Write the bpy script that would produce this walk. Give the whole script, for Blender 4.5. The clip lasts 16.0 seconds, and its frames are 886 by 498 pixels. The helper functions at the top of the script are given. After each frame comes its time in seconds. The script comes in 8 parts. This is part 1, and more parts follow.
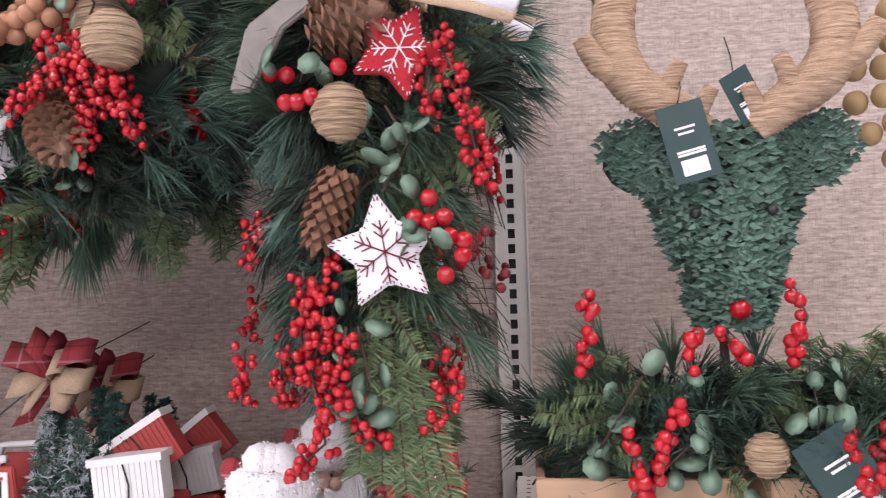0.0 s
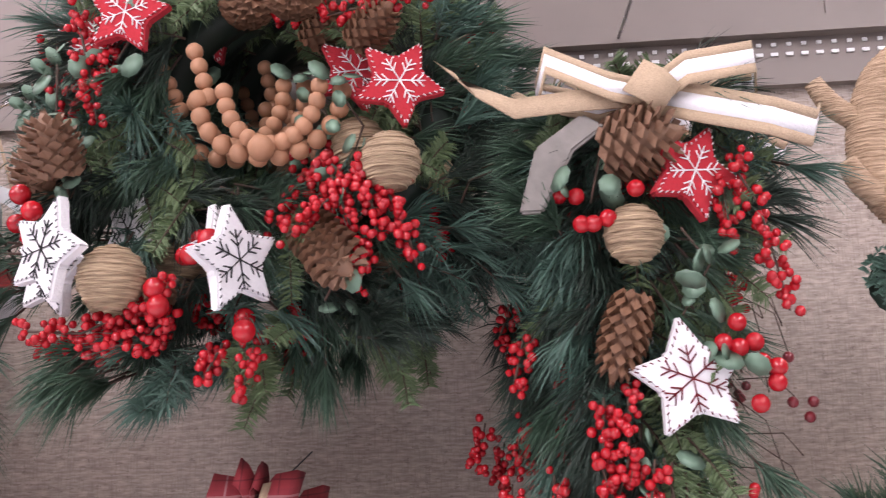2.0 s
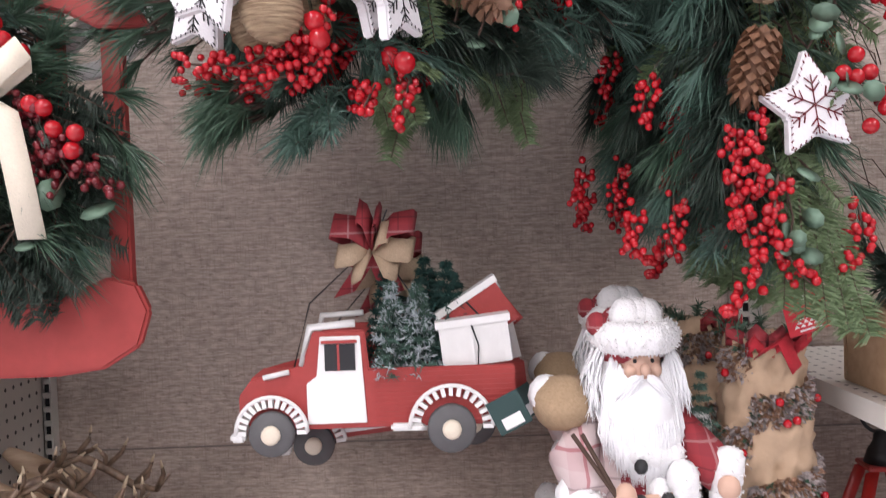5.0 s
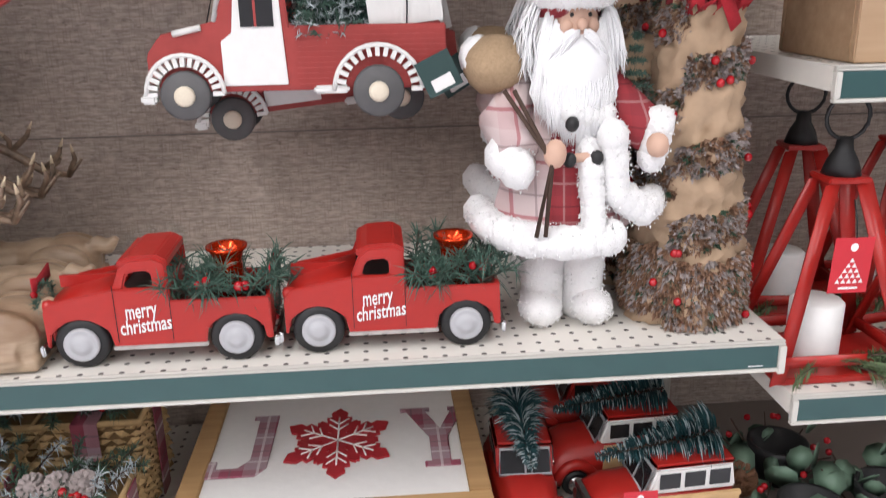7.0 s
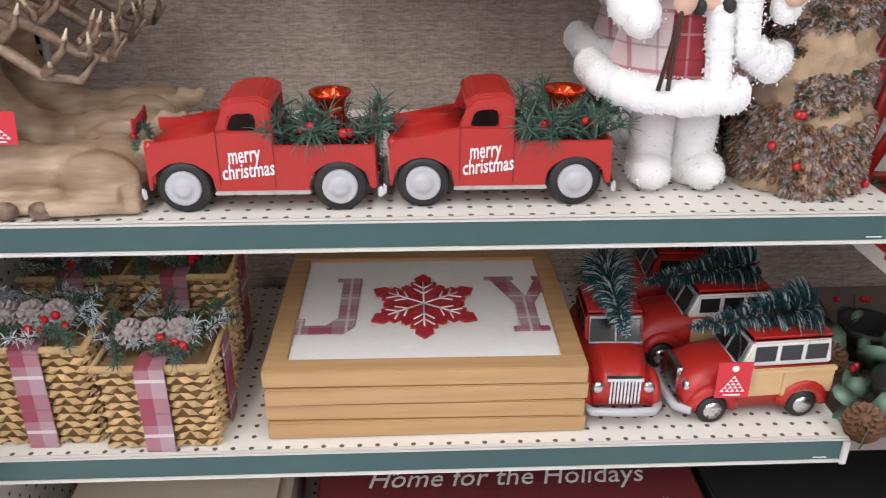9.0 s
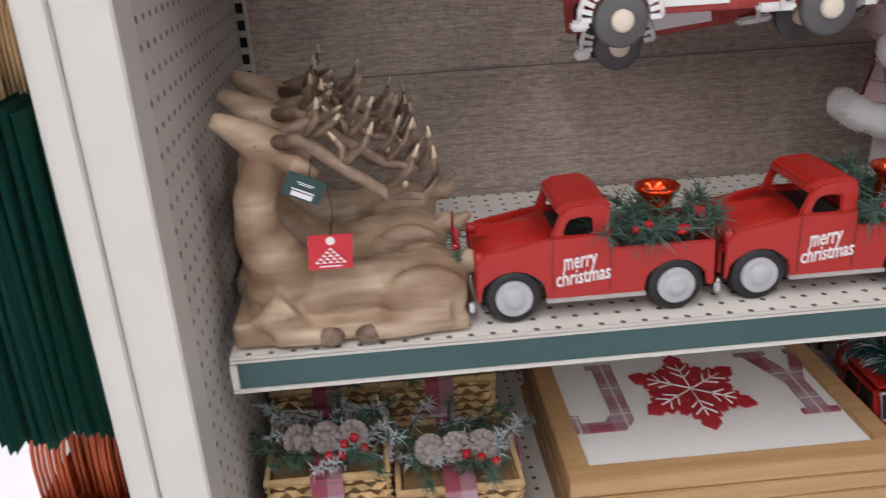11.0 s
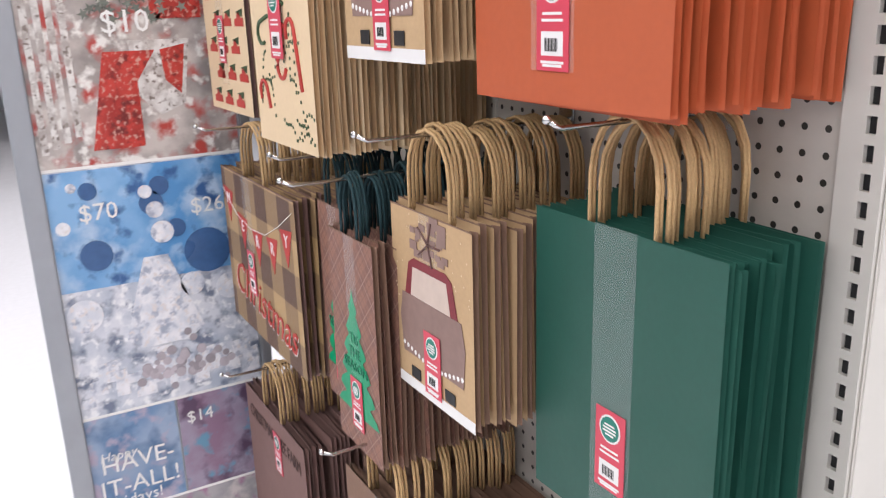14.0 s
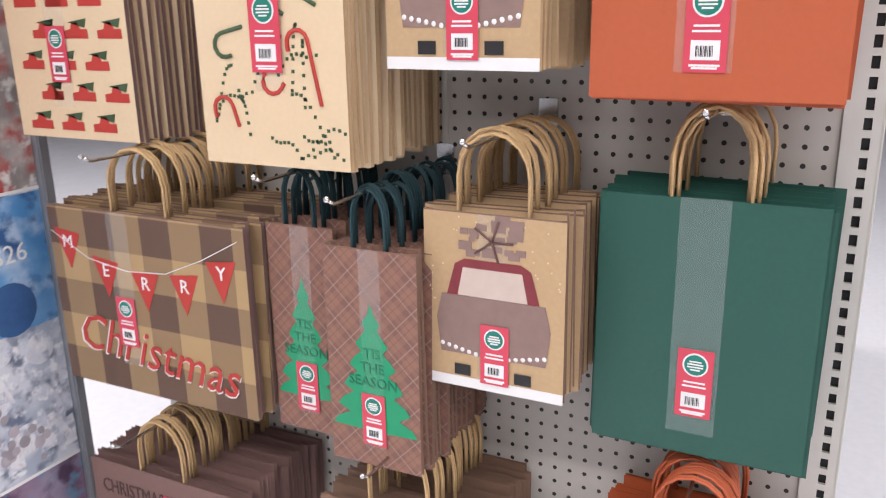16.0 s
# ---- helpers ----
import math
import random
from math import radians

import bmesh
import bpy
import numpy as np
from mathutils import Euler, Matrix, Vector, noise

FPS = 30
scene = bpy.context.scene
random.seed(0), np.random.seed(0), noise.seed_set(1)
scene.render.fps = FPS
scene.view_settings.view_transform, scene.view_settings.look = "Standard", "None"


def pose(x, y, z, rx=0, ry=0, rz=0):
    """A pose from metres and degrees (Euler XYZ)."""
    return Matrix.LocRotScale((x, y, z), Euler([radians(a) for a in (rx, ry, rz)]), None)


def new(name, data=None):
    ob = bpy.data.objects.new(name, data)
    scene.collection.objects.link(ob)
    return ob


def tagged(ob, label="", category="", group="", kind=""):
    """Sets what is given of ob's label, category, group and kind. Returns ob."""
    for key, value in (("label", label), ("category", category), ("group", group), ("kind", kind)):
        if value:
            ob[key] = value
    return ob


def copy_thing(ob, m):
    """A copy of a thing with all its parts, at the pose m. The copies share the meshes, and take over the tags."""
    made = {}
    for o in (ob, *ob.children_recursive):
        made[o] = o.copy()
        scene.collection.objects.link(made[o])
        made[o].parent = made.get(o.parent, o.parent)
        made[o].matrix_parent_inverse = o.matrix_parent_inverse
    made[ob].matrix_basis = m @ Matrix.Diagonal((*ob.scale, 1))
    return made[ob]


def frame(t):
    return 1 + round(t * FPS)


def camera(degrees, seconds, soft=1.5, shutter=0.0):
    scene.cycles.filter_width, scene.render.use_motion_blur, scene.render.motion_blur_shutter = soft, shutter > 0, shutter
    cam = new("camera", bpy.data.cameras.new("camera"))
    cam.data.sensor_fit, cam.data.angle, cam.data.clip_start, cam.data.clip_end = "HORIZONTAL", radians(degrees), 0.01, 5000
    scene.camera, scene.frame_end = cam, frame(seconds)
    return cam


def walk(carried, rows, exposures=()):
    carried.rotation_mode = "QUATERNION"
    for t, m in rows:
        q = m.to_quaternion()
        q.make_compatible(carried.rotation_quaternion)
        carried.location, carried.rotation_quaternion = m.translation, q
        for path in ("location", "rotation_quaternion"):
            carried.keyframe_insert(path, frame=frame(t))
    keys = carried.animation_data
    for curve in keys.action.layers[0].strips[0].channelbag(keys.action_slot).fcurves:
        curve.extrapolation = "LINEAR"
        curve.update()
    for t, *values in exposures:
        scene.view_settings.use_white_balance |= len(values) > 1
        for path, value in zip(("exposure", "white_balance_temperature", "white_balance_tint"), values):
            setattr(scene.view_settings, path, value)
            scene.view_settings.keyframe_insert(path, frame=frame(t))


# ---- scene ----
cam = camera(56.5, 16.0, soft=1.1, shutter=0.3)
METRES, EYE, TILT, LEAN, TURN = 3.175, 1.6, 1.83, 1.71, 5.97
ROWS = [
    (0.0, 0.0, 0.0, 0.0, -0.0, 0.0, 0.0),
    (0.5, -0.0292, -0.0034, 0.0004, -0.89, 1.04, 0.06),
    (1.0, -0.0484, -0.0079, 0.0013, -0.85, 4.35, 0.06),
    (1.5, -0.068, -0.0013, -0.0002, -0.8, 7.87, 0.06),
    (2.0, -0.1, 0.0105, 0.0003, -0.8, 8.63, -0.07),
    (2.5, -0.1222, 0.0068, -0.0016, -0.46, 8.62, -0.34),
    (3.0, -0.1503, -0.0029, -0.0027, -0.41, 8.31, -0.15),
    (3.5, -0.1816, -0.0092, -0.0083, -1.2, 5.22, 0.23),
    (6.0, -0.1782, -0.01, -0.057, -9.38, -11.75, -0.47),
    (6.5, -0.1772, -0.0061, -0.0693, -10.58, -17.08, -0.74),
    (7.0, -0.1796, -0.002, -0.0781, -10.96, -19.74, -1.12),
    (7.5, -0.1825, 0.0027, -0.091, -11.18, -24.93, -1.84),
    (8.0, -0.1863, 0.005, -0.1007, -11.2, -26.19, -2.3),
    (8.5, -0.1952, 0.005, -0.1006, -10.88, -26.42, -2.76),
    (9.0, -0.2094, 0.0067, -0.1003, -8.41, -26.73, -2.13),
    (11.5, -0.3833, 0.0767, -0.085, -11.14, -22.89, 1.44),
    (12.0, -0.4364, 0.1038, -0.0853, -12.29, -21.61, 1.28),
    (12.5, -0.4784, 0.1371, -0.0844, -19.89, -20.78, 1.56),
    (13.0, -0.5344, 0.1502, -0.0833, -27.72, -20.03, 0.03),
    (13.5, -0.5989, 0.1567, -0.0787, -31.61, -18.77, -0.33),
    (14.0, -0.6295, 0.1817, -0.0791, -36.18, -16.9, -0.74),
    (14.5, -0.6541, 0.2287, -0.0794, -47.02, -15.8, -1.32),
    (15.0, -0.6948, 0.2585, -0.0808, -55.84, -16.21, -1.36),
    (15.5, -0.7557, 0.2978, -0.0837, -62.15, -16.58, -1.99),
    (16.0, -0.7678, 0.3394, -0.0832, -69.78, -15.48, -1.38),
]
walk(cam, [(t, pose(0, 0, EYE, TILT, LEAN, TURN) @ pose(METRES * x, METRES * y, METRES * z, 90 + pitch, roll, yaw)) for t, x, y, z, yaw, pitch, roll in ROWS],
     exposures=[(0.0, 0.0, 6500, 13), (3.5, 0.0, 6500, 13), (6.0, -0.22, 6500, 3), (9.0, -0.22, 6500, 1), (11.5, -0.66, 6500, 3), (13.0, -0.52, 6500, 1), (14.5, -0.34, 6500, 3), (16.0, -0.32, 6500, 4)])

# ---- light ----
world = bpy.data.worlds.new("store_air")
scene.world = world
world.use_nodes = True
world.node_tree.nodes["Background"].inputs[0].default_value = (0.9, 0.93, 1.0, 1)
world.node_tree.nodes["Background"].inputs[1].default_value = 0.02
LAMP_W = 95.0
CEIL = 3.7
for lx in (-7.5, -4.2, -1.6, 1.4):
    for ly in (-5.4, -1.5, 2.6, 6.7):
        ld = bpy.data.lights.new("ceiling_tube", "AREA")
        ld.shape, ld.size, ld.size_y, ld.energy, ld.color = "RECTANGLE", 0.32, 3.6, LAMP_W, (1.0, 0.925, 0.985)
        lo = new("ceiling_tube_light", ld)
        lo.location = (lx, ly, CEIL - 0.12)

# ---- materials ----


class NT:
    """A short hand for node trees."""

    def __init__(self, name):
        self.mat = bpy.data.materials.new(name)
        self.mat.use_nodes = True
        self.t = self.mat.node_tree
        self.b = self.t.nodes["Principled BSDF"]
        self.co = self.t.nodes.new("ShaderNodeTexCoord").outputs["Object"]

    def put(self, sock, v):
        if isinstance(v, bpy.types.NodeSocket):
            self.t.links.new(v, sock)
        elif isinstance(v, tuple) and len(v) == 3 and sock.type == "RGBA":
            sock.default_value = (*v, 1)
        else:
            sock.default_value = v

    def math(self, op, a, b=0.0):
        n = self.t.nodes.new("ShaderNodeMath")
        n.operation = op
        self.put(n.inputs[0], a)
        self.put(n.inputs[1], b)
        return n.outputs[0]

    def mix(self, f, a, b):
        n = self.t.nodes.new("ShaderNodeMix")
        n.data_type = "RGBA"
        self.put(n.inputs[0], f)
        self.put(n.inputs[6], a)
        self.put(n.inputs[7], b)
        return n.outputs[2]

    def scaled(self, sx, sy, sz):
        n = self.t.nodes.new("ShaderNodeMapping")
        self.t.links.new(self.co, n.inputs[0])
        n.inputs["Scale"].default_value = (sx, sy, sz)
        return n.outputs[0]

    def noise(self, scale, vec=None, detail=3.0):
        n = self.t.nodes.new("ShaderNodeTexNoise")
        self.t.links.new(vec or self.co, n.inputs["Vector"])
        n.inputs["Scale"].default_value = scale
        n.inputs["Detail"].default_value = detail
        return n.outputs[0]

    def soft(self, a, k, mid=0.5):
        """More contrast about mid, kept in 0 to 1."""
        n = self.math("ADD", self.math("MULTIPLY", self.math("SUBTRACT", a, mid), k), 0.5)
        n.node.use_clamp = True
        return n

    def axes(self):
        n = self.t.nodes.new("ShaderNodeSeparateXYZ")
        self.t.links.new(self.co, n.inputs[0])
        return n.outputs

    def stripe(self, a, period, width, shift=0.0):
        """1 in a band of that share of each period."""
        return self.math("LESS_THAN", self.math("FRACT", self.math("ADD", self.math("DIVIDE", a, period), shift + 100.0)), width)

    def rand(self):
        return self.t.nodes.new("ShaderNodeNewGeometry").outputs["Random Per Island"]

    def done(self, col, rough=0.6, metal=0.0, bump=None, strength=0.3, dist=0.002):
        self.put(self.b.inputs["Base Color"], col)
        self.put(self.b.inputs["Roughness"], rough)
        self.b.inputs["Metallic"].default_value = metal
        if bump is not None:
            n = self.t.nodes.new("ShaderNodeBump")
            n.inputs["Strength"].default_value = strength
            n.inputs["Distance"].default_value = dist
            self.put(n.inputs["Height"], bump)
            self.t.links.new(n.outputs[0], self.b.inputs["Normal"])
        return self.mat


def dim(c, k):
    return tuple(min(1.0, x * k) for x in c)


def mat(name, col, rough=0.6, metal=0.0, scale=60.0, var=0.25, bump=0.25, island=0.0, wear=None):
    n = NT(name)
    fine, broad = n.noise(scale), n.noise(scale * 0.13, detail=1.0)
    c = n.mix(fine, dim(col, 1 - var), dim(col, 1 + var))
    c = n.mix(n.math("MULTIPLY", broad, 0.35), c, dim(col, 1 - 1.2 * var))
    if island:
        c = n.mix(n.math("MULTIPLY", n.rand(), island), c, dim(col, 0.35))
    if wear:
        c = n.mix(n.math("GREATER_THAN", n.noise(scale * 0.8), 0.69), c, wear)
    r = n.math("ADD", rough - 0.08, n.math("MULTIPLY", broad, 0.16))
    return n.done(c, r, metal, fine, bump)


def plaid_mat(name, ground, band, line, period, u=0, w=2, rough=0.85, wide=0.5, fine=1.0, diag=False):
    n = NT(name)
    ax = list(n.axes())
    if diag:
        ax[u], ax[w] = n.math("ADD", ax[u], ax[w]), n.math("SUBTRACT", ax[u], ax[w])
    f = n.math("MULTIPLY", n.math("ADD", n.stripe(ax[u], period, wide), n.stripe(ax[w], period, wide)), 0.5)
    c = n.mix(f, ground, band)
    for a in (u, w):
        c = n.mix(n.math("MULTIPLY", n.stripe(ax[a], period, 0.06, 0.72), 0.75 * fine), c, line)
        c = n.mix(n.math("MULTIPLY", n.stripe(ax[a], period, 0.04, 0.3), 0.6 * fine), c, dim(band, 0.4))
    weave = n.noise(900.0)
    c = n.mix(n.math("MULTIPLY", weave, 0.35), c, dim(ground, 0.6))
    return n.done(c, rough, 0.0, weave, 0.4, 0.001)


def burlap_mat():
    n = NT("printed_burlap")
    rows = n.soft(n.noise(1.0, n.scaled(48.0, 48.0, 260.0), 2.0), 1.9)
    cols = n.noise(1.0, n.scaled(330.0, 330.0, 26.0), 2.0)
    c = n.mix(rows, (0.27, 0.215, 0.18), (0.62, 0.53, 0.465))
    # printed lines of script, worn and broken
    line = n.math("FRACT", n.math("ADD", n.math("DIVIDE", n.axes()[2], 0.0158), n.math("MULTIPLY", n.noise(2.5), 0.7)))
    line = n.math("LESS_THAN", line, 0.34)
    worn = n.soft(n.noise(1.0, n.scaled(150.0, 150.0, 30.0), 3.0), 4.0, 0.47)
    c = n.mix(n.math("MULTIPLY", n.math("MULTIPLY", line, worn), 0.3), c, (0.19, 0.135, 0.105))
    c = n.mix(n.math("MULTIPLY", n.math("GREATER_THAN", cols, 0.58), 0.25), c, (0.20, 0.14, 0.11))
    spots = n.noise(1.0, n.scaled(60.0, 60.0, 150.0), 2.0)
    c = n.mix(n.math("MULTIPLY", n.math("GREATER_THAN", spots, 0.64), 0.45), c, (0.13, 0.09, 0.07))
    c = n.mix(n.math("MULTIPLY", n.noise(2.2), 0.3), c, (0.48, 0.39, 0.33))
    return n.done(c, 0.62, 0.0, rows, 0.2, 0.001)


def peg_mat(name, col, pitch, r, u, w, hole=(0.03, 0.028, 0.025)):
    n = NT(name)
    ax = n.axes()
    d = []
    for a in (u, w):
        x = n.math("SUBTRACT", n.math("FRACT", n.math("ADD", n.math("DIVIDE", ax[a], pitch), 100.0)), 0.5)
        d.append(n.math("MULTIPLY", x, x))
    rr = n.math("ADD", d[0], d[1])
    h = n.math("LESS_THAN", rr, (r / pitch) ** 2)
    fine = n.noise(45.0)
    c = n.mix(fine, dim(col, 0.93), dim(col, 1.05))
    c = n.mix(n.math("MULTIPLY", n.noise(3.0), 0.18), c, dim(col, 0.8))
    c = n.mix(h, c, hole)
    return n.done(c, 0.45, 0.0, n.math("SUBTRACT", n.math("MULTIPLY", fine, 0.05), h), 0.5, 0.003)


def floor_mat():
    n = NT("polished_vinyl_floor")
    ax = n.axes()
    seam = n.math("MAXIMUM", n.stripe(ax[0], 0.305, 0.008), n.stripe(ax[1], 0.305, 0.008))
    c = n.mix(n.noise(30.0), (0.60, 0.60, 0.63), (0.70, 0.70, 0.74))
    c = n.mix(n.math("MULTIPLY", n.noise(0.8), 0.3), c, (0.66, 0.66, 0.68))
    c = n.mix(n.math("MULTIPLY", seam, 0.1), c, (0.45, 0.45, 0.45))
    return n.done(c, n.math("ADD", 0.12, n.math("MULTIPLY", n.noise(6.0), 0.12)), 0.0, n.noise(9.0), 0.04)


def wood_mat(name, a, b, along=0, rough=0.55):
    n = NT(name)
    k = [70.0] * 3
    k[along] = 4.0
    g = n.soft(n.noise(1.0, n.scaled(*k), 4.0), 1.4)
    c = n.mix(g, a, b)
    c = n.mix(n.math("MULTIPLY", n.noise(9.0), 0.3), c, dim(a, 0.8))
    return n.done(c, rough, 0.0, g, 0.2)


def deer_mat():
    """Cast resin stained like carved timber: broad bands, fine streaks and rubbed high spots."""
    n = NT("carved_wood_look_resin")
    streak = n.soft(n.noise(1.0, n.scaled(22.0, 60.0, 130.0), 4.0), 2.2)
    band = n.soft(n.noise(1.0, n.scaled(9.0, 14.0, 24.0), 2.0), 3.5)
    c = n.mix(band, (0.26, 0.165, 0.10), (0.56, 0.43, 0.30))
    c = n.mix(n.math("MULTIPLY", streak, 0.55), c, (0.20, 0.12, 0.07))
    return n.done(c, 0.42, 0.0, streak, 0.35, 0.003)


def wrap_mat(name, col, dark):
    """Twine wound round and round."""
    n = NT(name)
    w = n.soft(n.noise(1.0, n.scaled(40.0, 40.0, 420.0), 2.0), 2.5)
    c = n.mix(w, dark, col)
    c = n.mix(n.math("MULTIPLY", n.noise(14.0), 0.3), c, dim(col, 0.7))
    return n.done(c, 0.9, 0.0, w, 0.8, 0.003)


def photo_mat(name, cols, scale):
    """A printed picture too fine to read: soft patches of its colours."""
    n = NT(name)
    c = n.mix(n.soft(n.noise(scale, None, 6.0), 5.0), cols[0], cols[1])
    c = n.mix(n.soft(n.noise(scale * 1.7, None, 6.0), 7.0, 0.58), c, cols[2])
    c = n.mix(n.soft(n.noise(scale * 2.9, None, 6.0), 9.0, 0.6), c, cols[3])
    return n.done(c, 0.28)


WHITE_STEEL = mat("cream_enamelled_steel", (0.60, 0.58, 0.535), 0.4, scale=25, var=0.05, bump=0.05)
SHELF_TOP = peg_mat("perforated_cream_shelf", (0.76, 0.73, 0.67), 0.0254, 0.0036, 0, 1, (0.10, 0.09, 0.08))
PEG_X = peg_mat("pegboard_cream", (0.56, 0.53, 0.485), 0.0254, 0.0036, 1, 2)
STRIP = mat("dark_green_ticket_strip", (0.035, 0.085, 0.085), 0.35, scale=30, var=0.12, bump=0.03)
BURLAP = burlap_mat()
FLOOR = floor_mat()
CEILM = mat("white_ceiling_board", (0.75, 0.75, 0.74), 0.8, scale=20, var=0.05)
FARWALL = mat("pale_store_wall", (0.62, 0.63, 0.65), 0.7, scale=8, var=0.06)
TAUPE = mat("taupe_top_panel", (0.23, 0.19, 0.17), 0.5, scale=12, var=0.08, bump=0.05)
DARK = mat("shadowy_black", (0.012, 0.012, 0.014), 0.7, var=0.3)
RED_TIN = mat("red_painted_tin", (0.40, 0.018, 0.014), 0.36, scale=90, var=0.10, bump=0.08, wear=None)
RED_WOOD = mat("dull_red_painted_wood", (0.36, 0.045, 0.04), 0.6, scale=60, var=0.2)
BLACK = mat("black_rubber", (0.014, 0.014, 0.015), 0.5, scale=80)
HUB = mat("white_enamel_hub", (0.44, 0.44, 0.46), 0.35, scale=60, var=0.08)
SILVER = mat("bright_steel", (0.62, 0.62, 0.62), 0.25, metal=1.0, scale=40, var=0.1, bump=0.05)
WHITE = mat("white_paint", (0.80, 0.79, 0.77), 0.5, scale=70, var=0.06)
WHITE_TIN = mat("white_ridged_tin", (0.74, 0.73, 0.71), 0.45, scale=50, var=0.1)
FOIL = mat("red_orange_foil", (0.75, 0.06, 0.015), 0.16, metal=0.85, scale=50, var=0.1)
BERRY = mat("glossy_red_berry", (0.46, 0.010, 0.018), 0.22, scale=200, var=0.15, bump=0.05, island=0.35)
DARK_BERRY = mat("burgundy_berry", (0.16, 0.008, 0.014), 0.3, scale=200, island=0.4)
PINE = mat("pine_needle_green", (0.066, 0.128, 0.080), 0.55, scale=30, var=0.3, island=0.55)
PINE_BLUE = mat("blue_green_needle", (0.085, 0.165, 0.125), 0.55, scale=30, var=0.3, island=0.5)
PINE_LIGHT = mat("olive_fir_needle", (0.15, 0.22, 0.10), 0.55, scale=30, var=0.3, island=0.45)
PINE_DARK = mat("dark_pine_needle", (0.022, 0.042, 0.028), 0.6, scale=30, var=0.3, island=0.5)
EUCA = mat("grey_green_leaf", (0.17, 0.27, 0.19), 0.5, scale=40, var=0.2, island=0.35)
TWIG = mat("brown_twig", (0.07, 0.04, 0.028), 0.8, scale=80)
FROST = mat("frosted_needle", (0.55, 0.62, 0.64), 0.7, scale=60, var=0.2, island=0.6)
CONE = mat("pinecone_scale", (0.20, 0.095, 0.05), 0.65, scale=120, var=0.35, island=0.5)
CONE_LIGHT = mat("pale_pinecone_scale", (0.28, 0.155, 0.095), 0.65, scale=120, var=0.35, island=0.4)
TWINE = wrap_mat("tan_twine_ball", (0.50, 0.37, 0.235), (0.20, 0.13, 0.08))
ROPE = wrap_mat("tan_jute_wrap", (0.60, 0.43, 0.29), (0.27, 0.17, 0.10))
JUTE = mat("plain_jute_cloth", (0.50, 0.37, 0.25), 0.95, scale=500, var=0.3, bump=0.6)
FELT_WHITE = mat("white_felt", (0.80, 0.78, 0.79), 0.95, scale=260, var=0.08, bump=0.5)
FELT_RED = mat("red_felt", (0.46, 0.022, 0.035), 0.95, scale=260, var=0.2, bump=0.5)
BEAD = mat("terracotta_wood_bead", (0.40, 0.20, 0.11), 0.6, scale=60, var=0.25)
BARK = mat("grey_bark_slice", (0.24, 0.22, 0.20), 0.85, scale=50, var=0.4, bump=0.6)
CREAM_RIBBON = mat("cream_ribbon", (0.74, 0.66, 0.53), 0.85, scale=400, var=0.1, bump=0.4)
GALV = mat("whitewashed_metal", (0.66, 0.68, 0.68), 0.4, metal=0.3, scale=40, var=0.15)
OAK = wood_mat("honey_pine_frame", (0.36, 0.205, 0.085), (0.56, 0.36, 0.175), 0)
CRATE = wood_mat("pale_plywood_crate", (0.36, 0.225, 0.125), (0.52, 0.36, 0.225), 0)
DEER = deer_mat()
ANTLER = wood_mat("streaky_antler_resin", (0.035, 0.02, 0.012), (0.42, 0.29, 0.20), 1, 0.45)
BONE = mat("bone_tip", (0.62, 0.50, 0.35), 0.5)
STRAW = mat("woven_straw", (0.62, 0.42, 0.20), 0.8, scale=90, var=0.3, bump=0.5, island=0.45)
PLAID_RIB = plaid_mat("burgundy_plaid_ribbon", (0.30, 0.06, 0.09), (0.42, 0.30, 0.34), (0.75, 0.70, 0.70), 0.09)
PLAID_RED = plaid_mat("red_plaid_cloth", (0.34, 0.035, 0.045), (0.26, 0.03, 0.04), (0.42, 0.22, 0.22), 0.05)
PLAID_PALE = plaid_mat("pale_pink_plaid", (0.66, 0.54, 0.53), (0.60, 0.42, 0.42), (0.4, 0.08, 0.1), 0.07, wide=0.35)
PLAID_LETTER = plaid_mat("letter_plaid", (0.30, 0.07, 0.11), (0.40, 0.30, 0.33), (0.72, 0.66, 0.67), 0.07, 0, 1)
FUR = mat("white_plush_fur", (0.86, 0.855, 0.85), 0.95, scale=300, var=0.06, bump=1.0)
BEARD = mat("white_hair", (0.88, 0.88, 0.89), 0.7, scale=100, var=0.04, island=0.04)
SKIN = mat("doll_face", (0.62, 0.40, 0.30), 0.6, var=0.1)
SACK = mat("brown_sackcloth", (0.40, 0.28, 0.17), 0.95, scale=250, var=0.3, bump=0.6)
CRUMPLE = mat("crumpled_burlap", (0.44, 0.31, 0.205), 0.95, scale=35, var=0.35, bump=1.2)
TAG_GREEN = mat("dark_green_card", (0.022, 0.055, 0.052), 0.5, scale=40, var=0.1)
TAG_RED = mat("red_card", (0.56, 0.025, 0.04), 0.5, scale=40, var=0.08)
TAG_PINK = mat("pinkish_red_card", (0.62, 0.06, 0.10), 0.42, scale=40, var=0.06)
TAG_WHITE = mat("white_card", (0.80, 0.79, 0.78), 0.5, scale=40, var=0.04)
GREEN_BAG = mat("dark_green_kraft", (0.016, 0.088, 0.064), 0.5, scale=120, var=0.10, bump=0.08)
ORANGE_BAG = mat("rust_red_kraft", (0.46, 0.098, 0.034), 0.55, scale=120, var=0.08, bump=0.08)
KRAFT = mat("tan_kraft", (0.52, 0.355, 0.195), 0.7, scale=130, var=0.12, bump=0.1)
KRAFT_DARK = mat("brown_kraft", (0.22, 0.13, 0.088), 0.7, scale=130, var=0.15, bump=0.1)
MOCHA = mat("mocha_kraft", (0.20, 0.115, 0.10), 0.7, scale=130, var=0.12, bump=0.1)
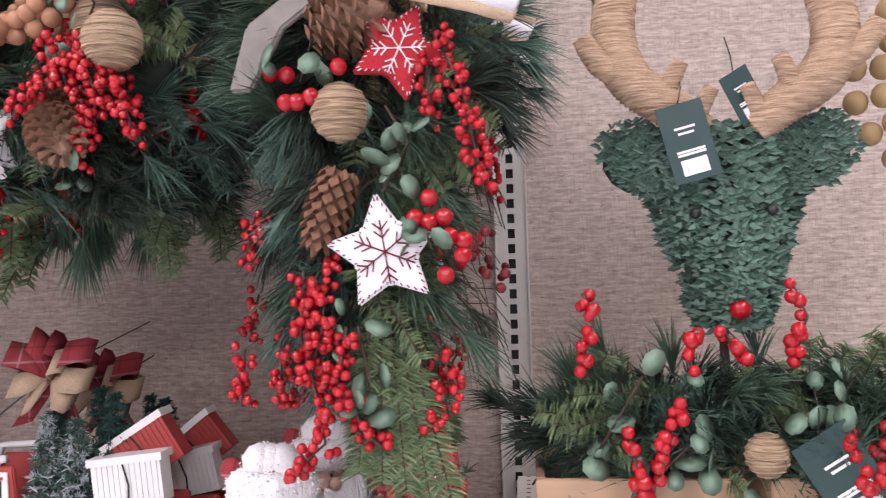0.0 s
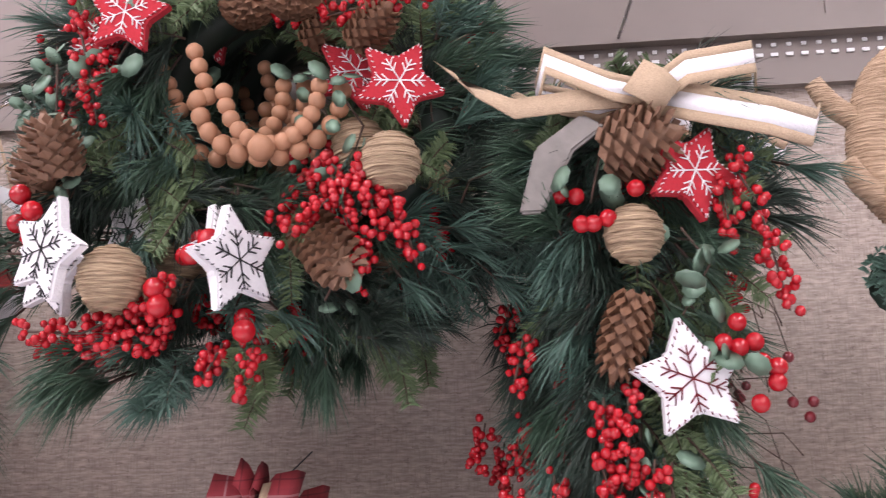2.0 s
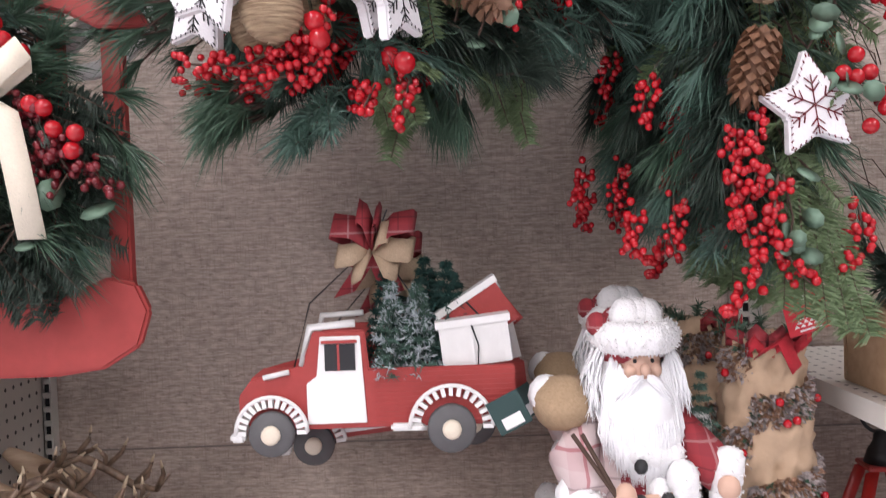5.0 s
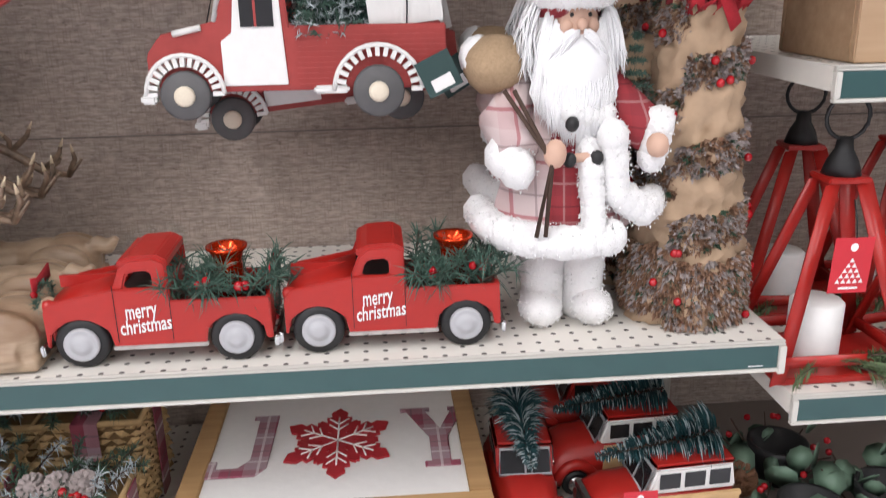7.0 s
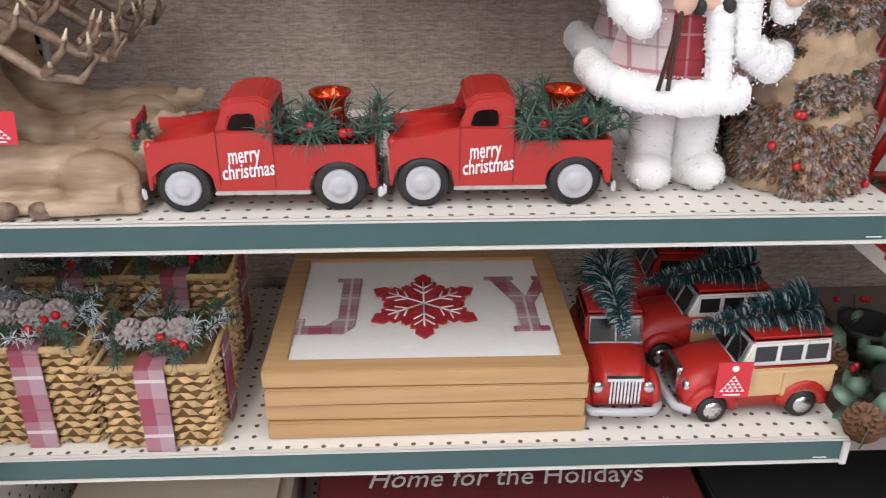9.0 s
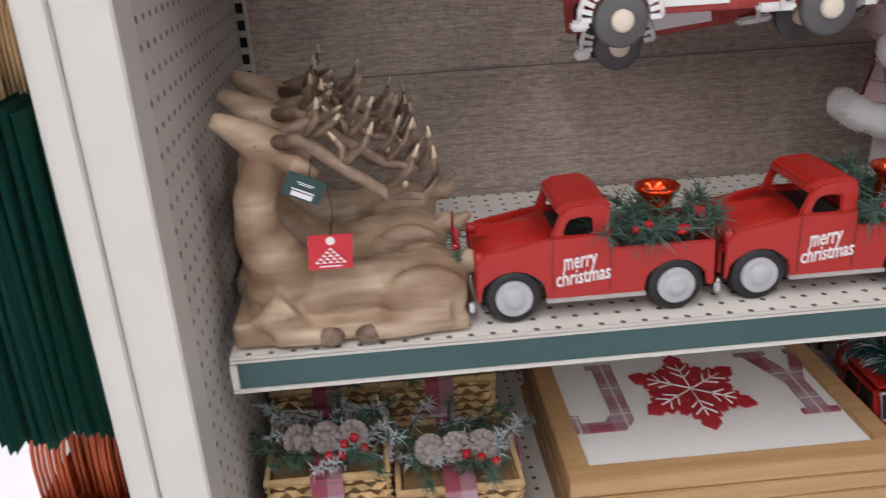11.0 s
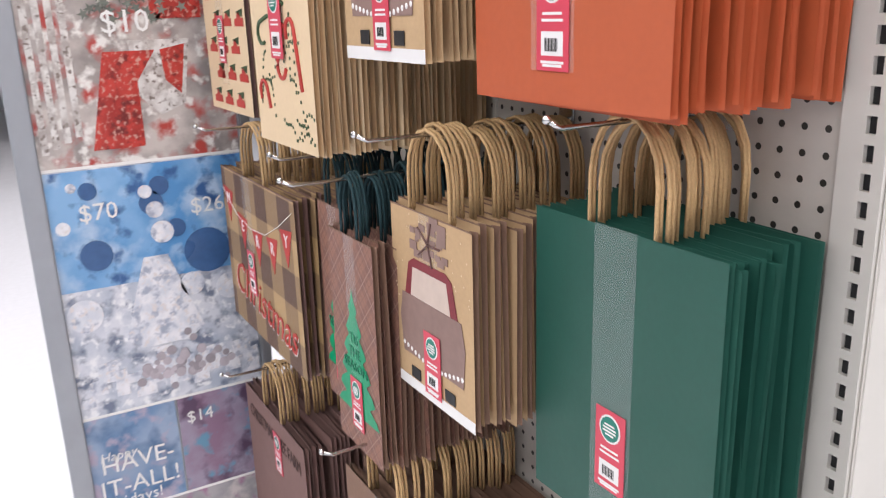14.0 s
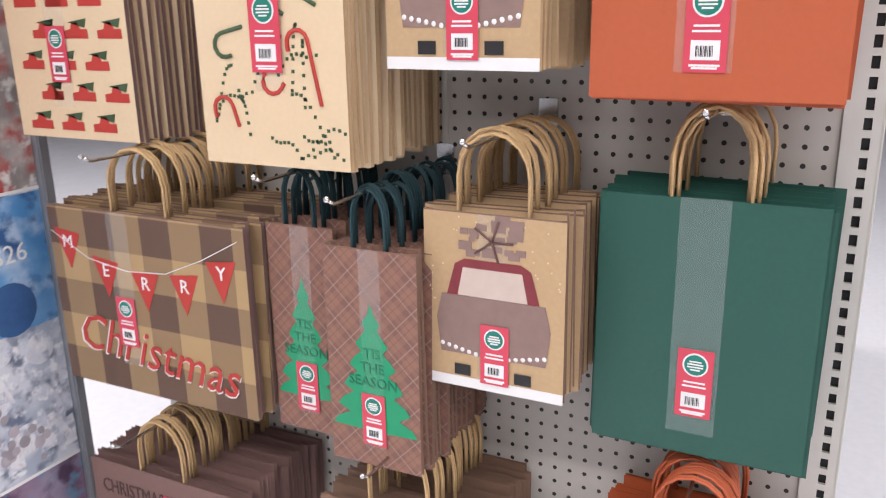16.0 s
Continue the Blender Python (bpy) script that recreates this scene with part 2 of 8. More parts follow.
CREAM_BAG = mat("cream_kraft", (0.72, 0.56, 0.36), 0.65, scale=130, var=0.06, bump=0.08)
HANDLE = mat("twisted_paper_cord", (0.58, 0.385, 0.19), 0.8, scale=320, var=0.25, bump=0.6)
HANDLE_DARK = mat("dark_teal_paper_cord", (0.015, 0.05, 0.06), 0.8, scale=320, var=0.25, bump=0.6)
TREE_INK = mat("emerald_foil_ink", (0.005, 0.30, 0.13), 0.35, scale=30, var=0.15)
RED_INK = mat("red_ink", (0.47, 0.042, 0.032), 0.55, var=0.12)
PALE_INK = mat("pale_pinkish_ink", (0.60, 0.49, 0.42), 0.6, var=0.12)
BROWN_INK = mat("brown_ink", (0.16, 0.085, 0.075), 0.6, var=0.15)
GREY_INK = mat("grey_brown_ink", (0.27, 0.175, 0.15), 0.6, var=0.2)
GREEN_INK = mat("green_ink", (0.05, 0.09, 0.04), 0.6)
CHECK = plaid_mat("buffalo_check_paper", (0.46, 0.31, 0.15), (0.085, 0.042, 0.034), (0.30, 0.18, 0.10), 0.125, rough=0.6, fine=0.0)
TARTAN = plaid_mat("brown_tartan_paper", (0.30, 0.15, 0.105), (0.20, 0.10, 0.08), (0.48, 0.33, 0.26), 0.05, rough=0.6, fine=0.55, diag=True)
GLASS = NT("dark_window_glaze").done((0.02, 0.02, 0.022), 0.12)
WAGON_WOOD = mat("cream_wood_panel", (0.60, 0.40, 0.20), 0.5, scale=60, var=0.15)
OCHRE = mat("tan_wooden_ball", (0.40, 0.28, 0.13), 0.6, scale=60, var=0.25)
GREYFRAME = mat("grey_aluminium", (0.36, 0.38, 0.41), 0.4, metal=0.5, scale=30, var=0.08)
FILM = NT("clear_tape")
FILM.b.inputs["Alpha"].default_value = 0.07
FILM = FILM.done((0.7, 0.74, 0.74), 0.08)

# ---- mesh helpers ----


class M:
    """Collects faces with material slots."""

    def __init__(self):
        self.v, self.f, self.s, self.sm = [], [], [], []

    def add(self, vs, fs, slot=0, smooth=False):
        o = len(self.v)
        self.v += [tuple(p) for p in vs]
        self.f += [tuple(i + o for i in f) for f in fs]
        self.s += [slot] * len(fs)
        self.sm += [smooth] * len(fs)
        return self

    def box(self, x0, x1, y0, y1, z0, z1, slot=0, m=None):
        vs = [Vector((x, y, z)) for z in (z0, z1) for y in (y0, y1) for x in (x0, x1)]
        if m is not None:
            vs = [m @ p for p in vs]
        return self.add(vs, [(0, 2, 3, 1), (4, 5, 7, 6), (0, 1, 5, 4), (2, 6, 7, 3), (0, 4, 6, 2), (1, 3, 7, 5)], slot)

    def tube(self, pts, r, n=6, slot=0, closed=False, caps=True):
        pts = [Vector(p) for p in pts]
        k = len(pts)
        rs = r if isinstance(r, (list, tuple)) else [r] * k
        vs, fs = [], []
        ref = Vector((0.3, 0.2, 1)).normalized()
        for i, p in enumerate(pts):
            a = pts[(i - 1) % k] if closed or i > 0 else p
            b = pts[(i + 1) % k] if closed or i < k - 1 else p
            d = (b - a).normalized()
            s = d.cross(ref)
            if s.length < 0.05:
                s = d.cross(Vector((1, 0, 0)))
            s.normalize()
            u = s.cross(d)
            vs += [p + rs[i] * (math.cos(q) * s + math.sin(q) * u) for q in (2 * math.pi * j / n for j in range(n))]
        for i in range(k if closed else k - 1):
            for j in range(n):
                a, b = i * n + j, i * n + (j + 1) % n
                c, d = ((i + 1) % k) * n + (j + 1) % n, ((i + 1) % k) * n + j
                fs.append((a, b, c, d))
        if caps and not closed:
            fs += [tuple(range(n - 1, -1, -1)), tuple((k - 1) * n + j for j in range(n))]
        return self.add(vs, fs, slot, True)

    def lathe(self, prof, c=(0, 0, 0), n=16, slot=0, m=None, jit=0.0):
        """prof: (radius, height) rows; turned about z."""
        vs, fs = [], []
        for r, h in prof:
            for j in range(n):
                q = 2 * math.pi * j / n
                k = r * (1 + random.uniform(-jit, jit))
                p = Vector((k * math.cos(q), k * math.sin(q), h))
                vs.append(((m @ p) if m is not None else p) + Vector(c))
        for i in range(len(prof) - 1):
            for j in range(n):
                fs.append((i * n + j, i * n + (j + 1) % n, (i + 1) * n + (j + 1) % n, (i + 1) * n + j))
        fs += [tuple(range(n - 1, -1, -1)), tuple((len(prof) - 1) * n + j for j in range(n))]
        return self.add(vs, fs, slot, True)

    def ball(self, c, r, slot=0, n=8, squash=(1, 1, 1), jit=0.0):
        k = max(3, n // 2 + 1)
        vs, fs = [], []
        for i in range(1, k):
            a = math.pi * i / k
            for j in range(n):
                q = 2 * math.pi * j / n
                e = r * (1 + random.uniform(-jit, jit))
                vs.append((c[0] + e * squash[0] * math.sin(a) * math.cos(q), c[1] + e * squash[1] * math.sin(a) * math.sin(q), c[2] + e * squash[2] * math.cos(a)))
        for i in range(k - 2):
            for j in range(n):
                fs.append((i * n + j, (i + 1) * n + j, (i + 1) * n + (j + 1) % n, i * n + (j + 1) % n))
        t = len(vs)
        vs += [(c[0], c[1], c[2] + r * squash[2]), (c[0], c[1], c[2] - r * squash[2])]
        for j in range(n):
            fs += [(t, j, (j + 1) % n), (t + 1, (k - 2) * n + (j + 1) % n, (k - 2) * n + j)]
        return self.add(vs, fs, slot, True)

    def slab(self, poly, y0, y1, m=None, slot=0, rim=None):
        """A flat outline in x, z given a thickness in y."""
        n = len(poly)
        vs = [Vector((x, y0, z)) for x, z in poly] + [Vector((x, y1, z)) for x, z in poly]
        if m is not None:
            vs = [m @ p for p in vs]
        o = len(self.v)
        self.add(vs, [tuple(range(n)), tuple(range(2 * n - 1, n - 1, -1))], slot)
        self.f += [(o + (i + 1) % n, o + i, o + n + i, o + n + (i + 1) % n) for i in range(n)]
        self.s += [slot if rim is None else rim] * n
        self.sm += [False] * n
        return self

    def band(self, pts, side, thick=0.0012, slot=0, stripe=None):
        """A ribbon along pts, side: its half width vector (one or a list); stripe: slot of a middle stripe."""
        pts = [Vector(p) for p in pts]
        sides = [Vector(s) for s in side] if isinstance(side, list) else [Vector(side)] * len(pts)
        cuts = (-1, 1) if stripe is None else (-1, -0.45, 0.45, 1)
        for lo, hi in zip(cuts[:-1], cuts[1:]):
            sl = stripe if stripe is not None and lo == -0.45 else slot
            vs, fs = [], []
            for i, p in enumerate(pts):
                d = (pts[min(i + 1, len(pts) - 1)] - pts[max(i - 1, 0)]).normalized()
                nn = d.cross(sides[i]).normalized() * thick
                vs += [p + lo * sides[i] + nn, p + hi * sides[i] + nn, p + hi * sides[i] - nn, p + lo * sides[i] - nn]
            for i in range(len(pts) - 1):
                fs += [(4 * i + j, 4 * i + (j + 1) % 4, 4 * i + 4 + (j + 1) % 4, 4 * i + 4 + j) for j in range(4)]
            fs += [(3, 2, 1, 0), tuple(4 * (len(pts) - 1) + j for j in range(4))]
            self.add(vs, fs, sl, True)
        return self

    def needle(self, p, d, w, slot=0):
        p, d = Vector(p), Vector(d)
        s = d.cross(Vector((random.uniform(-1, 1), random.uniform(-1, 1), random.uniform(-1, 1)))).normalized() * w
        u = d.normalized().cross(s)
        mid = p + 0.55 * d
        return self.add([p + s, p - s, mid + 0.8 * s, mid - 0.8 * s, p + d + Vector((0, 0, -0.12 * d.length)), mid + u], [(0, 1, 3, 2), (2, 3, 4), (0, 2, 5), (1, 5, 3)], slot)

    def sprig(self, p, d, length, count, nl, spread=0.7, w=0.0008, slot=0, twig=None, flat=False):
        """A twig from p along d, set with needles."""
        p, d = Vector(p), Vector(d).normalized()
        pts = [p + d * length * t + Vector((0, 0, -0.15 * length * t * t)) for t in (0, 0.25, 0.5, 0.75, 1.0)]
        if twig is not None:
            self.tube(pts, [0.002, 0.0018, 0.0015, 0.0012, 0.0008], 4, twig)
        side = d.cross(Vector((0, 1, 0)))
        side = side.normalized() if side.length > 0.1 else Vector((1, 0, 0))
        for i in range(count):
            t = random.random() ** 0.8
            b = pts[0].lerp(pts[4], t) + Vector((0, 0, -0.15 * length * (t * t - t)))
            if flat:
                q = side * random.choice((-1, 1)) + Vector((random.uniform(-.25, .25), random.uniform(-.5, .1), random.uniform(-.25, .25)))
            else:
                q = Vector((random.gauss(0, 1), random.gauss(0, 1), random.gauss(0, 1))).normalized()
            dd = (d * (1 - spread) + q * spread).normalized() * nl * random.uniform(0.6, 1.15)
            self.needle(b, dd, w, slot)
        return self

    def leaf(self, c, d, r, slot=0):
        """A round cupped leaf of radius r that faces along d."""
        z = Vector(d).normalized()
        x = z.cross(Vector((random.uniform(-1, 1), random.uniform(-1, 1), random.uniform(-1, 1)))).normalized()
        y = z.cross(x)
        c = Vector(c)
        ring = [c + r * (math.cos(q) * x * 1.25 + math.sin(q) * y) for q in (2 * math.pi * j / 8 for j in range(8))]
        return self.add(ring + [c - 0.07 * r * z, c - 0.1 * r * z - 0.0005 * z], [(j, (j + 1) % 8, 8) for j in range(8)] + [((j + 1) % 8, j, 9) for j in range(8)], slot, True)

    def cone(self, c, d, length, r, slot=0, rows=9, per=8):
        """A pinecone: rows of scales about an axis from c along d."""
        m = Vector(d).normalized().to_track_quat("Z", "Y").to_matrix()
        c = Vector(c)
        self.lathe([(r * 0.5, 0), (r * 0.62, length * 0.35), (r * 0.4, length * 0.75), (r * 0.08, length)], c, 8, slot, m)
        for i in range(rows):
            t = i / (rows - 1)
            rr = r * (0.75 + 1.0 * t) * (1 - t) ** 0.55 + 0.1 * r
            for j in range(per):
                q = 2 * math.pi * (j + 0.5 * (i % 2)) / per
                o, tt = Vector((math.cos(q), math.sin(q), 0)), Vector((-math.sin(q), math.cos(q), 0))
                h = t * length * 0.92
                w = 2.4 * rr / per
                ps = [0.4 * rr * o + Vector((0, 0, h)), rr * o + w * tt + Vector((0, 0, h + 0.06 * length)), rr * 1.1 * o + Vector((0, 0, h + 0.13 * length)), rr * o - w * tt + Vector((0, 0, h + 0.06 * length)), 0.75 * rr * o + Vector((0, 0, h - 0.03 * length))]
                self.add([c + m @ p for p in ps], [(0, 1, 2, 3), (4, 3, 2), (4, 2, 1), (0, 4, 1), (0, 3, 4)], slot)
        return self

    def berries(self, pts, r, spread, per, slot=0, n=7):
        """Berries along a path."""
        pts = [Vector(p) for p in pts]
        for a, b in zip(pts[:-1], pts[1:]):
            k = max(2, int((b - a).length / (r * 1.15) * per))
            for i in range(k):
                p = a.lerp(b, (i + random.random()) / k) + Vector((random.uniform(-1, 1), random.uniform(-1, 1), random.uniform(-1, 1))) * spread
                self.ball(p, r * random.uniform(0.8, 1.12), slot, n)
        return self


OFF = {}


def thing(name, loc, label, category, group="", rz=0.0, kind=""):
    ob = new(name)
    ob.empty_display_size = 0.05
    ob.matrix_basis = pose(*loc, 0, 0, rz)
    OFF[ob.name] = ob.matrix_basis.inverted()
    return tagged(ob, label, category, group, kind)


def part(name, mb, mats, parent=None, label="", local=False, bevel=0.0, kind="", category=""):
    me = bpy.data.meshes.new(name)
    vs = mb.v
    inv = OFF.get(parent.name) if parent else None
    if inv is not None and not local:
        vs = [tuple(inv @ Vector(p)) for p in vs]
    me.from_pydata(vs, [], mb.f)
    for x in mats if isinstance(mats, (list, tuple)) else [mats]:
        me.materials.append(x)
    me.polygons.foreach_set("material_index", mb.s)
    me.polygons.foreach_set("use_smooth", mb.sm)
    if bevel:
        bm = bmesh.new()
        bm.from_mesh(me)
        bm.normal_update()
        es = [e for e in bm.edges if len(e.link_faces) == 2 and e.calc_face_angle(0) > 0.5]
        bmesh.ops.bevel(bm, geom=es, offset=bevel, segments=2, affect="EDGES", clamp_overlap=True)
        bm.to_mesh(me)
        bm.free()
    ob = new(name, me)
    if parent:
        ob.parent = parent
        if inv is not None:
            OFF[ob.name] = inv
    return tagged(ob, label, category, "", kind)


def solid(name, mb, mats, label, category="", kind="", bevel=0.0):
    return part(name, mb, mats, None, label, False, bevel, kind, category)


def writing(name, words, size, material, parent, m, label="", shear=0.0, width=None, bold=0.0):
    """Raised lettering with the built-in font; m: local pose of text that stands in x, z and faces -y."""
    cu = bpy.data.curves.new("letters", "FONT")
    cu.body, cu.size, cu.align_x, cu.align_y, cu.extrude, cu.shear, cu.resolution_u = words, size, "CENTER", "CENTER", 0.0004, shear, 2
    cu.offset = bold
    tmp = bpy.data.objects.new("letters", cu)
    me = bpy.data.meshes.new_from_object(tmp)
    k = 1.0
    if width:
        xs = [v.co.x for v in me.vertices]
        k = width / (max(xs) - min(xs))
    me.transform(m @ pose(0, 0, 0, 90, 0, 0) @ Matrix.Diagonal((k, 1, 1, 1)))
    me.materials.clear()
    me.materials.append(material)
    bpy.data.objects.remove(tmp)
    ob = new(name, me)
    ob.parent = parent
    return tagged(ob, label or "lettering " + words.replace("\n", " ").lower())


def star_poly(cx, cz, r, inner=0.5, turn=0.0, k=5):
    return [(cx + (r if i % 2 == 0 else r * inner) * math.sin(turn + math.pi * i / k), cz + (r if i % 2 == 0 else r * inner) * math.cos(turn + math.pi * i / k)) for i in range(2 * k)]


def disc_poly(cx, cz, r, k=20):
    return [(cx + r * math.cos(2 * math.pi * i / k), cz + r * math.sin(2 * math.pi * i / k)) for i in range(k)]


def flake(mb, cx, y, cz, r, slot, w=0.0022, turn=0.0, m=None):
    """A stitched snowflake of six barbed spokes, standing in x, z."""
    for i in range(6):
        a = turn + math.pi * i / 3
        d, s = Vector((math.sin(a), 0, math.cos(a))), Vector((math.cos(a), 0, -math.sin(a)))
        o = Vector((cx, y, cz))
        segs = [(o, o + r * d)] + [(o + k * r * d, o + (k + 0.24) * r * d + q * 0.24 * r * s) for k in (0.45, 0.7) for q in (-1, 1)]
        for p, e in segs:
            p, e = (p, e) if m is None else (m @ p, m @ e)
            mb.tube([p, e], w, 4, slot)

# ---- the large structure ----
XL, XR = -1.293, -0.042      # the bay between its uprights
YF, YB = 0.897, 1.40         # shelf front and back panel
XP, YP0, YP1 = -1.376, 0.79, 2.02   # pegboard end: its face and its edges
S1, S2, S0 = 0.905, 0.553, 0.20     # shelf heights
R1, R2 = 1.262, 0.829               # shelves of the next bay

solid("floor", M().box(-14, 10, -9, 16, -0.1, 0), FLOOR, "shiny white vinyl store floor", "floor", "structure")
solid("ceiling", M().box(-14, 10, -9, 16, CEIL, CEIL + 0.1), CEILM, "white store ceiling", "ceiling", "structure")
for nm, b in (("wall_north", (-14, 10, 16, 16.2)), ("wall_south", (-14, 10, -9.2, -9)), ("wall_west", (-14.2, -14, -9, 16)), ("wall_east", (10, 10.2, -9, 16))):
    solid(nm, M().box(b[0], b[1], b[2], b[3], 0, CEIL), FARWALL, "plain pale grey store wall", "wall", "structure")
for lx in (-7.5, -4.2, -1.6, 1.4):
    for ly in (-5.4, -1.5, 2.6, 6.7):
        th = thing("ceiling_light", (lx, ly, CEIL - 0.1), "long white ceiling light fitting", "ceiling light", "ceiling lights")
        part("housing", M().box(lx - 0.2, lx + 0.2, ly - 1.85, ly + 1.85, CEIL - 0.1, CEIL - 0.004), WHITE_STEEL, th)

# the double-sided shelving run
back = M().box(XL + 0.012, XR - 0.014, YB, YB + 0.012, 0.1, 2.125)
solid("wall_panel", back, BURLAP, "shelving back panel papered with printed tan burlap", "back panel", "structure")
back = M().box(XR + 0.042, 1.2, YB, YB + 0.012, 0.1, 2.125)
solid("wall_panel", back, BURLAP, "shelving back panel papered with printed tan burlap", "back panel", "structure")
solid("trim", M().box(XL + 0.012, XR - 0.014, YB - 0.0035, YB - 0.001, 1.115, 1.1175).box(XR + 0.042, 1.2, YB - 0.0035, YB - 0.001, 1.115, 1.1175), TAUPE, "dark joint line in the burlap paper", "joint", "structure")
top = M().box(XL, 1.25, YB - 0.02, YB + 0.03, 2.125, 2.165)
top.box(XL, 1.25, YB - 0.005, YB + 0.03, 2.165, 2.215)
top.box(XL, 1.25, YB - 0.03, YB + 0.03, 2.215, 2.245)
top.box(-2.1, 1.25, YB - 0.012, YB + 0.03, 2.245, 2.95)
for k in range(3):
    top.box(-1.0 + k * 0.62, -0.99 + k * 0.62, YB - 0.016, YB - 0.011, 2.245, 2.75)
solid("trim", top, TAUPE, "taupe steel top rail and header panel", "rail", "structure")
holes = M()
for k in range(100):
    x = XL + 0.02 + k * 0.0254
    holes.box(x - 0.006, x + 0.006, YB - 0.0085, YB - 0.0045, 2.182, 2.188)
    holes.box(x - 0.004, x + 0.004, YB - 0.0085, YB - 0.0045, 2.200, 2.206)
solid("rail_slots", holes, TAG_WHITE, "row of bright slots in the top rail", "slots", "stuff")


def upright(x0, x1, yf, yb, z0, z1, face, label):
    """A slotted steel post; face 'y': slots look to -y, 'x': to -x."""
    th = thing("upright", ((x0 + x1) / 2, (yf + yb) / 2, z0), label, "upright", "slotted uprights", 0, "structure")
    mb, dk = M(), M()
    if face == "y":
        c = (x0 + x1) / 2
        mb.box(x0, c - 0.006, yf, yb, z0, z1).box(c + 0.006, x1, yf, yb, z0, z1)
        dk.box(c - 0.006, c + 0.006, yf + 0.006, yb, z0, z1)
        n = int((z1 - z0) / 0.0254)
        for k in range(n):
            z = z0 + k * 0.0254
            mb.box(c - 0.006, c + 0.006, yf, yf + 0.0058, z, z + 0.0095)
        mb.box(x0 - 0.003, x0, yf - 0.004, yb, z0, z1).box(x1, x1 + 0.003, yf - 0.004, yb, z0, z1)
    else:
        c = yf + 0.016
        mb.box(x0, x1, yf, c - 0.005, z0, z1).box(x0, x1, c + 0.005, yb, z0, z1)
        dk.box(x0 + 0.006, x1, c - 0.005, c + 0.005, z0, z1)
        n = int((z1 - z0) / 0.0254)
        for k in range(n):
            z = z0 + k * 0.0254
            mb.box(x0, x0 + 0.0058, c - 0.005, c + 0.005, z, z + 0.0095)
    part("post", mb, WHITE_STEEL, th)
    part("slot_shadow", dk, DARK, th)
    return th


upright(XR - 0.011, XR + 0.039, YB - 0.008, YB + 0.02, 0.1, 2.125, "y", "cream slotted shelving upright")
upright(XL - 0.002, XL + 0.012, YB - 0.02, YB + 0.02, 0.1, 2.125, "y", "cream slotted shelving upright in the corner")
upright(1.2, 1.25, YB - 0.008, YB + 0.02, 0.1, 2.125, "y", "cream slotted shelving upright")
upright(XP, XP + 0.030, YP0, YP0 + 0.045, 0.08, 2.16, "x", "cream slotted end upright beside the pegboard")
# the smooth post between bay and end, with its two small steps
post = M().box(XP + 0.030, XL - 0.002, YP0, YP0 + 0.06, 0.0, 2.16)
post.box(XP + 0.004, XP + 0.030, YP0 - 0.004, YP0, 0.0, 2.16)
solid("end_post", post, WHITE_STEEL, "smooth cream steel end post", "post", "structure", 0.003)
solid("side_panel", M().box(XL - 0.022, XL - 0.002, YP0 + 0.061, YB + 0.02, 0.0, 2.16), PEG_X, "cream pegboard side panel of the bay", "side panel", "structure")
peg = M().box(XP + 0.006, XP + 0.02, YP0 + 0.046, YP1, 0.12, 2.16)
solid("pegboard", peg, PEG_X, "cream pegboard at the end of the shelving", "pegboard", "structure")
solid("pegboard_core", M().box(XP + 0.0205, XL - 0.024, YP0 + 0.062, YP1, 0.0, 2.16), WHITE_STEEL, "steel core behind the pegboard", "core", "structure")
solid("pegboard_joint", M().box(XP + 0.003, XP + 0.0055, 1.395, 1.405, 0.12, 2.16), WHITE_STEEL, "cream joint strip between the pegboards", "joint", "structure")
solid("far_post", M().box(XP, XL, YP1 + 0.002, YP1 + 0.04, 0.0, 2.16), WHITE_STEEL, "cream far end post", "post", "structure")
solid("far_side", M().box(XL - 0.022, 1.25, YB + 0.032, YP1 + 0.04, 0.0, 2.12), WHITE_STEEL, "rear of the double-sided shelving", "shelving", "structure")
solid("end_base", M().box(XP - 0.36, XP + 0.005, YP0 + 0.02, YP1, 0.0, 0.16), WHITE_STEEL, "cream steel base deck under the bags", "base", "structure", 0.004)


def shelf(x0, x1, zt, yf=YF, label="cream perforated steel shelf with a dark green ticket strip"):
    th = thing("shelf", ((x0 + x1) / 2, YB, zt), label, "shelf", "shelves")
    d = 0.0
    part("deck", M().box(x0, x1, yf + 0.004, YB - 0.009, zt - 0.03, zt), SHELF_TOP, th)
    mb = M().box(x0, x1, yf - 0.002, yf + 0.004, zt - 0.002, zt + 0.001)
    mb.box(x0, x1, yf - 0.004, yf + 0.004, zt - 0.0055, zt - 0.0025).box(x0, x1, yf - 0.006, yf + 0.004, zt - 0.043, zt - 0.038)
    mb.box(x0, x0 + 0.008, yf - 0.006, yf + 0.004, zt - 0.0378, zt - 0.0058).box(x1 - 0.010, x1, yf - 0.007, yf + 0.012, zt - 0.046, zt - 0.0058)
    part("edge", mb, WHITE_STEEL, th, "cream edge", bevel=0.0012)
    part("ticket_strip", M().box(x0 + 0.0085, x1 - 0.0105, yf - 0.003, yf + 0.003, zt - 0.0375, zt - 0.006), STRIP, th, "dark green ticket strip")
    part("ticket", M().box(x1 - 0.05, x1 - 0.03, yf - 0.0036, yf - 0.0031, zt - 0.0345, zt - 0.033), TAG_WHITE, th, "small white print")
    return th


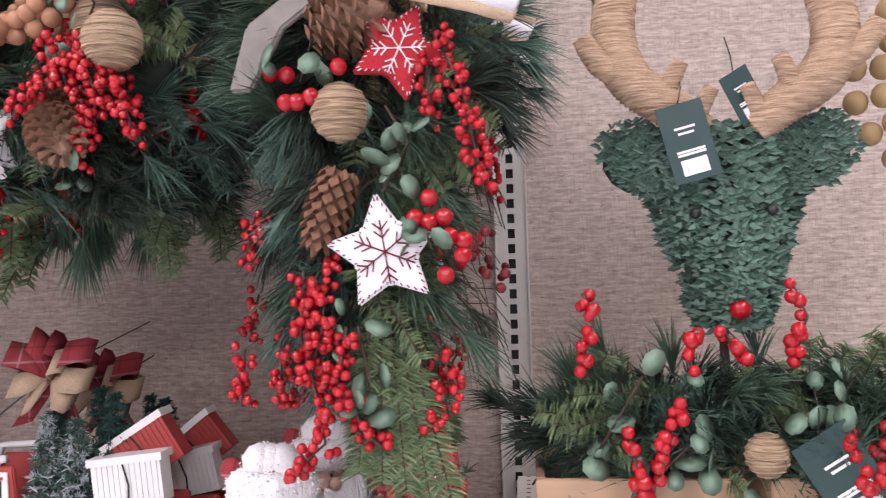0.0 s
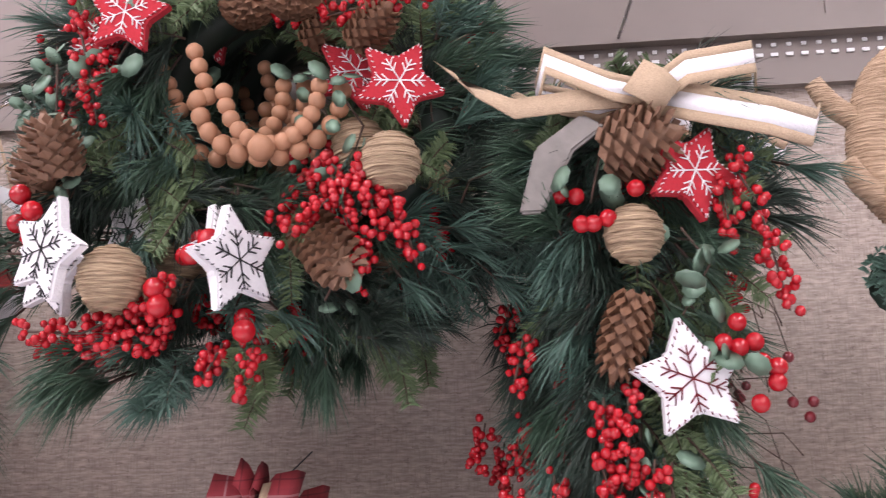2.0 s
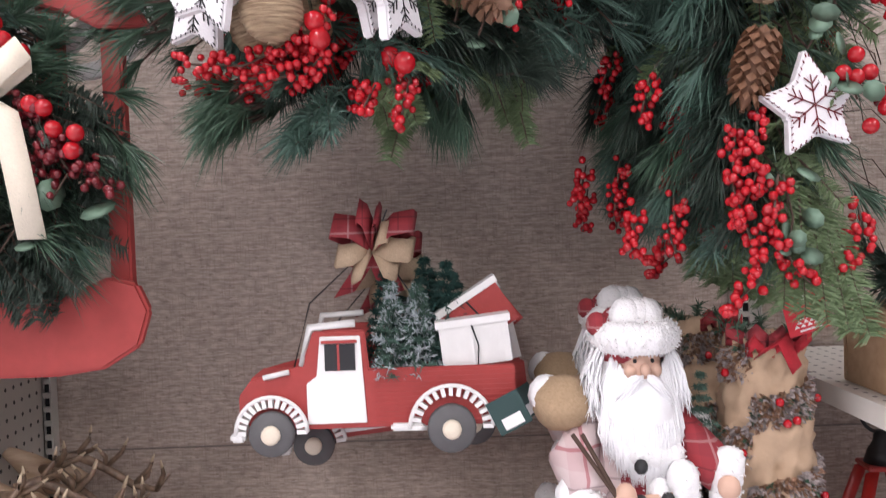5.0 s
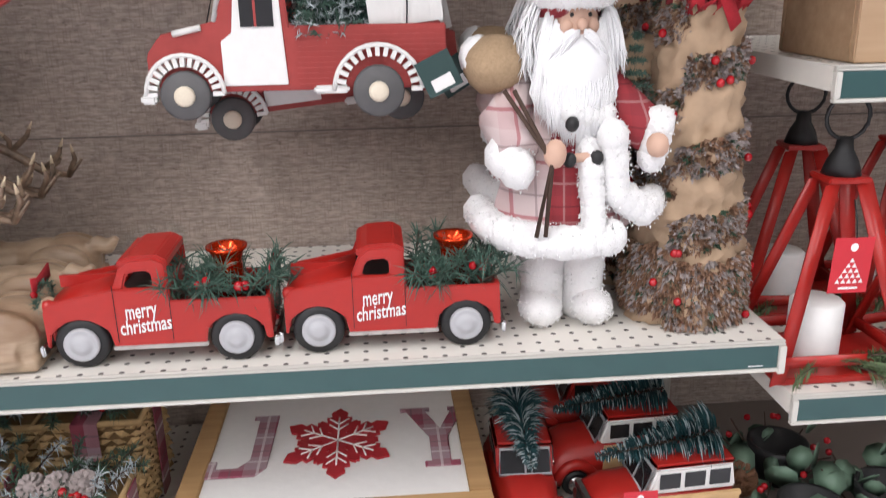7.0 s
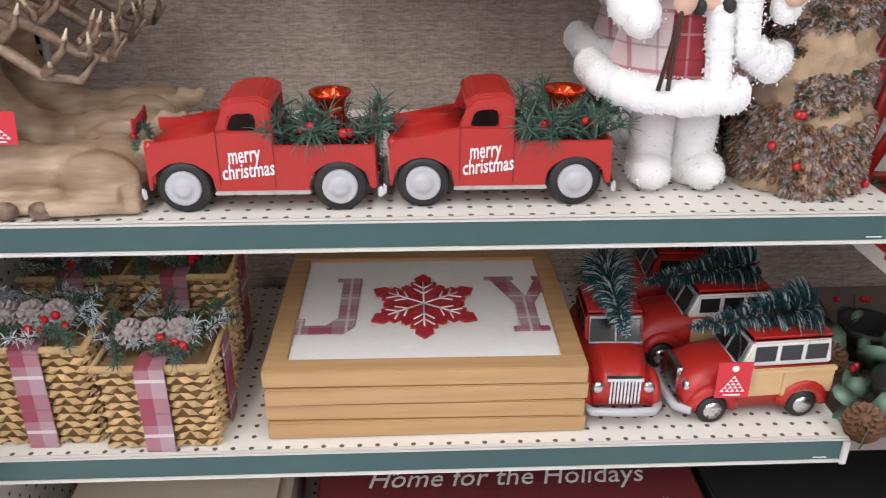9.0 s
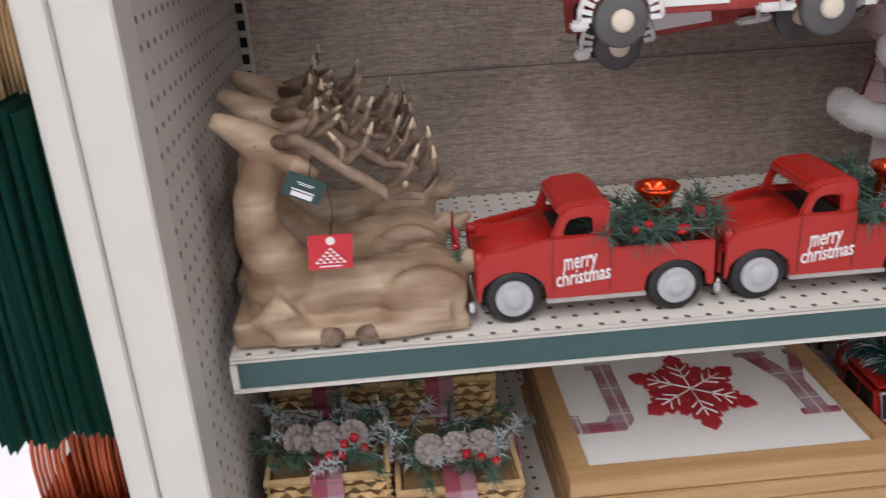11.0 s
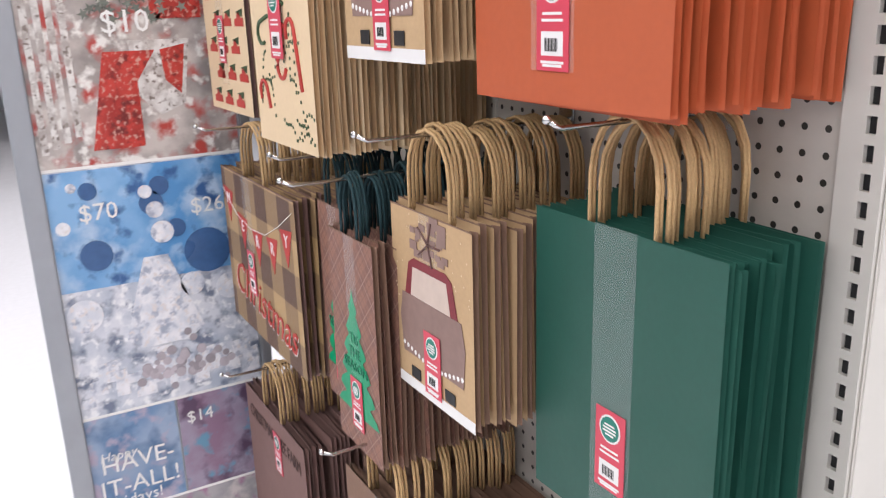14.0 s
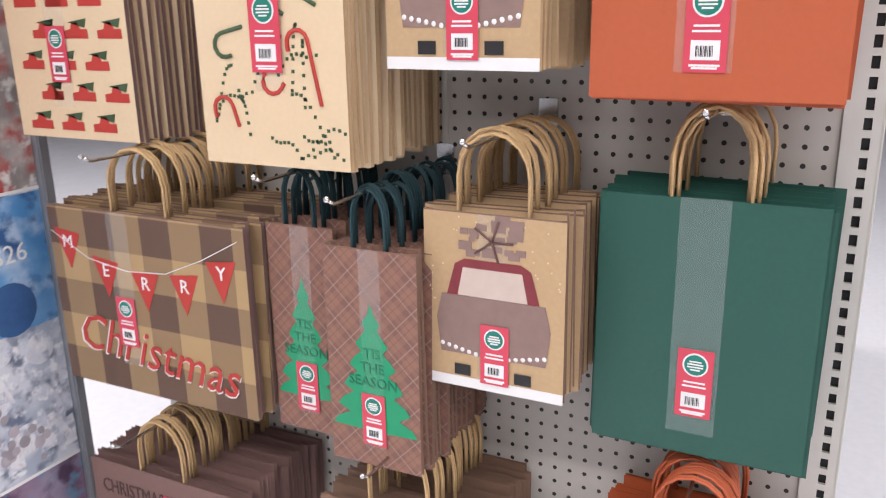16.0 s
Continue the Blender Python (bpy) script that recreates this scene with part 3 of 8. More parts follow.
shelf(XL + 0.016, XR, S1)
shelf(XL + 0.016, XR, S2)
shelf(XR + 0.012, 1.2, R1, 0.885)
shelf(XR + 0.012, 1.2, R2, 0.885)
shelf(XL + 0.016, 1.2, S0, 0.86, "cream steel base shelf")
solid("kickplate", M().box(XL, 1.2, 0.87, 0.89, 0.0, 0.155), WHITE_STEEL, "cream kick plate under the shelving", "kick plate", "structure")

# ---- truck shelf ----


def pickup(x0, yn, group):
    """A small red tin pickup, nose to -x, near side at yn."""
    L, W, z = 0.283, 0.115, S1
    th = thing("toy_pickup_truck", (x0 + L / 2, yn + W / 2, z), "small red tin pickup truck with white Merry Christmas lettering and greenery", "toy truck", group)
    yf = yn + W
    arch = lambda cx, r, k: [(cx + r * math.cos(math.pi * (1 - i / k)), z + 0.034 + r * math.sin(math.pi * (1 - i / k))) for i in range(k + 1)]
    fw, rw = x0 + 0.046, x0 + 0.237
    side = [(x0 + 0.004, z + 0.03), (x0 + 0.004, z + 0.085), (x0 + 0.013, z + 0.098), (x0 + 0.09, z + 0.113), (x0 + 0.16, z + 0.113), (x0 + 0.16, z + 0.094), (x0 + L - 0.002, z + 0.094), (x0 + L, z + 0.03)]
    side += [(rw + 0.038, z + 0.03)] + arch(rw, 0.037, 8)[::-1] + [(rw - 0.038, z + 0.026), (fw + 0.04, z + 0.026)] + arch(fw, 0.038, 8)[::-1] + [(fw - 0.038, z + 0.03)]
    side = side[::-1]
    mb = M().slab(side, yn, yn + 0.005).slab(side, yf - 0.005, yf)
    mb.box(x0 + 0.006, x0 + 0.165, yn + 0.005, yf - 0.005, z + 0.074, z + 0.086)
    mb.box(x0 + 0.165, x0 + L - 0.002, yn + 0.005, yf - 0.005, z + 0.045, z + 0.052)
    mb.box(x0 + L - 0.007, x0 + L - 0.001, yn + 0.005, yf - 0.005, z + 0.034, z + 0.094)
    mb.box(x0 + 0.004, x0 + 0.009, yn + 0.02, yf - 0.02, z + 0.03, z + 0.088)
    low = lambda q: [(a, e, z + (t - z) * (0.92 if t > z + 0.05 else 1.0)) for a, e, t in q]
    mb.v = low(mb.v)
    body = part("body", mb, RED_TIN, th, bevel=0.0018)
    # hood, a rounded rising box
    rows = [(x0 + 0.006, 0.088, 0.022), (x0 + 0.03, 0.099, 0.016), (x0 + 0.095, 0.116, 0.008)]
    hb = M()
    vs, fs = [], []
    for x, h, ins in rows:
        for k in range(9):
            a = math.pi * k / 8
            vs.append((x, yn + W / 2 - (W / 2 - ins * 0.6) * math.cos(a), z + h - 0.022 + 0.025 * math.sin(a) ** 0.6))
    for i in range(2):
        for k in range(8):
            fs.append((i * 9 + k, (i + 1) * 9 + k, (i + 1) * 9 + k + 1, i * 9 + k + 1))
    hb.add(vs, fs + [tuple(range(9)), tuple(range(26, 17, -1))], 0, True)
    hb.box(x0 + 0.01, x0 + 0.096, yn + W / 2 - 0.002, yn + W / 2 + 0.002, z + 0.099, z + 0.116, 0, None)
    hb.v = low(hb.v)
    part("hood", hb, RED_TIN, th)
    # cab with open windows
    c0, c1 = x0 + 0.090, x0 + 0.160
    cb = M()
    out = [(c0 - 0.002, z + 0.108), (c0 + 0.010, z + 0.140), (c0 + 0.022, z + 0.152), (c1 - 0.016, z + 0.155), (c1 - 0.002, z + 0.146), (c1, z + 0.094)]
    win = [(c0 + 0.014, z + 0.113), (c0 + 0.019, z + 0.131), (c0 + 0.025, z + 0.135), (c0 + 0.046, z + 0.136), (c0 + 0.049, z + 0.131), (c0 + 0.049, z + 0.113)]
    for ya, yb in ((yn + 0.004, yn + 0.009), (yf - 0.009, yf - 0.004)):
        n = 6
        vs = [(x, y, h) for y in (ya, yb) for loop in (out, win) for x, h in loop]
        fs = []
        for i in range(n):
            j = (i + 1) % n
            fs += [(i, j, n + j, n + i), (2 * n + j, 2 * n + i, 3 * n + i, 3 * n + j), (n + i, n + j, 3 * n + j, 3 * n + i), (j, i, 2 * n + i, 2 * n + j)]
        cb.add(vs, fs)
    cb.box(c0 + 0.02, c1 - 0.012, yn + 0.009, yf - 0.009, z + 0.150, z + 0.155)
    cb.box(c1 - 0.005, c1, yn + 0.009, yf - 0.009, z + 0.086, z + 0.118).box(c1 - 0.006, c1 - 0.001, yn + 0.009, yf - 0.009, z + 0.138, z + 0.152)
    cb.box(c0 + 0.008, c0 + 0.022, yn + 0.009, yf - 0.009, z + 0.139, z + 0.151)
    cb.slab([(c0 + 0.009, z + 0.148), (c0 + 0.022, z + 0.156), (c1 - 0.014, z + 0.158), (c1 + 0.001, z + 0.148), (c1 - 0.004, z + 0.144), (c0 + 0.014, z + 0.143)][::-1], yn + 0.0065, yf - 0.0065)
    cb.v = low(cb.v)
    part("cab", cb, RED_TIN, th, bevel=0.0022)
    part("interior", M().box(c0 + 0.003, c1 - 0.006, yn + 0.012, yf - 0.012, z + 0.080, z + 0.098), BLACK, th)
    # door seams, headlights, running board
    sm = M().box(c0 + 0.001, c0 + 0.0018, yn - 0.0006, yn, z + 0.034, z + 0.11).box(c1 - 0.0018, c1 - 0.001, yn - 0.0006, yn, z + 0.034, z + 0.11)
    part("door_seam", sm, DARK, th)
    part("running_board", M().box(fw + 0.038, rw - 0.036, yn - 0.003, yn + 0.006, z + 0.024, z + 0.029), mat_rust, th, "worn silver sill", bevel=0.001)
    for yy in (yn + 0.010, yf - 0.010):
        part("headlight", M().lathe([(0.002, 0.0), (0.0075, 0.002), (0.0085, 0.007), (0.006, 0.016)], (x0 + 0.002, yy, z + 0.083), 10, 0, pose(0, 0, 0, 0, 90, 0).to_3x3()), RED_TIN, th)
    for xx, k in ((x0 - 0.006, "front"), (x0 + L + 0.001, "rear")):
        part("bumper", M().box(xx, xx + 0.006, yn - 0.001, yf + 0.001, z + 0.018, z + 0.033), SILVER, th, "silver bumper", bevel=0.002)
    for cx in (fw, rw):
        for yy, s in ((yn + 0.001, -1), (yf - 0.001, 1)):
            tm = M().lathe([(0.020, -0.010), (0.030, -0.010), (0.0335, -0.006), (0.0335, 0.006), (0.030, 0.010), (0.021, 0.0085)], (cx, yy + 0.009 * -s, z + 0.0335), 22, 0, pose(0, 0, 0, 90, 0, 0).to_3x3())
            w = part("wheel", tm, BLACK, th, "black rubber tyre")
            hm = M().lathe([(0.003, -0.0075), (0.0218, -0.0075), (0.0218, 0.0035), (0.020, 0.0045), (0.0165, 0.0028), (0.012, 0.0036), (0.010, 0.0066), (0.005, 0.0072), (0.002, 0.0072)], (cx, yy + 0.009 * -s + s * 0.0105, z + 0.0335), 22, 0, pose(0, 0, 0, 90 if s < 0 else -90, 0, 0).to_3x3())
            part("hub", hm, HUB, w, "white wheel hub")
    m = pose(0, 0, 0, 0, -5, 0)
    writing("lettering", "merry", 0.030, WHITE, th, pose(c0 - x0 - L / 2 + 0.032, yn - th.location.y - 0.001, 0.075, 0, -6, 0), shear=0.2, width=0.040, bold=0.0003)
    writing("lettering", "christmas", 0.027, WHITE, th, pose(c0 - x0 - L / 2 + 0.036, yn - th.location.y - 0.001, 0.055, 0, -6, 0), shear=0.2, width=0.064, bold=0.0003)
    # load: greenery, berries and a foil cup
    g = M()
    for k in range(26):
        p = Vector((x0 + random.uniform(0.168, 0.272), yn + random.uniform(0.015, 0.1), z + 0.08))
        g.sprig(p, (random.uniform(-1, 1), random.uniform(-0.9, 0.6), random.uniform(0.2, 1.0)), 0.062, 46, 0.036, 0.7, 0.001, 0, 1)
    part("greenery", g, [PINE_BLUE, TWIG], th, "blue-green pine sprigs")
    part("berries", M().berries([(x0 + 0.19, yn + 0.012, z + 0.1), (x0 + 0.21, yn + 0.012, z + 0.104)], 0.0065, 0.006, 0.6).berries([(x0 + 0.245, yn + 0.012, z + 0.105), (x0 + 0.26, yn + 0.02, z + 0.1)], 0.0065, 0.006, 0.6), BERRY, th, "red berries")
    cup = M().lathe([(0.020, 0.075), (0.018, 0.088), (0.019, 0.092), (0.018, 0.125), (0.021, 0.134), (0.0265, 0.140), (0.0265, 0.143), (0.022, 0.142), (0.017, 0.128), (0.016, 0.1)], (x0 + 0.226, yn + 0.05, z - 0.002), 20)
    part("candle_cup", cup, FOIL, th, "shiny red foil candle cup")
    wr = M()
    for k in range(26):
        a = 2 * math.pi * k / 26
        wr.sprig((x0 - 0.010, yn + W / 2 + 0.026 * math.cos(a), z + 0.07 + 0.026 * math.sin(a)), (-0.4, -math.sin(a), math.cos(a)), 0.016, 16, 0.013, 0.7, 0.0006, 0)
    wr.berries([(x0 - 0.014, yn + 0.03, z + 0.09), (x0 - 0.014, yn + 0.04, z + 0.04)], 0.0045, 0.008, 0.35, 1)
    wr.band([(x0 - 0.014, yn + W / 2 - 0.03, z + 0.105), (x0 - 0.018, yn + W / 2, z + 0.096), (x0 - 0.014, yn + W / 2 + 0.03, z + 0.106)], (0, 0, 0.009), 0.001, 2)
    part("nose_wreath", wr, [PINE_BLUE, BERRY, FELT_RED], th, "little wreath on the grille")
    return th


mat_rust = mat("worn_silver_sill", (0.45, 0.42, 0.40), 0.5, scale=120, var=0.3, wear=(0.22, 0.09, 0.05))
pickup(-0.995, 0.922, "two red pickup trucks")
pickup(-0.701, 0.930, "two red pickup trucks")


mat_frost_cone = mat("frosted_cone", (0.42, 0.36, 0.345), 0.8, scale=140, var=0.45, island=0.4)


def fuzz(mb, c, r, squash, count, length, slot, w=0.0009):
    length *= 0.55
    for k in range(count):
        d = Vector((random.gauss(0, 1), random.gauss(0, 1), random.gauss(0, 1))).normalized()
        p = Vector((c[0] + r * squash[0] * d.x, c[1] + r * squash[1] * d.y, c[2] + r * squash[2] * d.z))
        mb.needle(p, (d + Vector((random.uniform(-.6, .6), random.uniform(-.6, .6), random.uniform(-.8, .3)))).normalized() * length, w, slot)


def santa(cx, cy, z):
    """A soft figure in a plaid coat with fur trim, one mesh."""
    F, R, P, W, S, K, B, T, D = range(9)
    mb = M()
    for s in (-1, 1):
        bx = cx + s * 0.034 + 0.008
        mb.lathe([(0.030, 0.0), (0.036, 0.012), (0.034, 0.05), (0.036, 0.09), (0.034, 0.125)], (bx, cy, z + 0.002), 14, F, None, 0.03)
        mb.ball((bx + 0.008 * s, cy - 0.032, z + 0.027), 0.036, F, 14, (0.95, 1.15, 0.72), 0.03)
        fuzz(mb, (bx, cy, z + 0.06), 0.036, (1, 1, 1.7), 260, 0.007, F, 0.0016)
        fuzz(mb, (bx + 0.008 * s, cy - 0.032, z + 0.027), 0.036, (0.95, 1.15, 0.72), 220, 0.006, F, 0.0016)
    mb.lathe([(0.062, 0.112), (0.080, 0.118), (0.088, 0.15), (0.080, 0.2), (0.068, 0.27), (0.062, 0.32), (0.058, 0.36), (0.03, 0.385)], (cx, cy, z), 24, R, None, 0.015)
    # pale coat panels and hem
    for a0, a1, sl in ((-2.95, -1.95, P), (-1.1, 0.6, P)):
        vs, fs = [], []
        for i in range(9):
            a = a0 + (a1 - a0) * i / 8
            for r, h in ((0.118, 0.155), (0.094, 0.23), (0.078, 0.30), (0.066, 0.36)):
                vs.append((cx + r * math.cos(a), cy + 0.8 * r * math.sin(a), z + h))
        for i in range(8):
            fs += [(i * 4 + k, i * 4 + 4 + k, i * 4 + 5 + k, i * 4 + 1 + k) for k in range(3)]
        mb.add(vs, fs, sl, True)

    def furred(pts, r):
        for a, b in zip(pts[:-1], pts[1:]):
            a, b = Vector(a), Vector(b)
            n = max(2, int((b - a).length / (r * 0.6)))
            for i in range(n):
                p = a.lerp(b, i / n)
                mb.ball(p, r * random.uniform(0.92, 1.06), F, 8, (1, 1, 1), 0.04)
                fuzz(mb, p, r, (1, 1, 1), 50, 0.007, F, 0.0015)

    furred([(cx + 0.128 * math.cos(a), cy + 0.098 * math.sin(a), z + 0.165 - 0.02 * math.sin(-a)) for a in [-3.2 + 0.25 * i for i in range(10)]], 0.025)
    furred([(cx + 0.03, cy - 0.095, z + 0.16), (cx + 0.026, cy - 0.085, z + 0.24), (cx + 0.02, cy - 0.07, z + 0.28)], 0.021)
    furred([(cx + 0.055, cy - 0.085, z + 0.285), (cx + 0.065, cy - 0.085, z + 0.21), (cx + 0.11, cy - 0.075, z + 0.18), (cx + 0.145, cy - 0.03, z + 0.19)], 0.024)
    # sleeves, mittens
    mb.tube([(cx - 0.06, cy - 0.01, z + 0.345), (cx - 0.098, cy - 0.04, z + 0.30), (cx - 0.085, cy - 0.085, z + 0.265)], [0.032, 0.038, 0.034], 12, P)
    furred([(cx - 0.100, cy - 0.075, z + 0.262), (cx - 0.070, cy - 0.095, z + 0.232)], 0.031)
    mb.ball((cx - 0.035, cy - 0.11, z + 0.27), 0.017, S, 10, (1, 0.8, 1.15))
    mb.tube([(cx + 0.06, cy - 0.01, z + 0.345), (cx + 0.10, cy - 0.04, z + 0.30), (cx + 0.118, cy - 0.075, z + 0.285)], [0.03, 0.034, 0.03], 12, R)
    furred([(cx + 0.118, cy - 0.075, z + 0.255), (cx + 0.128, cy - 0.08, z + 0.315)], 0.024)
    mb.ball((cx + 0.118, cy - 0.098, z + 0.275), 0.017, S, 10)
    # belt and buttons
    furred([(cx - 0.005, cy - 0.075, z + 0.315), (cx + 0.06, cy - 0.06, z + 0.31)], 0.017)
    for dx, dz in ((-0.008, 0.305), (-0.01, 0.258), (0.058, 0.262), (0.03, 0.26)):
        mb.ball((cx + dx, cy - 0.095, z + dz), 0.0105, K, 8)
    mb.tube([(cx - 0.02, cy - 0.09, z + 0.258), (cx + 0.06, cy - 0.088, z + 0.263)], 0.007, 6, S)
    # sack and stick
    mb.ball((cx - 0.105, cy - 0.01, z + 0.375), 0.05, T, 12, (1, 1, 0.8), 0.08)
    mb.ball((cx - 0.13, cy + 0.0, z + 0.385), 0.03, F, 10)
    for q in (-0.006, 0.008):
        mb.tube([(cx - 0.10 + q, cy - 0.09, z + 0.35), (cx - 0.04, cy - 0.115, z + 0.26), (cx - 0.055 + q, cy - 0.115, z + 0.16)], 0.0035, 5, D)
    # head, hat, beard
    hz = z + 0.428
    mb.ball((cx + 0.006, cy - 0.027, hz), 0.046, S, 16, (0.78, 0.95, 1.05))
    mb.ball((cx + 0.008, cy - 0.071, hz + 0.001), 0.0085, S, 10)
    for s in (-1, 1):
        mb.ball((cx + 0.007 + s * 0.013, cy - 0.066, hz + 0.012), 0.0032, K, 6)
        mb.ball((cx + 0.007 + s * 0.018, cy - 0.060, hz - 0.002), 0.011, S, 8)
    mb.lathe([(0.05, 0.02), (0.054, 0.05), (0.05, 0.075), (0.034, 0.09), (0.004, 0.094)], (cx, cy - 0.012, hz - 0.012), 14, R, None, 0.03)
    furred([(cx + 0.004 + 0.047 * math.cos(a), cy - 0.022 + 0.050 * math.sin(a), hz + 0.042) for a in [-3.5 + 0.35 * i for i in range(11)]], 0.023)
    furred([(cx - 0.012, cy - 0.040, hz + 0.070), (cx + 0.036, cy - 0.030, hz + 0.066)], 0.026)
    mb.ball((cx - 0.055, cy - 0.035, hz + 0.060), 0.017, R, 10)

    def lock(a, b, c, r):
        mb.tube([a, a.lerp(b, 0.55) + (b - a.lerp(c, 0.5)) * 0.2, b, b.lerp(c, 0.55) + Vector((random.gauss(0, 0.003), 0, 0)), c], [r * 0.7, r, r, r * 0.7, r * 0.15], 5, W)

    mb.ball((cx + 0.004, cy - 0.046, hz - 0.062), 0.05, W, 18, (1.1, 0.72, 1.3), 0.01)
    for k in range(1100):
        u, lay = random.uniform(-1, 1), random.random()
        e = math.sqrt(max(0.0, 1 - 0.85 * u * u))
        a = Vector((cx + 0.006 + 0.043 * u, cy - 0.022 - 0.045 * e, hz - 0.016 + 0.042 * u * u - 0.03 * lay))
        b = Vector((cx + 0.005 + 0.061 * u + random.gauss(0, 0.003), cy - 0.028 - (0.040 + 0.014 * lay) * e, hz - 0.062 - 0.03 * lay + random.gauss(0, 0.006)))
        c = Vector((cx + 0.004 + 0.050 * u + random.gauss(0, 0.006), cy - 0.044 - 0.036 * e, hz - 0.115 - 0.045 * lay * e + 0.02 * u * u))
        lock(a, b, c, random.uniform(0.0010, 0.0022))
    for s in (-1, 1):
        for k in range(46):
            a = Vector((cx + 0.007 + s * 0.003, cy - 0.074, hz - 0.010 + random.gauss(0, 0.002)))
            b = Vector((cx + 0.007 + s * random.uniform(0.014, 0.024), cy - 0.077 + random.gauss(0, 0.002), hz - 0.016 + random.gauss(0, 0.003)))
            lock(a, b, Vector((cx + 0.006 + s * random.uniform(0.03, 0.045), cy - 0.066, hz - 0.036 - random.uniform(0, 0.02))), 0.0017)
        for k in range(90):
            a = Vector((cx + s * random.uniform(0.046, 0.056), cy - random.uniform(0.0, 0.045), hz + random.uniform(0.005, 0.03)))
            b = a + Vector((s * random.uniform(0.008, 0.020), -0.006, -random.uniform(0.025, 0.045)))
            lock(a, b, b + Vector((s * random.gauss(0.004, 0.007), -0.006, -random.uniform(0.03, 0.05))), random.uniform(0.0012, 0.0026))
    # little tree held in the mitten
    for i in range(7):
        t = i / 6
        for k in range(16):
            a = 2 * math.pi * k / 16
            mb.sprig((cx + 0.105, cy - 0.02, z + 0.31 + 0.1 * t), (math.cos(a), math.sin(a), 0.1), 0.03 * (1 - t) + 0.004, 12, 0.009, 0.6, 0.0006, B)
    mb.v = [(cx + 0.008 + (p - cx) * 0.86, cy + (q - cy) * 0.92, z + (t - z) * 0.95) for p, q, t in mb.v]
    ob = solid("santa_figure", mb, [FUR, PLAID_RED, PLAID_PALE, BEARD, SKIN, BLACK, PINE_BLUE, SACK, TWIG], "soft standing santa figure in red plaid with white fur trim", "figurine")
    return ob


figure = santa(-0.332, 1.02, S1)
copy_thing(figure, pose(0.02, 0.19, 0))


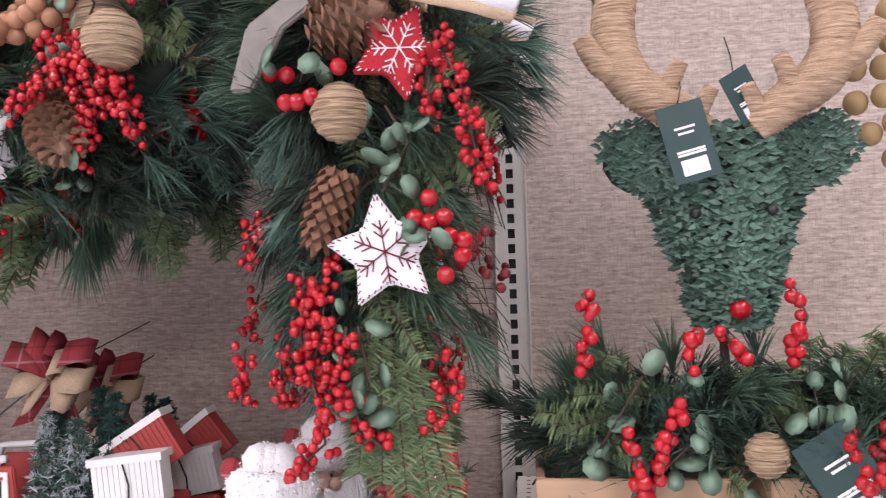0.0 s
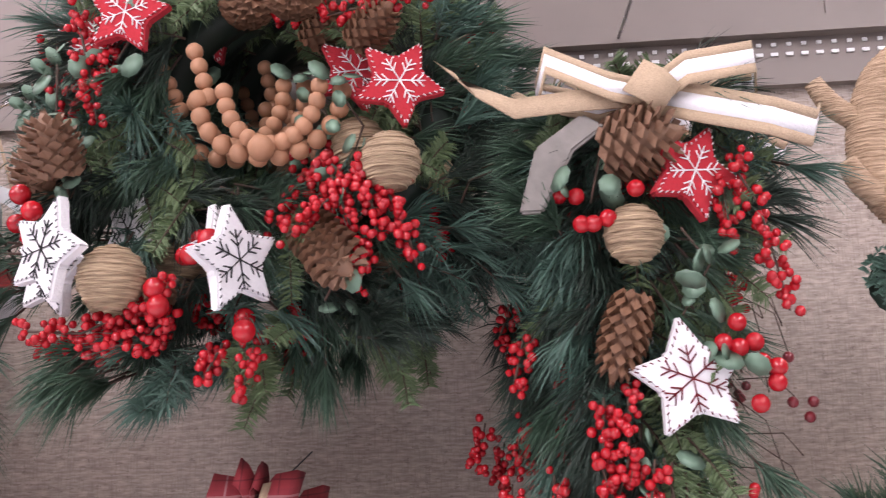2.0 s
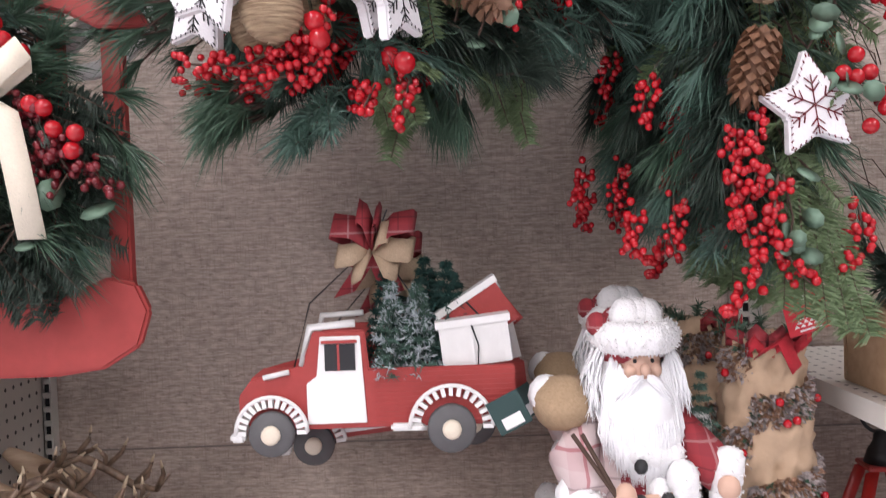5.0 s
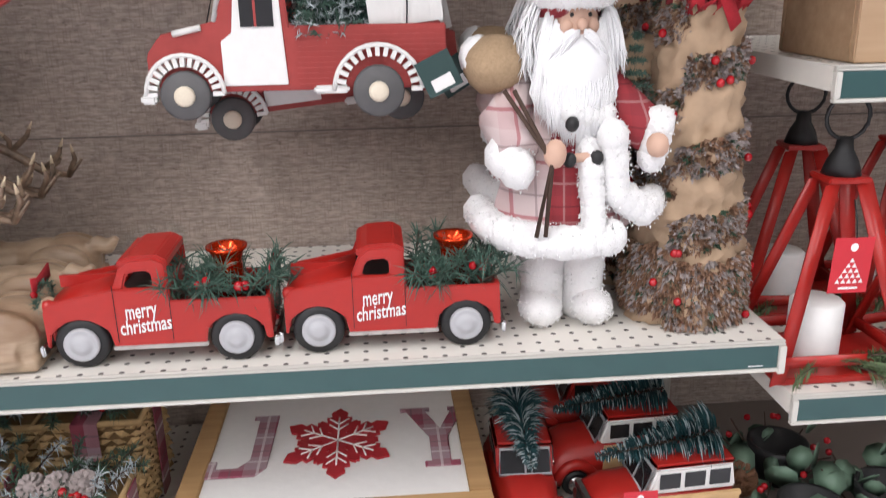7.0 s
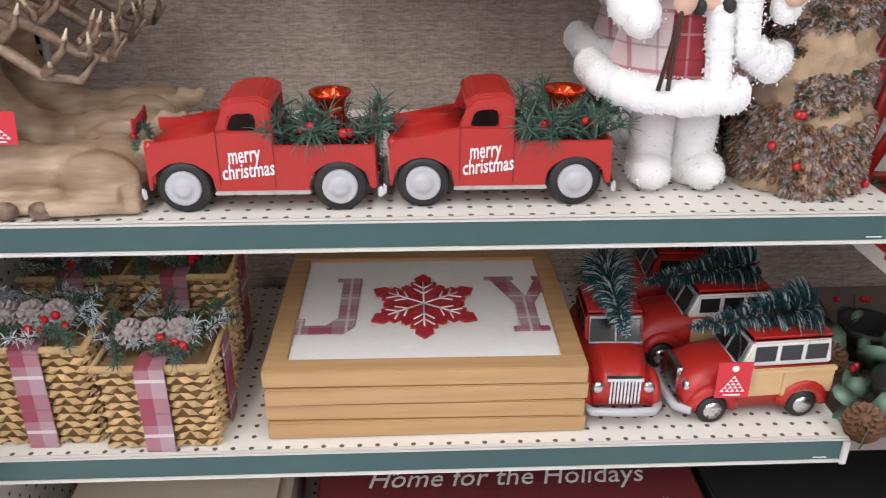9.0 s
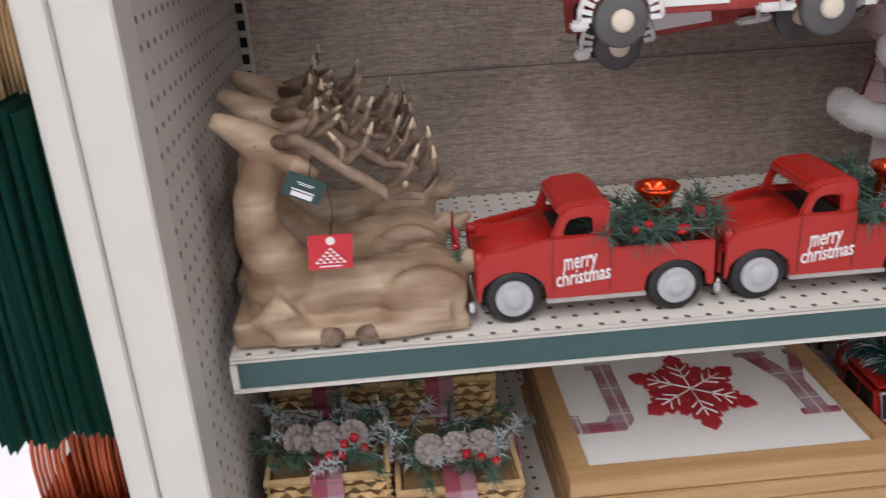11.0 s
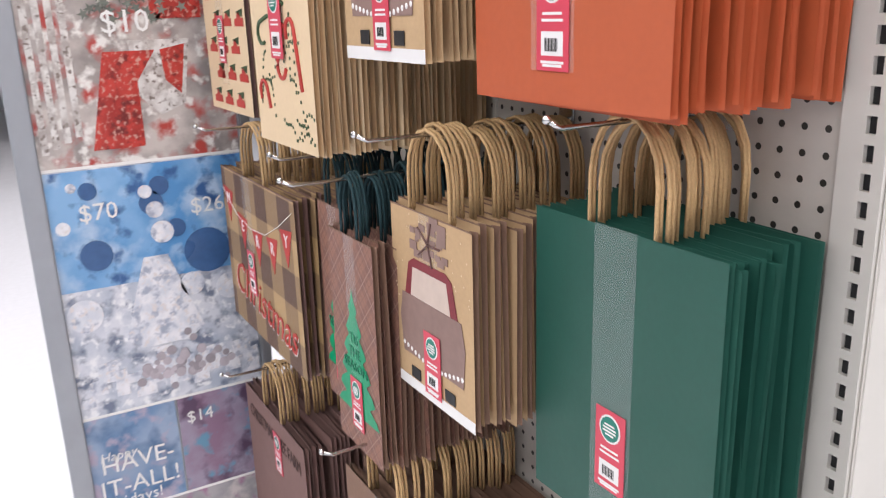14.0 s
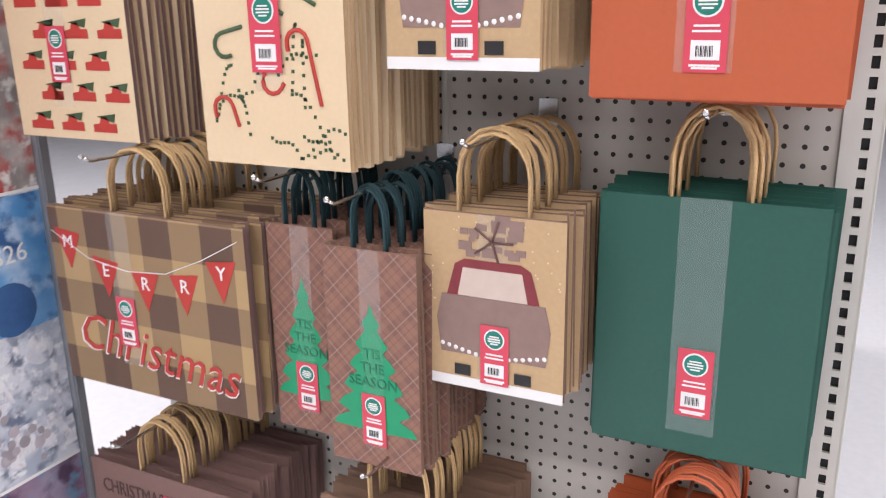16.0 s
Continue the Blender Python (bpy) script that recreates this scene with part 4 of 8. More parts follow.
def cone_tree(cx, cy, z):
    th = thing("cone_tree", (cx, cy, z), "crumpled burlap cone tree wound with frosted pinecone garland", "decorative tree")
    prof = [(0.0, 0.080), (0.03, 0.084), (0.07, 0.080), (0.12, 0.071), (0.20, 0.065), (0.28, 0.058), (0.33, 0.054), (0.40, 0.048), (0.44, 0.044)]
    rows, n, vs, fs = 46, 44, [], []
    for i in range(rows):
        h = 0.44 * i / (rows - 1)
        j = max(k for k in range(len(prof) - 1) if prof[k][0] <= h)
        f = (h - prof[j][0]) / (prof[j + 1][0] - prof[j][0])
        r = prof[j][1] + (prof[j + 1][1] - prof[j][1]) * f
        for k in range(n):
            a = 2 * math.pi * k / n
            q = Vector((math.cos(a) * 3.2, math.sin(a) * 3.2, h * 46))
            e = 0.5 - abs(noise.noise(q)) * 1.6 + 0.35 * noise.noise(q * 2.3)
            rr = r + 0.017 * e
            vs.append((cx + rr * math.cos(a), cy + rr * math.sin(a), z + h + 0.004 * noise.noise(q * 1.4)))
    for i in range(rows - 1):
        fs += [(i * n + k, i * n + (k + 1) % n, (i + 1) * n + (k + 1) % n, (i + 1) * n + k) for k in range(n)]
    vs = [(p, q, max(t, z + 0.001)) for p, q, t in vs]
    part("burlap_cone", M().add(vs, fs + [tuple(range((rows - 1) * n, rows * n))], 0, True), CRUMPLE, th)
    g = M()

    def wrap(z0, z1, turns, r0, r1, wid, count):
        for k in range(count):
            t = random.random()
            a = turns * 2 * math.pi * t - 2.2
            zz = z + z0 + (z1 - z0) * t + random.uniform(-wid, wid)
            r = r0 + (r1 - r0) * t
            p = Vector((cx + r * math.cos(a), cy + r * math.sin(a), zz))
            o = Vector((math.cos(a), math.sin(a), 0))
            q = random.random()
            for i in range(7):
                d = (o + Vector((random.gauss(0, .6), random.gauss(0, .6), random.gauss(0, .6)))).normalized()
                g.needle(p, (d + Vector((0, 0, -0.35 if z1 <= 0.1 else 0))) * random.uniform(0.006, 0.014), 0.0027, 0 if q < (0.6 if z1 <= 0.1 else 0.4) else (1 if q < 0.93 else 2))
            if random.random() < (0.018 if z1 > 0.1 else 0.005):
                g.ball(p + 0.012 * o, 0.006, 3, 6)

    wrap(0.022, 0.10, 4, 0.084, 0.08, 0.018, 2100)
    wrap(0.13, 0.20, 1, 0.072, 0.064, 0.024, 800)
    wrap(0.23, 0.30, 1, 0.066, 0.056, 0.023, 740)
    wrap(0.34, 0.41, 1, 0.056, 0.048, 0.021, 640)
    part("garland", g, [CONE_LIGHT, mat_frost_cone, PINE, BERRY], th, "frosted cone and berry garland")
    part("bow", M().band([(cx - 0.03, cy - 0.06, z + 0.42), (cx, cy - 0.066, z + 0.44), (cx + 0.02, cy - 0.06, z + 0.40)], (0.006, 0, 0.006), 0.001), FELT_RED, th)
    for k in range(5):
        a = 2 * math.pi * k / 5
        pc = M().sprig((cx + 0.02 * math.cos(a), cy + 0.02 * math.sin(a), z + 0.43), (math.cos(a), math.sin(a), 0.8), 0.05, 60, 0.02, 0.7, 0.001, 0)
        part("sprig", pc, PINE, th)
    for k, a in enumerate((-2.4, -1.75, -1.2, -0.6)):
        o = Vector((math.cos(a), math.sin(a), 0))
        c = Vector((cx, cy, z + 0.435 - 0.012 * (k % 2))) + 0.045 * o
        side = Vector((-o.y, o.x, 0))
        part("top_bow", M().band([c, c + 0.02 * side + 0.012 * o + Vector((0, 0, 0.016)), c + 0.03 * side + Vector((0, 0, 0.0)), c], (0, 0, 0.009), 0.001).band([c, c - 0.02 * side + 0.012 * o + Vector((0, 0, 0.014)), c - 0.03 * side, c], (0, 0, 0.009), 0.001), FELT_RED if k % 2 else PLAID_RED, th, "small red bow")
    return th


cone = cone_tree(-0.142, 1.02, S1)
copy_thing(cone, pose(-0.175, 1.20, S1, 0, 0, 70))


def hanging_truck():
    """A painted tin truck plaque with trees, gifts and a bow, hung on a wire."""
    x0, x1, z, y = -0.857, -0.477, 1.222, 1.02
    th = thing("hanging_truck", (-0.667, y, z - 0.04), "hanging red and white painted tin truck loaded with trees and gifts", "wall decoration", "hanging trucks")
    # far side body, offset down
    def sidebody(dx, dy, dz, nm, lab):
        b = M()
        o = [(x0 + 0.005, z + 0.02), (x0 + 0.005, z + 0.06), (x0 + 0.022, z + 0.082), (x0 + 0.092, z + 0.100), (x0 + 0.108, z + 0.145), (x0 + 0.178, z + 0.145), (x0 + 0.183, z + 0.092), (x1, z + 0.092), (x1, z + 0.012), (x0 + 0.09, z + 0.012)]
        b.slab([(p + dx, q + dz) for p, q in o][::-1], y + dy, y + dy + 0.008)
        return part(nm, b, RED_WOOD, th, lab, bevel=0.002)
    sidebody(0, 0, 0, "body", "red tin side")
    sidebody(0, 0.085, 0, "far_side", "red tin far side")
    part("bed_floor", M().box(x0 + 0.03, x1 - 0.003, y + 0.009, y + 0.084, z + 0.012, z + 0.016), RED_WOOD, th)
    bed = part("bed_side", M().box(x0 + 0.19, x1 - 0.002, y - 0.0008, y - 0.0002, z + 0.016, z + 0.09), RED_WOOD, th)
    for k in range(11):
        part("ridge", M().box(x0 + 0.19, x1 - 0.002, y - 0.0022, y - 0.0002, z + 0.018 + k * 0.0066, z + 0.0205 + k * 0.0066), RED_WOOD, bed)
    door = M().slab([(x0 + 0.098, z + 0.02), (x0 + 0.098, z + 0.075), (x0 + 0.112, z + 0.085), (x0 + 0.118, z + 0.138), (x0 + 0.172, z + 0.138), (x0 + 0.178, z + 0.02)][::-1], y - 0.004, y - 0.0004)
    d = part("door", door, WHITE, th, "white painted door", bevel=0.001)
    part("window", M().box(x0 + 0.124, x0 + 0.165, y - 0.0056, y - 0.0042, z + 0.092, z + 0.128), GLASS, d)
    part("window_frame", M().box(x0 + 0.120, x0 + 0.168, y - 0.007, y - 0.0058, z + 0.129, z + 0.133).box(x0 + 0.141, x0 + 0.144, y - 0.007, y - 0.0058, z + 0.092, z + 0.128), RED_WOOD, d)
    for cx, r, nm in ((x0 + 0.050, 0.038, "fender"), (x0 + 0.292, 0.046, "fender")):
        f = M()
        ribs = []
        for k in range(15):
            a = math.pi * (0.0 + k / 14)
            ribs.append(M().box(-0.0028, 0.0028, y - 0.012, y + 0.004, r - 0.004, r + 0.010, 0, Matrix.Translation((cx, 0, z + 0.012)) @ Matrix.Rotation(a - math.pi / 2, 4, "Y")))
        f.tube([(cx + (r + 0.010) * math.cos(math.pi * k / 14), y - 0.010, z + 0.012 + (r + 0.010) * math.sin(math.pi * k / 14)) for k in range(15)], 0.0032, 6)
        fd = part(nm, f, WHITE_TIN, th, "white ribbed fender")
        for rib in ribs:
            part("rib", rib, WHITE_TIN, fd)
    part("bumper", M().box(x0 - 0.006, x0 + 0.014, y - 0.012, y + 0.004, z + 0.0, z + 0.012).box(x1 - 0.17, x1 - 0.125, y - 0.011, y + 0.004, z + 0.008, z + 0.018), WHITE_TIN, th, bevel=0.003)
    for cx, yy, dz, far in ((x0 + 0.050, y - 0.008, 0, 0), (x0 + 0.292, y - 0.008, 0, 0), (x0 + 0.050, y + 0.088, 0, 1)):
        rr = 0.031 if cx < x0 + 0.2 else 0.033
        w = part("wheel", M().lathe([(0.008, -0.007), (rr - 0.003, -0.007), (rr, -0.004), (rr, 0.004), (rr - 0.003, 0.007), (0.008, 0.007)], (cx, yy, z + 0.010 + dz), 22, 0, pose(0, 0, 0, 90, 0, 0).to_3x3()), BLACK if far else mat_tyre, th, "dark grey painted wheel")
        part("hub", M().lathe([(0.002, -0.002), (0.013, -0.002), (0.013, 0.006), (0.010, 0.009), (0.002, 0.0095)], (cx, yy - 0.006, z + 0.010 + dz), 14, 0, pose(0, 0, 0, 90, 0, 0).to_3x3()), CREAM_RIBBON, w)
    part("windscreen_frame", M().tube([(x0 + 0.092, y + 0.006, z + 0.098), (x0 + 0.104, y + 0.006, z + 0.150), (x0 + 0.165, y + 0.006, z + 0.154)], 0.006, 6).tube([(x0 + 0.10, y + 0.08, z + 0.11), (x0 + 0.11, y + 0.08, z + 0.158), (x0 + 0.17, y + 0.08, z + 0.16)], 0.005, 6), WHITE_TIN, th, "white windscreen frame")
    part("hood", M().box(x0 + 0.02, x0 + 0.095, y + 0.009, y + 0.084, z + 0.078, z + 0.084, 0, None), RED_WOOD, th, bevel=0.002)
    for a, b in (((x0 + 0.04, z + 0.085), (x0 + 0.075, z + 0.092)),):
        part("handle_trim", M().tube([(a[0], y - 0.003, a[1]), (b[0], y - 0.003, b[1])], 0.004, 6), WHITE_TIN, th)
    # gifts
    for cx, cz, w, h, ang, ma, yy in ((x1 - 0.052, z + 0.118, 0.095, 0.055, -6, WHITE_TIN, y + 0.012), (x1 - 0.045, z + 0.150, 0.095, 0.06, -32, RED_WOOD, y + 0.045)):
        mm = Matrix.Translation((cx, yy, cz)) @ Matrix.Rotation(radians(ang), 4, "Y")
        g = M().box(-w / 2, w / 2, 0, 0.03, -h / 2, h / 2, 0, mm)
        gb = part("gift_box", g, ma, th, "ridged tin gift box")
        for k in range(12):
            part("ridge", M().box(-w / 2 + 0.004 + k * 0.0075, -w / 2 + 0.008 + k * 0.0075, -0.0015, 0.0, -h / 2, h / 2, 0, mm), ma, gb)
        part("gift_tie", M().tube([mm @ Vector((0.0, -0.003, -h / 2)), mm @ Vector((0.004, -0.004, 0)), mm @ Vector((-0.002, -0.003, h / 2))], 0.0012, 4), BLACK, gb)
        part("lid", M().box(-w / 2 - 0.004, w / 2 + 0.004, -0.003, 0.034, h / 2, h / 2 + 0.010, 0, mm), WHITE_TIN, gb)
    # trees
    for cx, cy, h, r, sl in ((x0 + 0.215, y + 0.02, 0.125, 0.036, 1), (x0 + 0.250, y + 0.03, 0.12, 0.036, 1), (x0 + 0.292, y + 0.055, 0.15, 0.048, 2), (x0 + 0.205, y + 0.06, 0.14, 0.042, 0), (x0 + 0.26, y + 0.075, 0.155, 0.045, 0)):
        t = M()
        for i in range(11):
            f = i / 10
            for k in range(13):
                a = 2 * math.pi * random.random()
                t.sprig((cx, cy, z + 0.075 + h * f), (math.cos(a), math.sin(a), 0.35), r * (1 - f) + 0.004, 16, 0.012, 0.55, 0.001, 0 if random.random() < 0.6 or sl != 1 else 1)
        part("bottle_brush_tree", t, [PINE_BLUE if sl == 1 else PINE_TEAL, FROST], th, "frosted bottle-brush tree")
    bw = M()
    bx, by, bz = -0.668, y + 0.085, z + 0.262
    for sx, lift, sl in ((-1, 0.022, 0), (1, 0.024, 0), (-0.9, -0.016, 1), (0.95, -0.012, 1), (-0.35, 0.038, 0), (0.6, -0.034, 1), (0.4, 0.012, 1), (-0.5, -0.036, 1), (0.15, 0.034, 0)):
        bw.band([(bx, by, bz), (bx + sx * 0.028, by - 0.03, bz + lift), (bx + sx * 0.055, by - 0.028, bz + lift * 1.2), (bx + sx * 0.06, by - 0.008, bz + lift), (bx + sx * 0.034, by + 0.012, bz + lift * 0.4), (bx, by + 0.004, bz - 0.004)], (0.003, 0.008, 0.016), 0.0012, sl)
    for sx in (-0.5, 0.3):
        bw.band([(bx, by, bz), (bx + 0.04 * sx, by - 0.01, bz - 0.04), (bx + 0.09 * sx, by - 0.012, bz - 0.075)], (0.015, 0, 0.004), 0.0012, 0)
    part("bow", bw, [PLAID_RED, JUTE], th, "plaid and burlap bow")
    part("wire", M().tube([(x0 + 0.075, y + 0.03, z + 0.088), (x0 + 0.10, y + 0.035, z + 0.18), (bx, by, bz), (x1 - 0.12, y + 0.04, z + 0.16), (x1 - 0.06, y + 0.03, z + 0.12)], 0.0012, 4).tube([(bx, by, bz), (bx, YB - 0.004, bz + 0.05)], 0.0015, 4), BLACK, th)
    tg = M().box(-0.0235, 0.0235, -0.0006, 0.0006, -0.048, 0.0, 0, pose(x1 - 0.022, y - 0.018, z + 0.052, 0, -26, 0))
    t = part("tag", tg, TAG_GREEN, th, "dark green price tag")
    part("tag_print", M().box(-0.014, 0.014, -0.0012, -0.0007, -0.044, -0.028, 0, pose(x1 - 0.022, y - 0.018, z + 0.052, 0, -26, 0)), TAG_WHITE, t)
    return th


PINE_TEAL = mat("dark_teal_bristle", (0.02, 0.075, 0.062), 0.6, scale=30, var=0.3, island=0.5)
mat_tyre = mat("grey_painted_wheel", (0.10, 0.098, 0.10), 0.6, scale=60)
front_truck = hanging_truck()
copy_thing(front_truck, pose(-0.628, 1.15, 1.146, 0, -6, 0))


def fused(mb, voxel, rounds=3):
    """The solids of mb melted into one smooth skin."""
    me = bpy.data.meshes.new("solids")
    me.from_pydata(mb.v, [], mb.f)
    ob = new("solids", me)
    md = ob.modifiers.new("melt", "REMESH")
    md.mode, md.voxel_size = "VOXEL", voxel
    sm = ob.modifiers.new("soften", "SMOOTH")
    sm.factor, sm.iterations = 0.5, rounds
    dg = bpy.context.evaluated_depsgraph_get()
    out = bpy.data.meshes.new_from_object(ob.evaluated_get(dg))
    res = M().add([v.co for v in out.vertices], [tuple(p.vertices) for p in out.polygons], 0, True)
    bpy.data.objects.remove(ob)
    bpy.data.meshes.remove(out)
    return res


def deer(cx, cy, z, k=1.0):
    """A lying deer with lifted head and swept antlers, one mesh."""
    mb = M()
    # plinth with worn edges
    mb.slab([(cx - 0.142, z + 0.003), (cx + 0.128, z + 0.003), (cx + 0.128, z + 0.020), (cx + 0.06, z + 0.026), (cx - 0.04, z + 0.023), (cx - 0.10, z + 0.034), (cx - 0.142, z + 0.034)], cy - 0.055, cy + 0.055)
    for dx, dz, r, sq in ((0.085, 0.044, 0.050, (1.0, 0.86, 0.82)), (0.045, 0.046, 0.048, (1.1, 0.82, 0.76)), (0.0, 0.044, 0.046, (1.2, 0.80, 0.72)), (-0.045, 0.047, 0.048, (1.1, 0.82, 0.8)), (-0.088, 0.052, 0.046, (0.9, 0.80, 0.95))):
        mb.ball((cx + dx, cy, z + dz), r, 0, 18, sq)
    mb.tube([(cx - 0.070, cy, z + 0.055), (cx - 0.092, cy, z + 0.09), (cx - 0.105, cy, z + 0.125), (cx - 0.104, cy, z + 0.165), (cx - 0.090, cy, z + 0.200), (cx - 0.082, cy, z + 0.218)], [0.042, 0.036, 0.029, 0.025, 0.024, 0.020], 16)
    mb.ball((cx - 0.078, cy, z + 0.216), 0.028, 0, 16, (1.05, 0.85, 0.9))
    mb.tube([(cx - 0.070, cy, z + 0.212), (cx - 0.098, cy, z + 0.232), (cx - 0.120, cy, z + 0.247), (cx - 0.138, cy, z + 0.258)], [0.026, 0.021, 0.0145, 0.010], 14)
    for s in (-1, 1):
        mb.tube([(cx - 0.068, cy + s * 0.020, z + 0.213), (cx - 0.048, cy + s * 0.036, z + 0.208), (cx - 0.026, cy + s * 0.044, z + 0.200)], [0.010, 0.014, 0.005], 10)
        mb.ball((cx + 0.080, cy + s * 0.036, z + 0.042), 0.046, 0, 14, (1.1, 0.42, 0.85))
        mb.tube([(cx + 0.105, cy + s * 0.046, z + 0.025), (cx + 0.06, cy + s * 0.054, z + 0.016), (cx + 0.012, cy + s * 0.058, z + 0.014)], [0.018, 0.013, 0.011], 10)
        mb.tube([(cx - 0.075, cy + s * 0.040, z + 0.050), (cx - 0.105, cy + s * 0.048, z + 0.028), (cx - 0.09, cy + s * 0.055, z + 0.016), (cx - 0.035, cy + s * 0.058, z + 0.013)], [0.024, 0.018, 0.013, 0.010], 10)
    mb.tube([(cx + 0.125, cy, z + 0.07), (cx + 0.150, cy - 0.006, z + 0.066), (cx + 0.165, cy - 0.010, z + 0.082)], [0.016, 0.013, 0.006], 10)
    mb = fused(mb, 0.0042)
    for s in (-1, 1):
        for hx in (-0.032, 0.012):
            mb.ball((cx + hx, cy + s * 0.060, z + 0.013), 0.0145, 1, 10, (1.15, 0.75, 0.8))
        mb.ball((cx - 0.092, cy + s * 0.0185, z + 0.229), 0.0035, 1, 8)
        b = Vector((cx - 0.070, cy + s * 0.018, z + 0.232))
        main = [b, b + Vector((0.03, s * 0.02, 0.005)), b + Vector((0.07, s * 0.035, -0.022)), b + Vector((0.115, s * 0.04, -0.055)), b + Vector((0.155, s * 0.035, -0.062)), b + Vector((0.18, s * 0.03, -0.035))]
        mb.tube(main, [0.008, 0.0085, 0.0075, 0.0065, 0.005, 0.002], 8, 1)
        for p, e in ((main[1], (0.02, s * 0.012, 0.045)), (main[2], (0.035, s * 0.01, 0.045)), (main[2], (-0.01, -s * 0.005, 0.035)), (main[3], (0.035, 0, 0.05)), (main[3], (0.02, s * 0.025, 0.02)), (main[4], (0.012, -s * 0.01, 0.05)), (main[1], (0.04, -s * 0.015, 0.02))):
            e = Vector(e)
            mb.tube([p, p + 0.55 * e + Vector((0.008, 0, 0)), p + 0.8 * e + Vector((0.004, 0, 0))], [0.0055, 0.0042, 0.0032], 7, 1)
            mb.tube([p + 0.78 * e + Vector((0.004, 0, 0)), p + e * 1.05], [0.0033, 0.001], 7, 2)
    return solid("deer_statue", mb, [DEER, ANTLER, BONE], "lying wood-look resin deer with swept antlers", "statue")


for cx, cy in ((-1.130, 0.965), (-1.145, 1.10), (-1.15, 1.235)):
    deer(cx, cy, S1)


def hang_tag(c, w, h, tilt, yaw, material, label, tree=True):
    """A card tag on a cord; c: its upper middle."""
    th = thing("price_tag", c, label, "tag", "", yaw)
    m = pose(0, 0, 0, 0, tilt, 0)
    part("card", M().box(-w / 2, w / 2, -0.0006, 0.0006, -h, 0, 0, m), material, th, local=True)
    mk = M()
    if tree:
        for r in range(5):
            for k in range(r + 1):
                x, zz = (k - r / 2) * 0.15 * w, -0.36 * h - r * 0.095 * h
                mk.slab([(x - 0.06 * w, zz - 0.08 * h), (x + 0.06 * w, zz - 0.08 * h), (x, zz)], -0.0013, -0.0008, m)
        mk.slab(disc_poly(0, -0.17 * h, 0.10 * w, 12)[::-1], -0.0013, -0.0008, m)
        mk.box(-0.25 * w, 0.25 * w, -0.0013, -0.0008, -0.93 * h, -0.89 * h, 0, m)
    else:
        for k, (a, b) in enumerate(((0.22, 0.3), (0.17, 0.37), (0.3, 0.6), (0.3, 0.64))):
            mk.box(-a * w, a * w, -0.0013, -0.0008, -b * h - 0.03 * h, -b * h, 0, m)
        mk.box(-0.28 * w, 0.28 * w, -0.0013, -0.0008, -0.92 * h, -0.72 * h, 0, m)
    part("print", mk, TAG_WHITE, th, "white print", local=True)
    part("cord", M().tube([(0, -0.002, 0), (0.006, 0.01, 0.02), (0.004, 0.018, 0.045)], 0.0009, 4), BLACK, th, local=True)


hang_tag((-1.150, 0.905, 1.042), 0.048, 0.04, 4, 8, TAG_RED, "red card tag hanging on the deer")
hang_tag((-1.165, 0.905, 1.108), 0.042, 0.026, 28, 10, TAG_GREEN, "dark green card tag hanging on the deer", False)

hang_tag((-0.125, 0.935, 1.405), 0.058, 0.05, -14, 6, TAG_RED, "red card tag hanging on the cone tree")

# ---- hanging greens over the truck shelf ----


def felt_star(th, cx, cy, cz, r, turn, material, ink, yaw=0.0, name="felt_star", label=""):
    m = pose(cx, cy, cz, 0, 0, yaw)
    mb = M().slab(star_poly(0, 0, r, 0.52, turn)[::-1], -0.008, 0.008, m)
    s = part(name, mb, material, th, label, bevel=0.003)
    k = M()
    flake(k, 0, -0.009, 0, r * 0.52, 0, 0.0009, turn, m)
    pl = star_poly(0, 0, r * 0.96, 0.52, turn)
    for a, b in zip(pl, pl[1:] + pl[:1]):
        for i in range(5):
            t = (i + 0.5) / 5
            x, z = a[0] + (b[0] - a[0]) * t, a[1] + (b[1] - a[1]) * t
            k.tube([m @ Vector((x, -0.0085, z)), m @ Vector((x * 0.92, -0.0095, z * 0.92))], 0.0008, 3)
    part("stitching", k, ink, s)
    return s


def twine_ball(th, c, r):
    mb = M().ball(c, r, 0, 22)
    for k in range(9):
        a = radians(-80 + 20 * k)
        mb.tube([(c[0] + 1.005 * r * math.cos(a) * math.cos(q), c[1] + 1.005 * r * math.cos(a) * math.sin(q), c[2] + 1.005 * r * math.sin(a)) for q in (2 * math.pi * j / 20 for j in range(20))], 0.0016, 4, 0, True)
    return part("twine_ball", mb, TWINE, th, "tan twine ball")


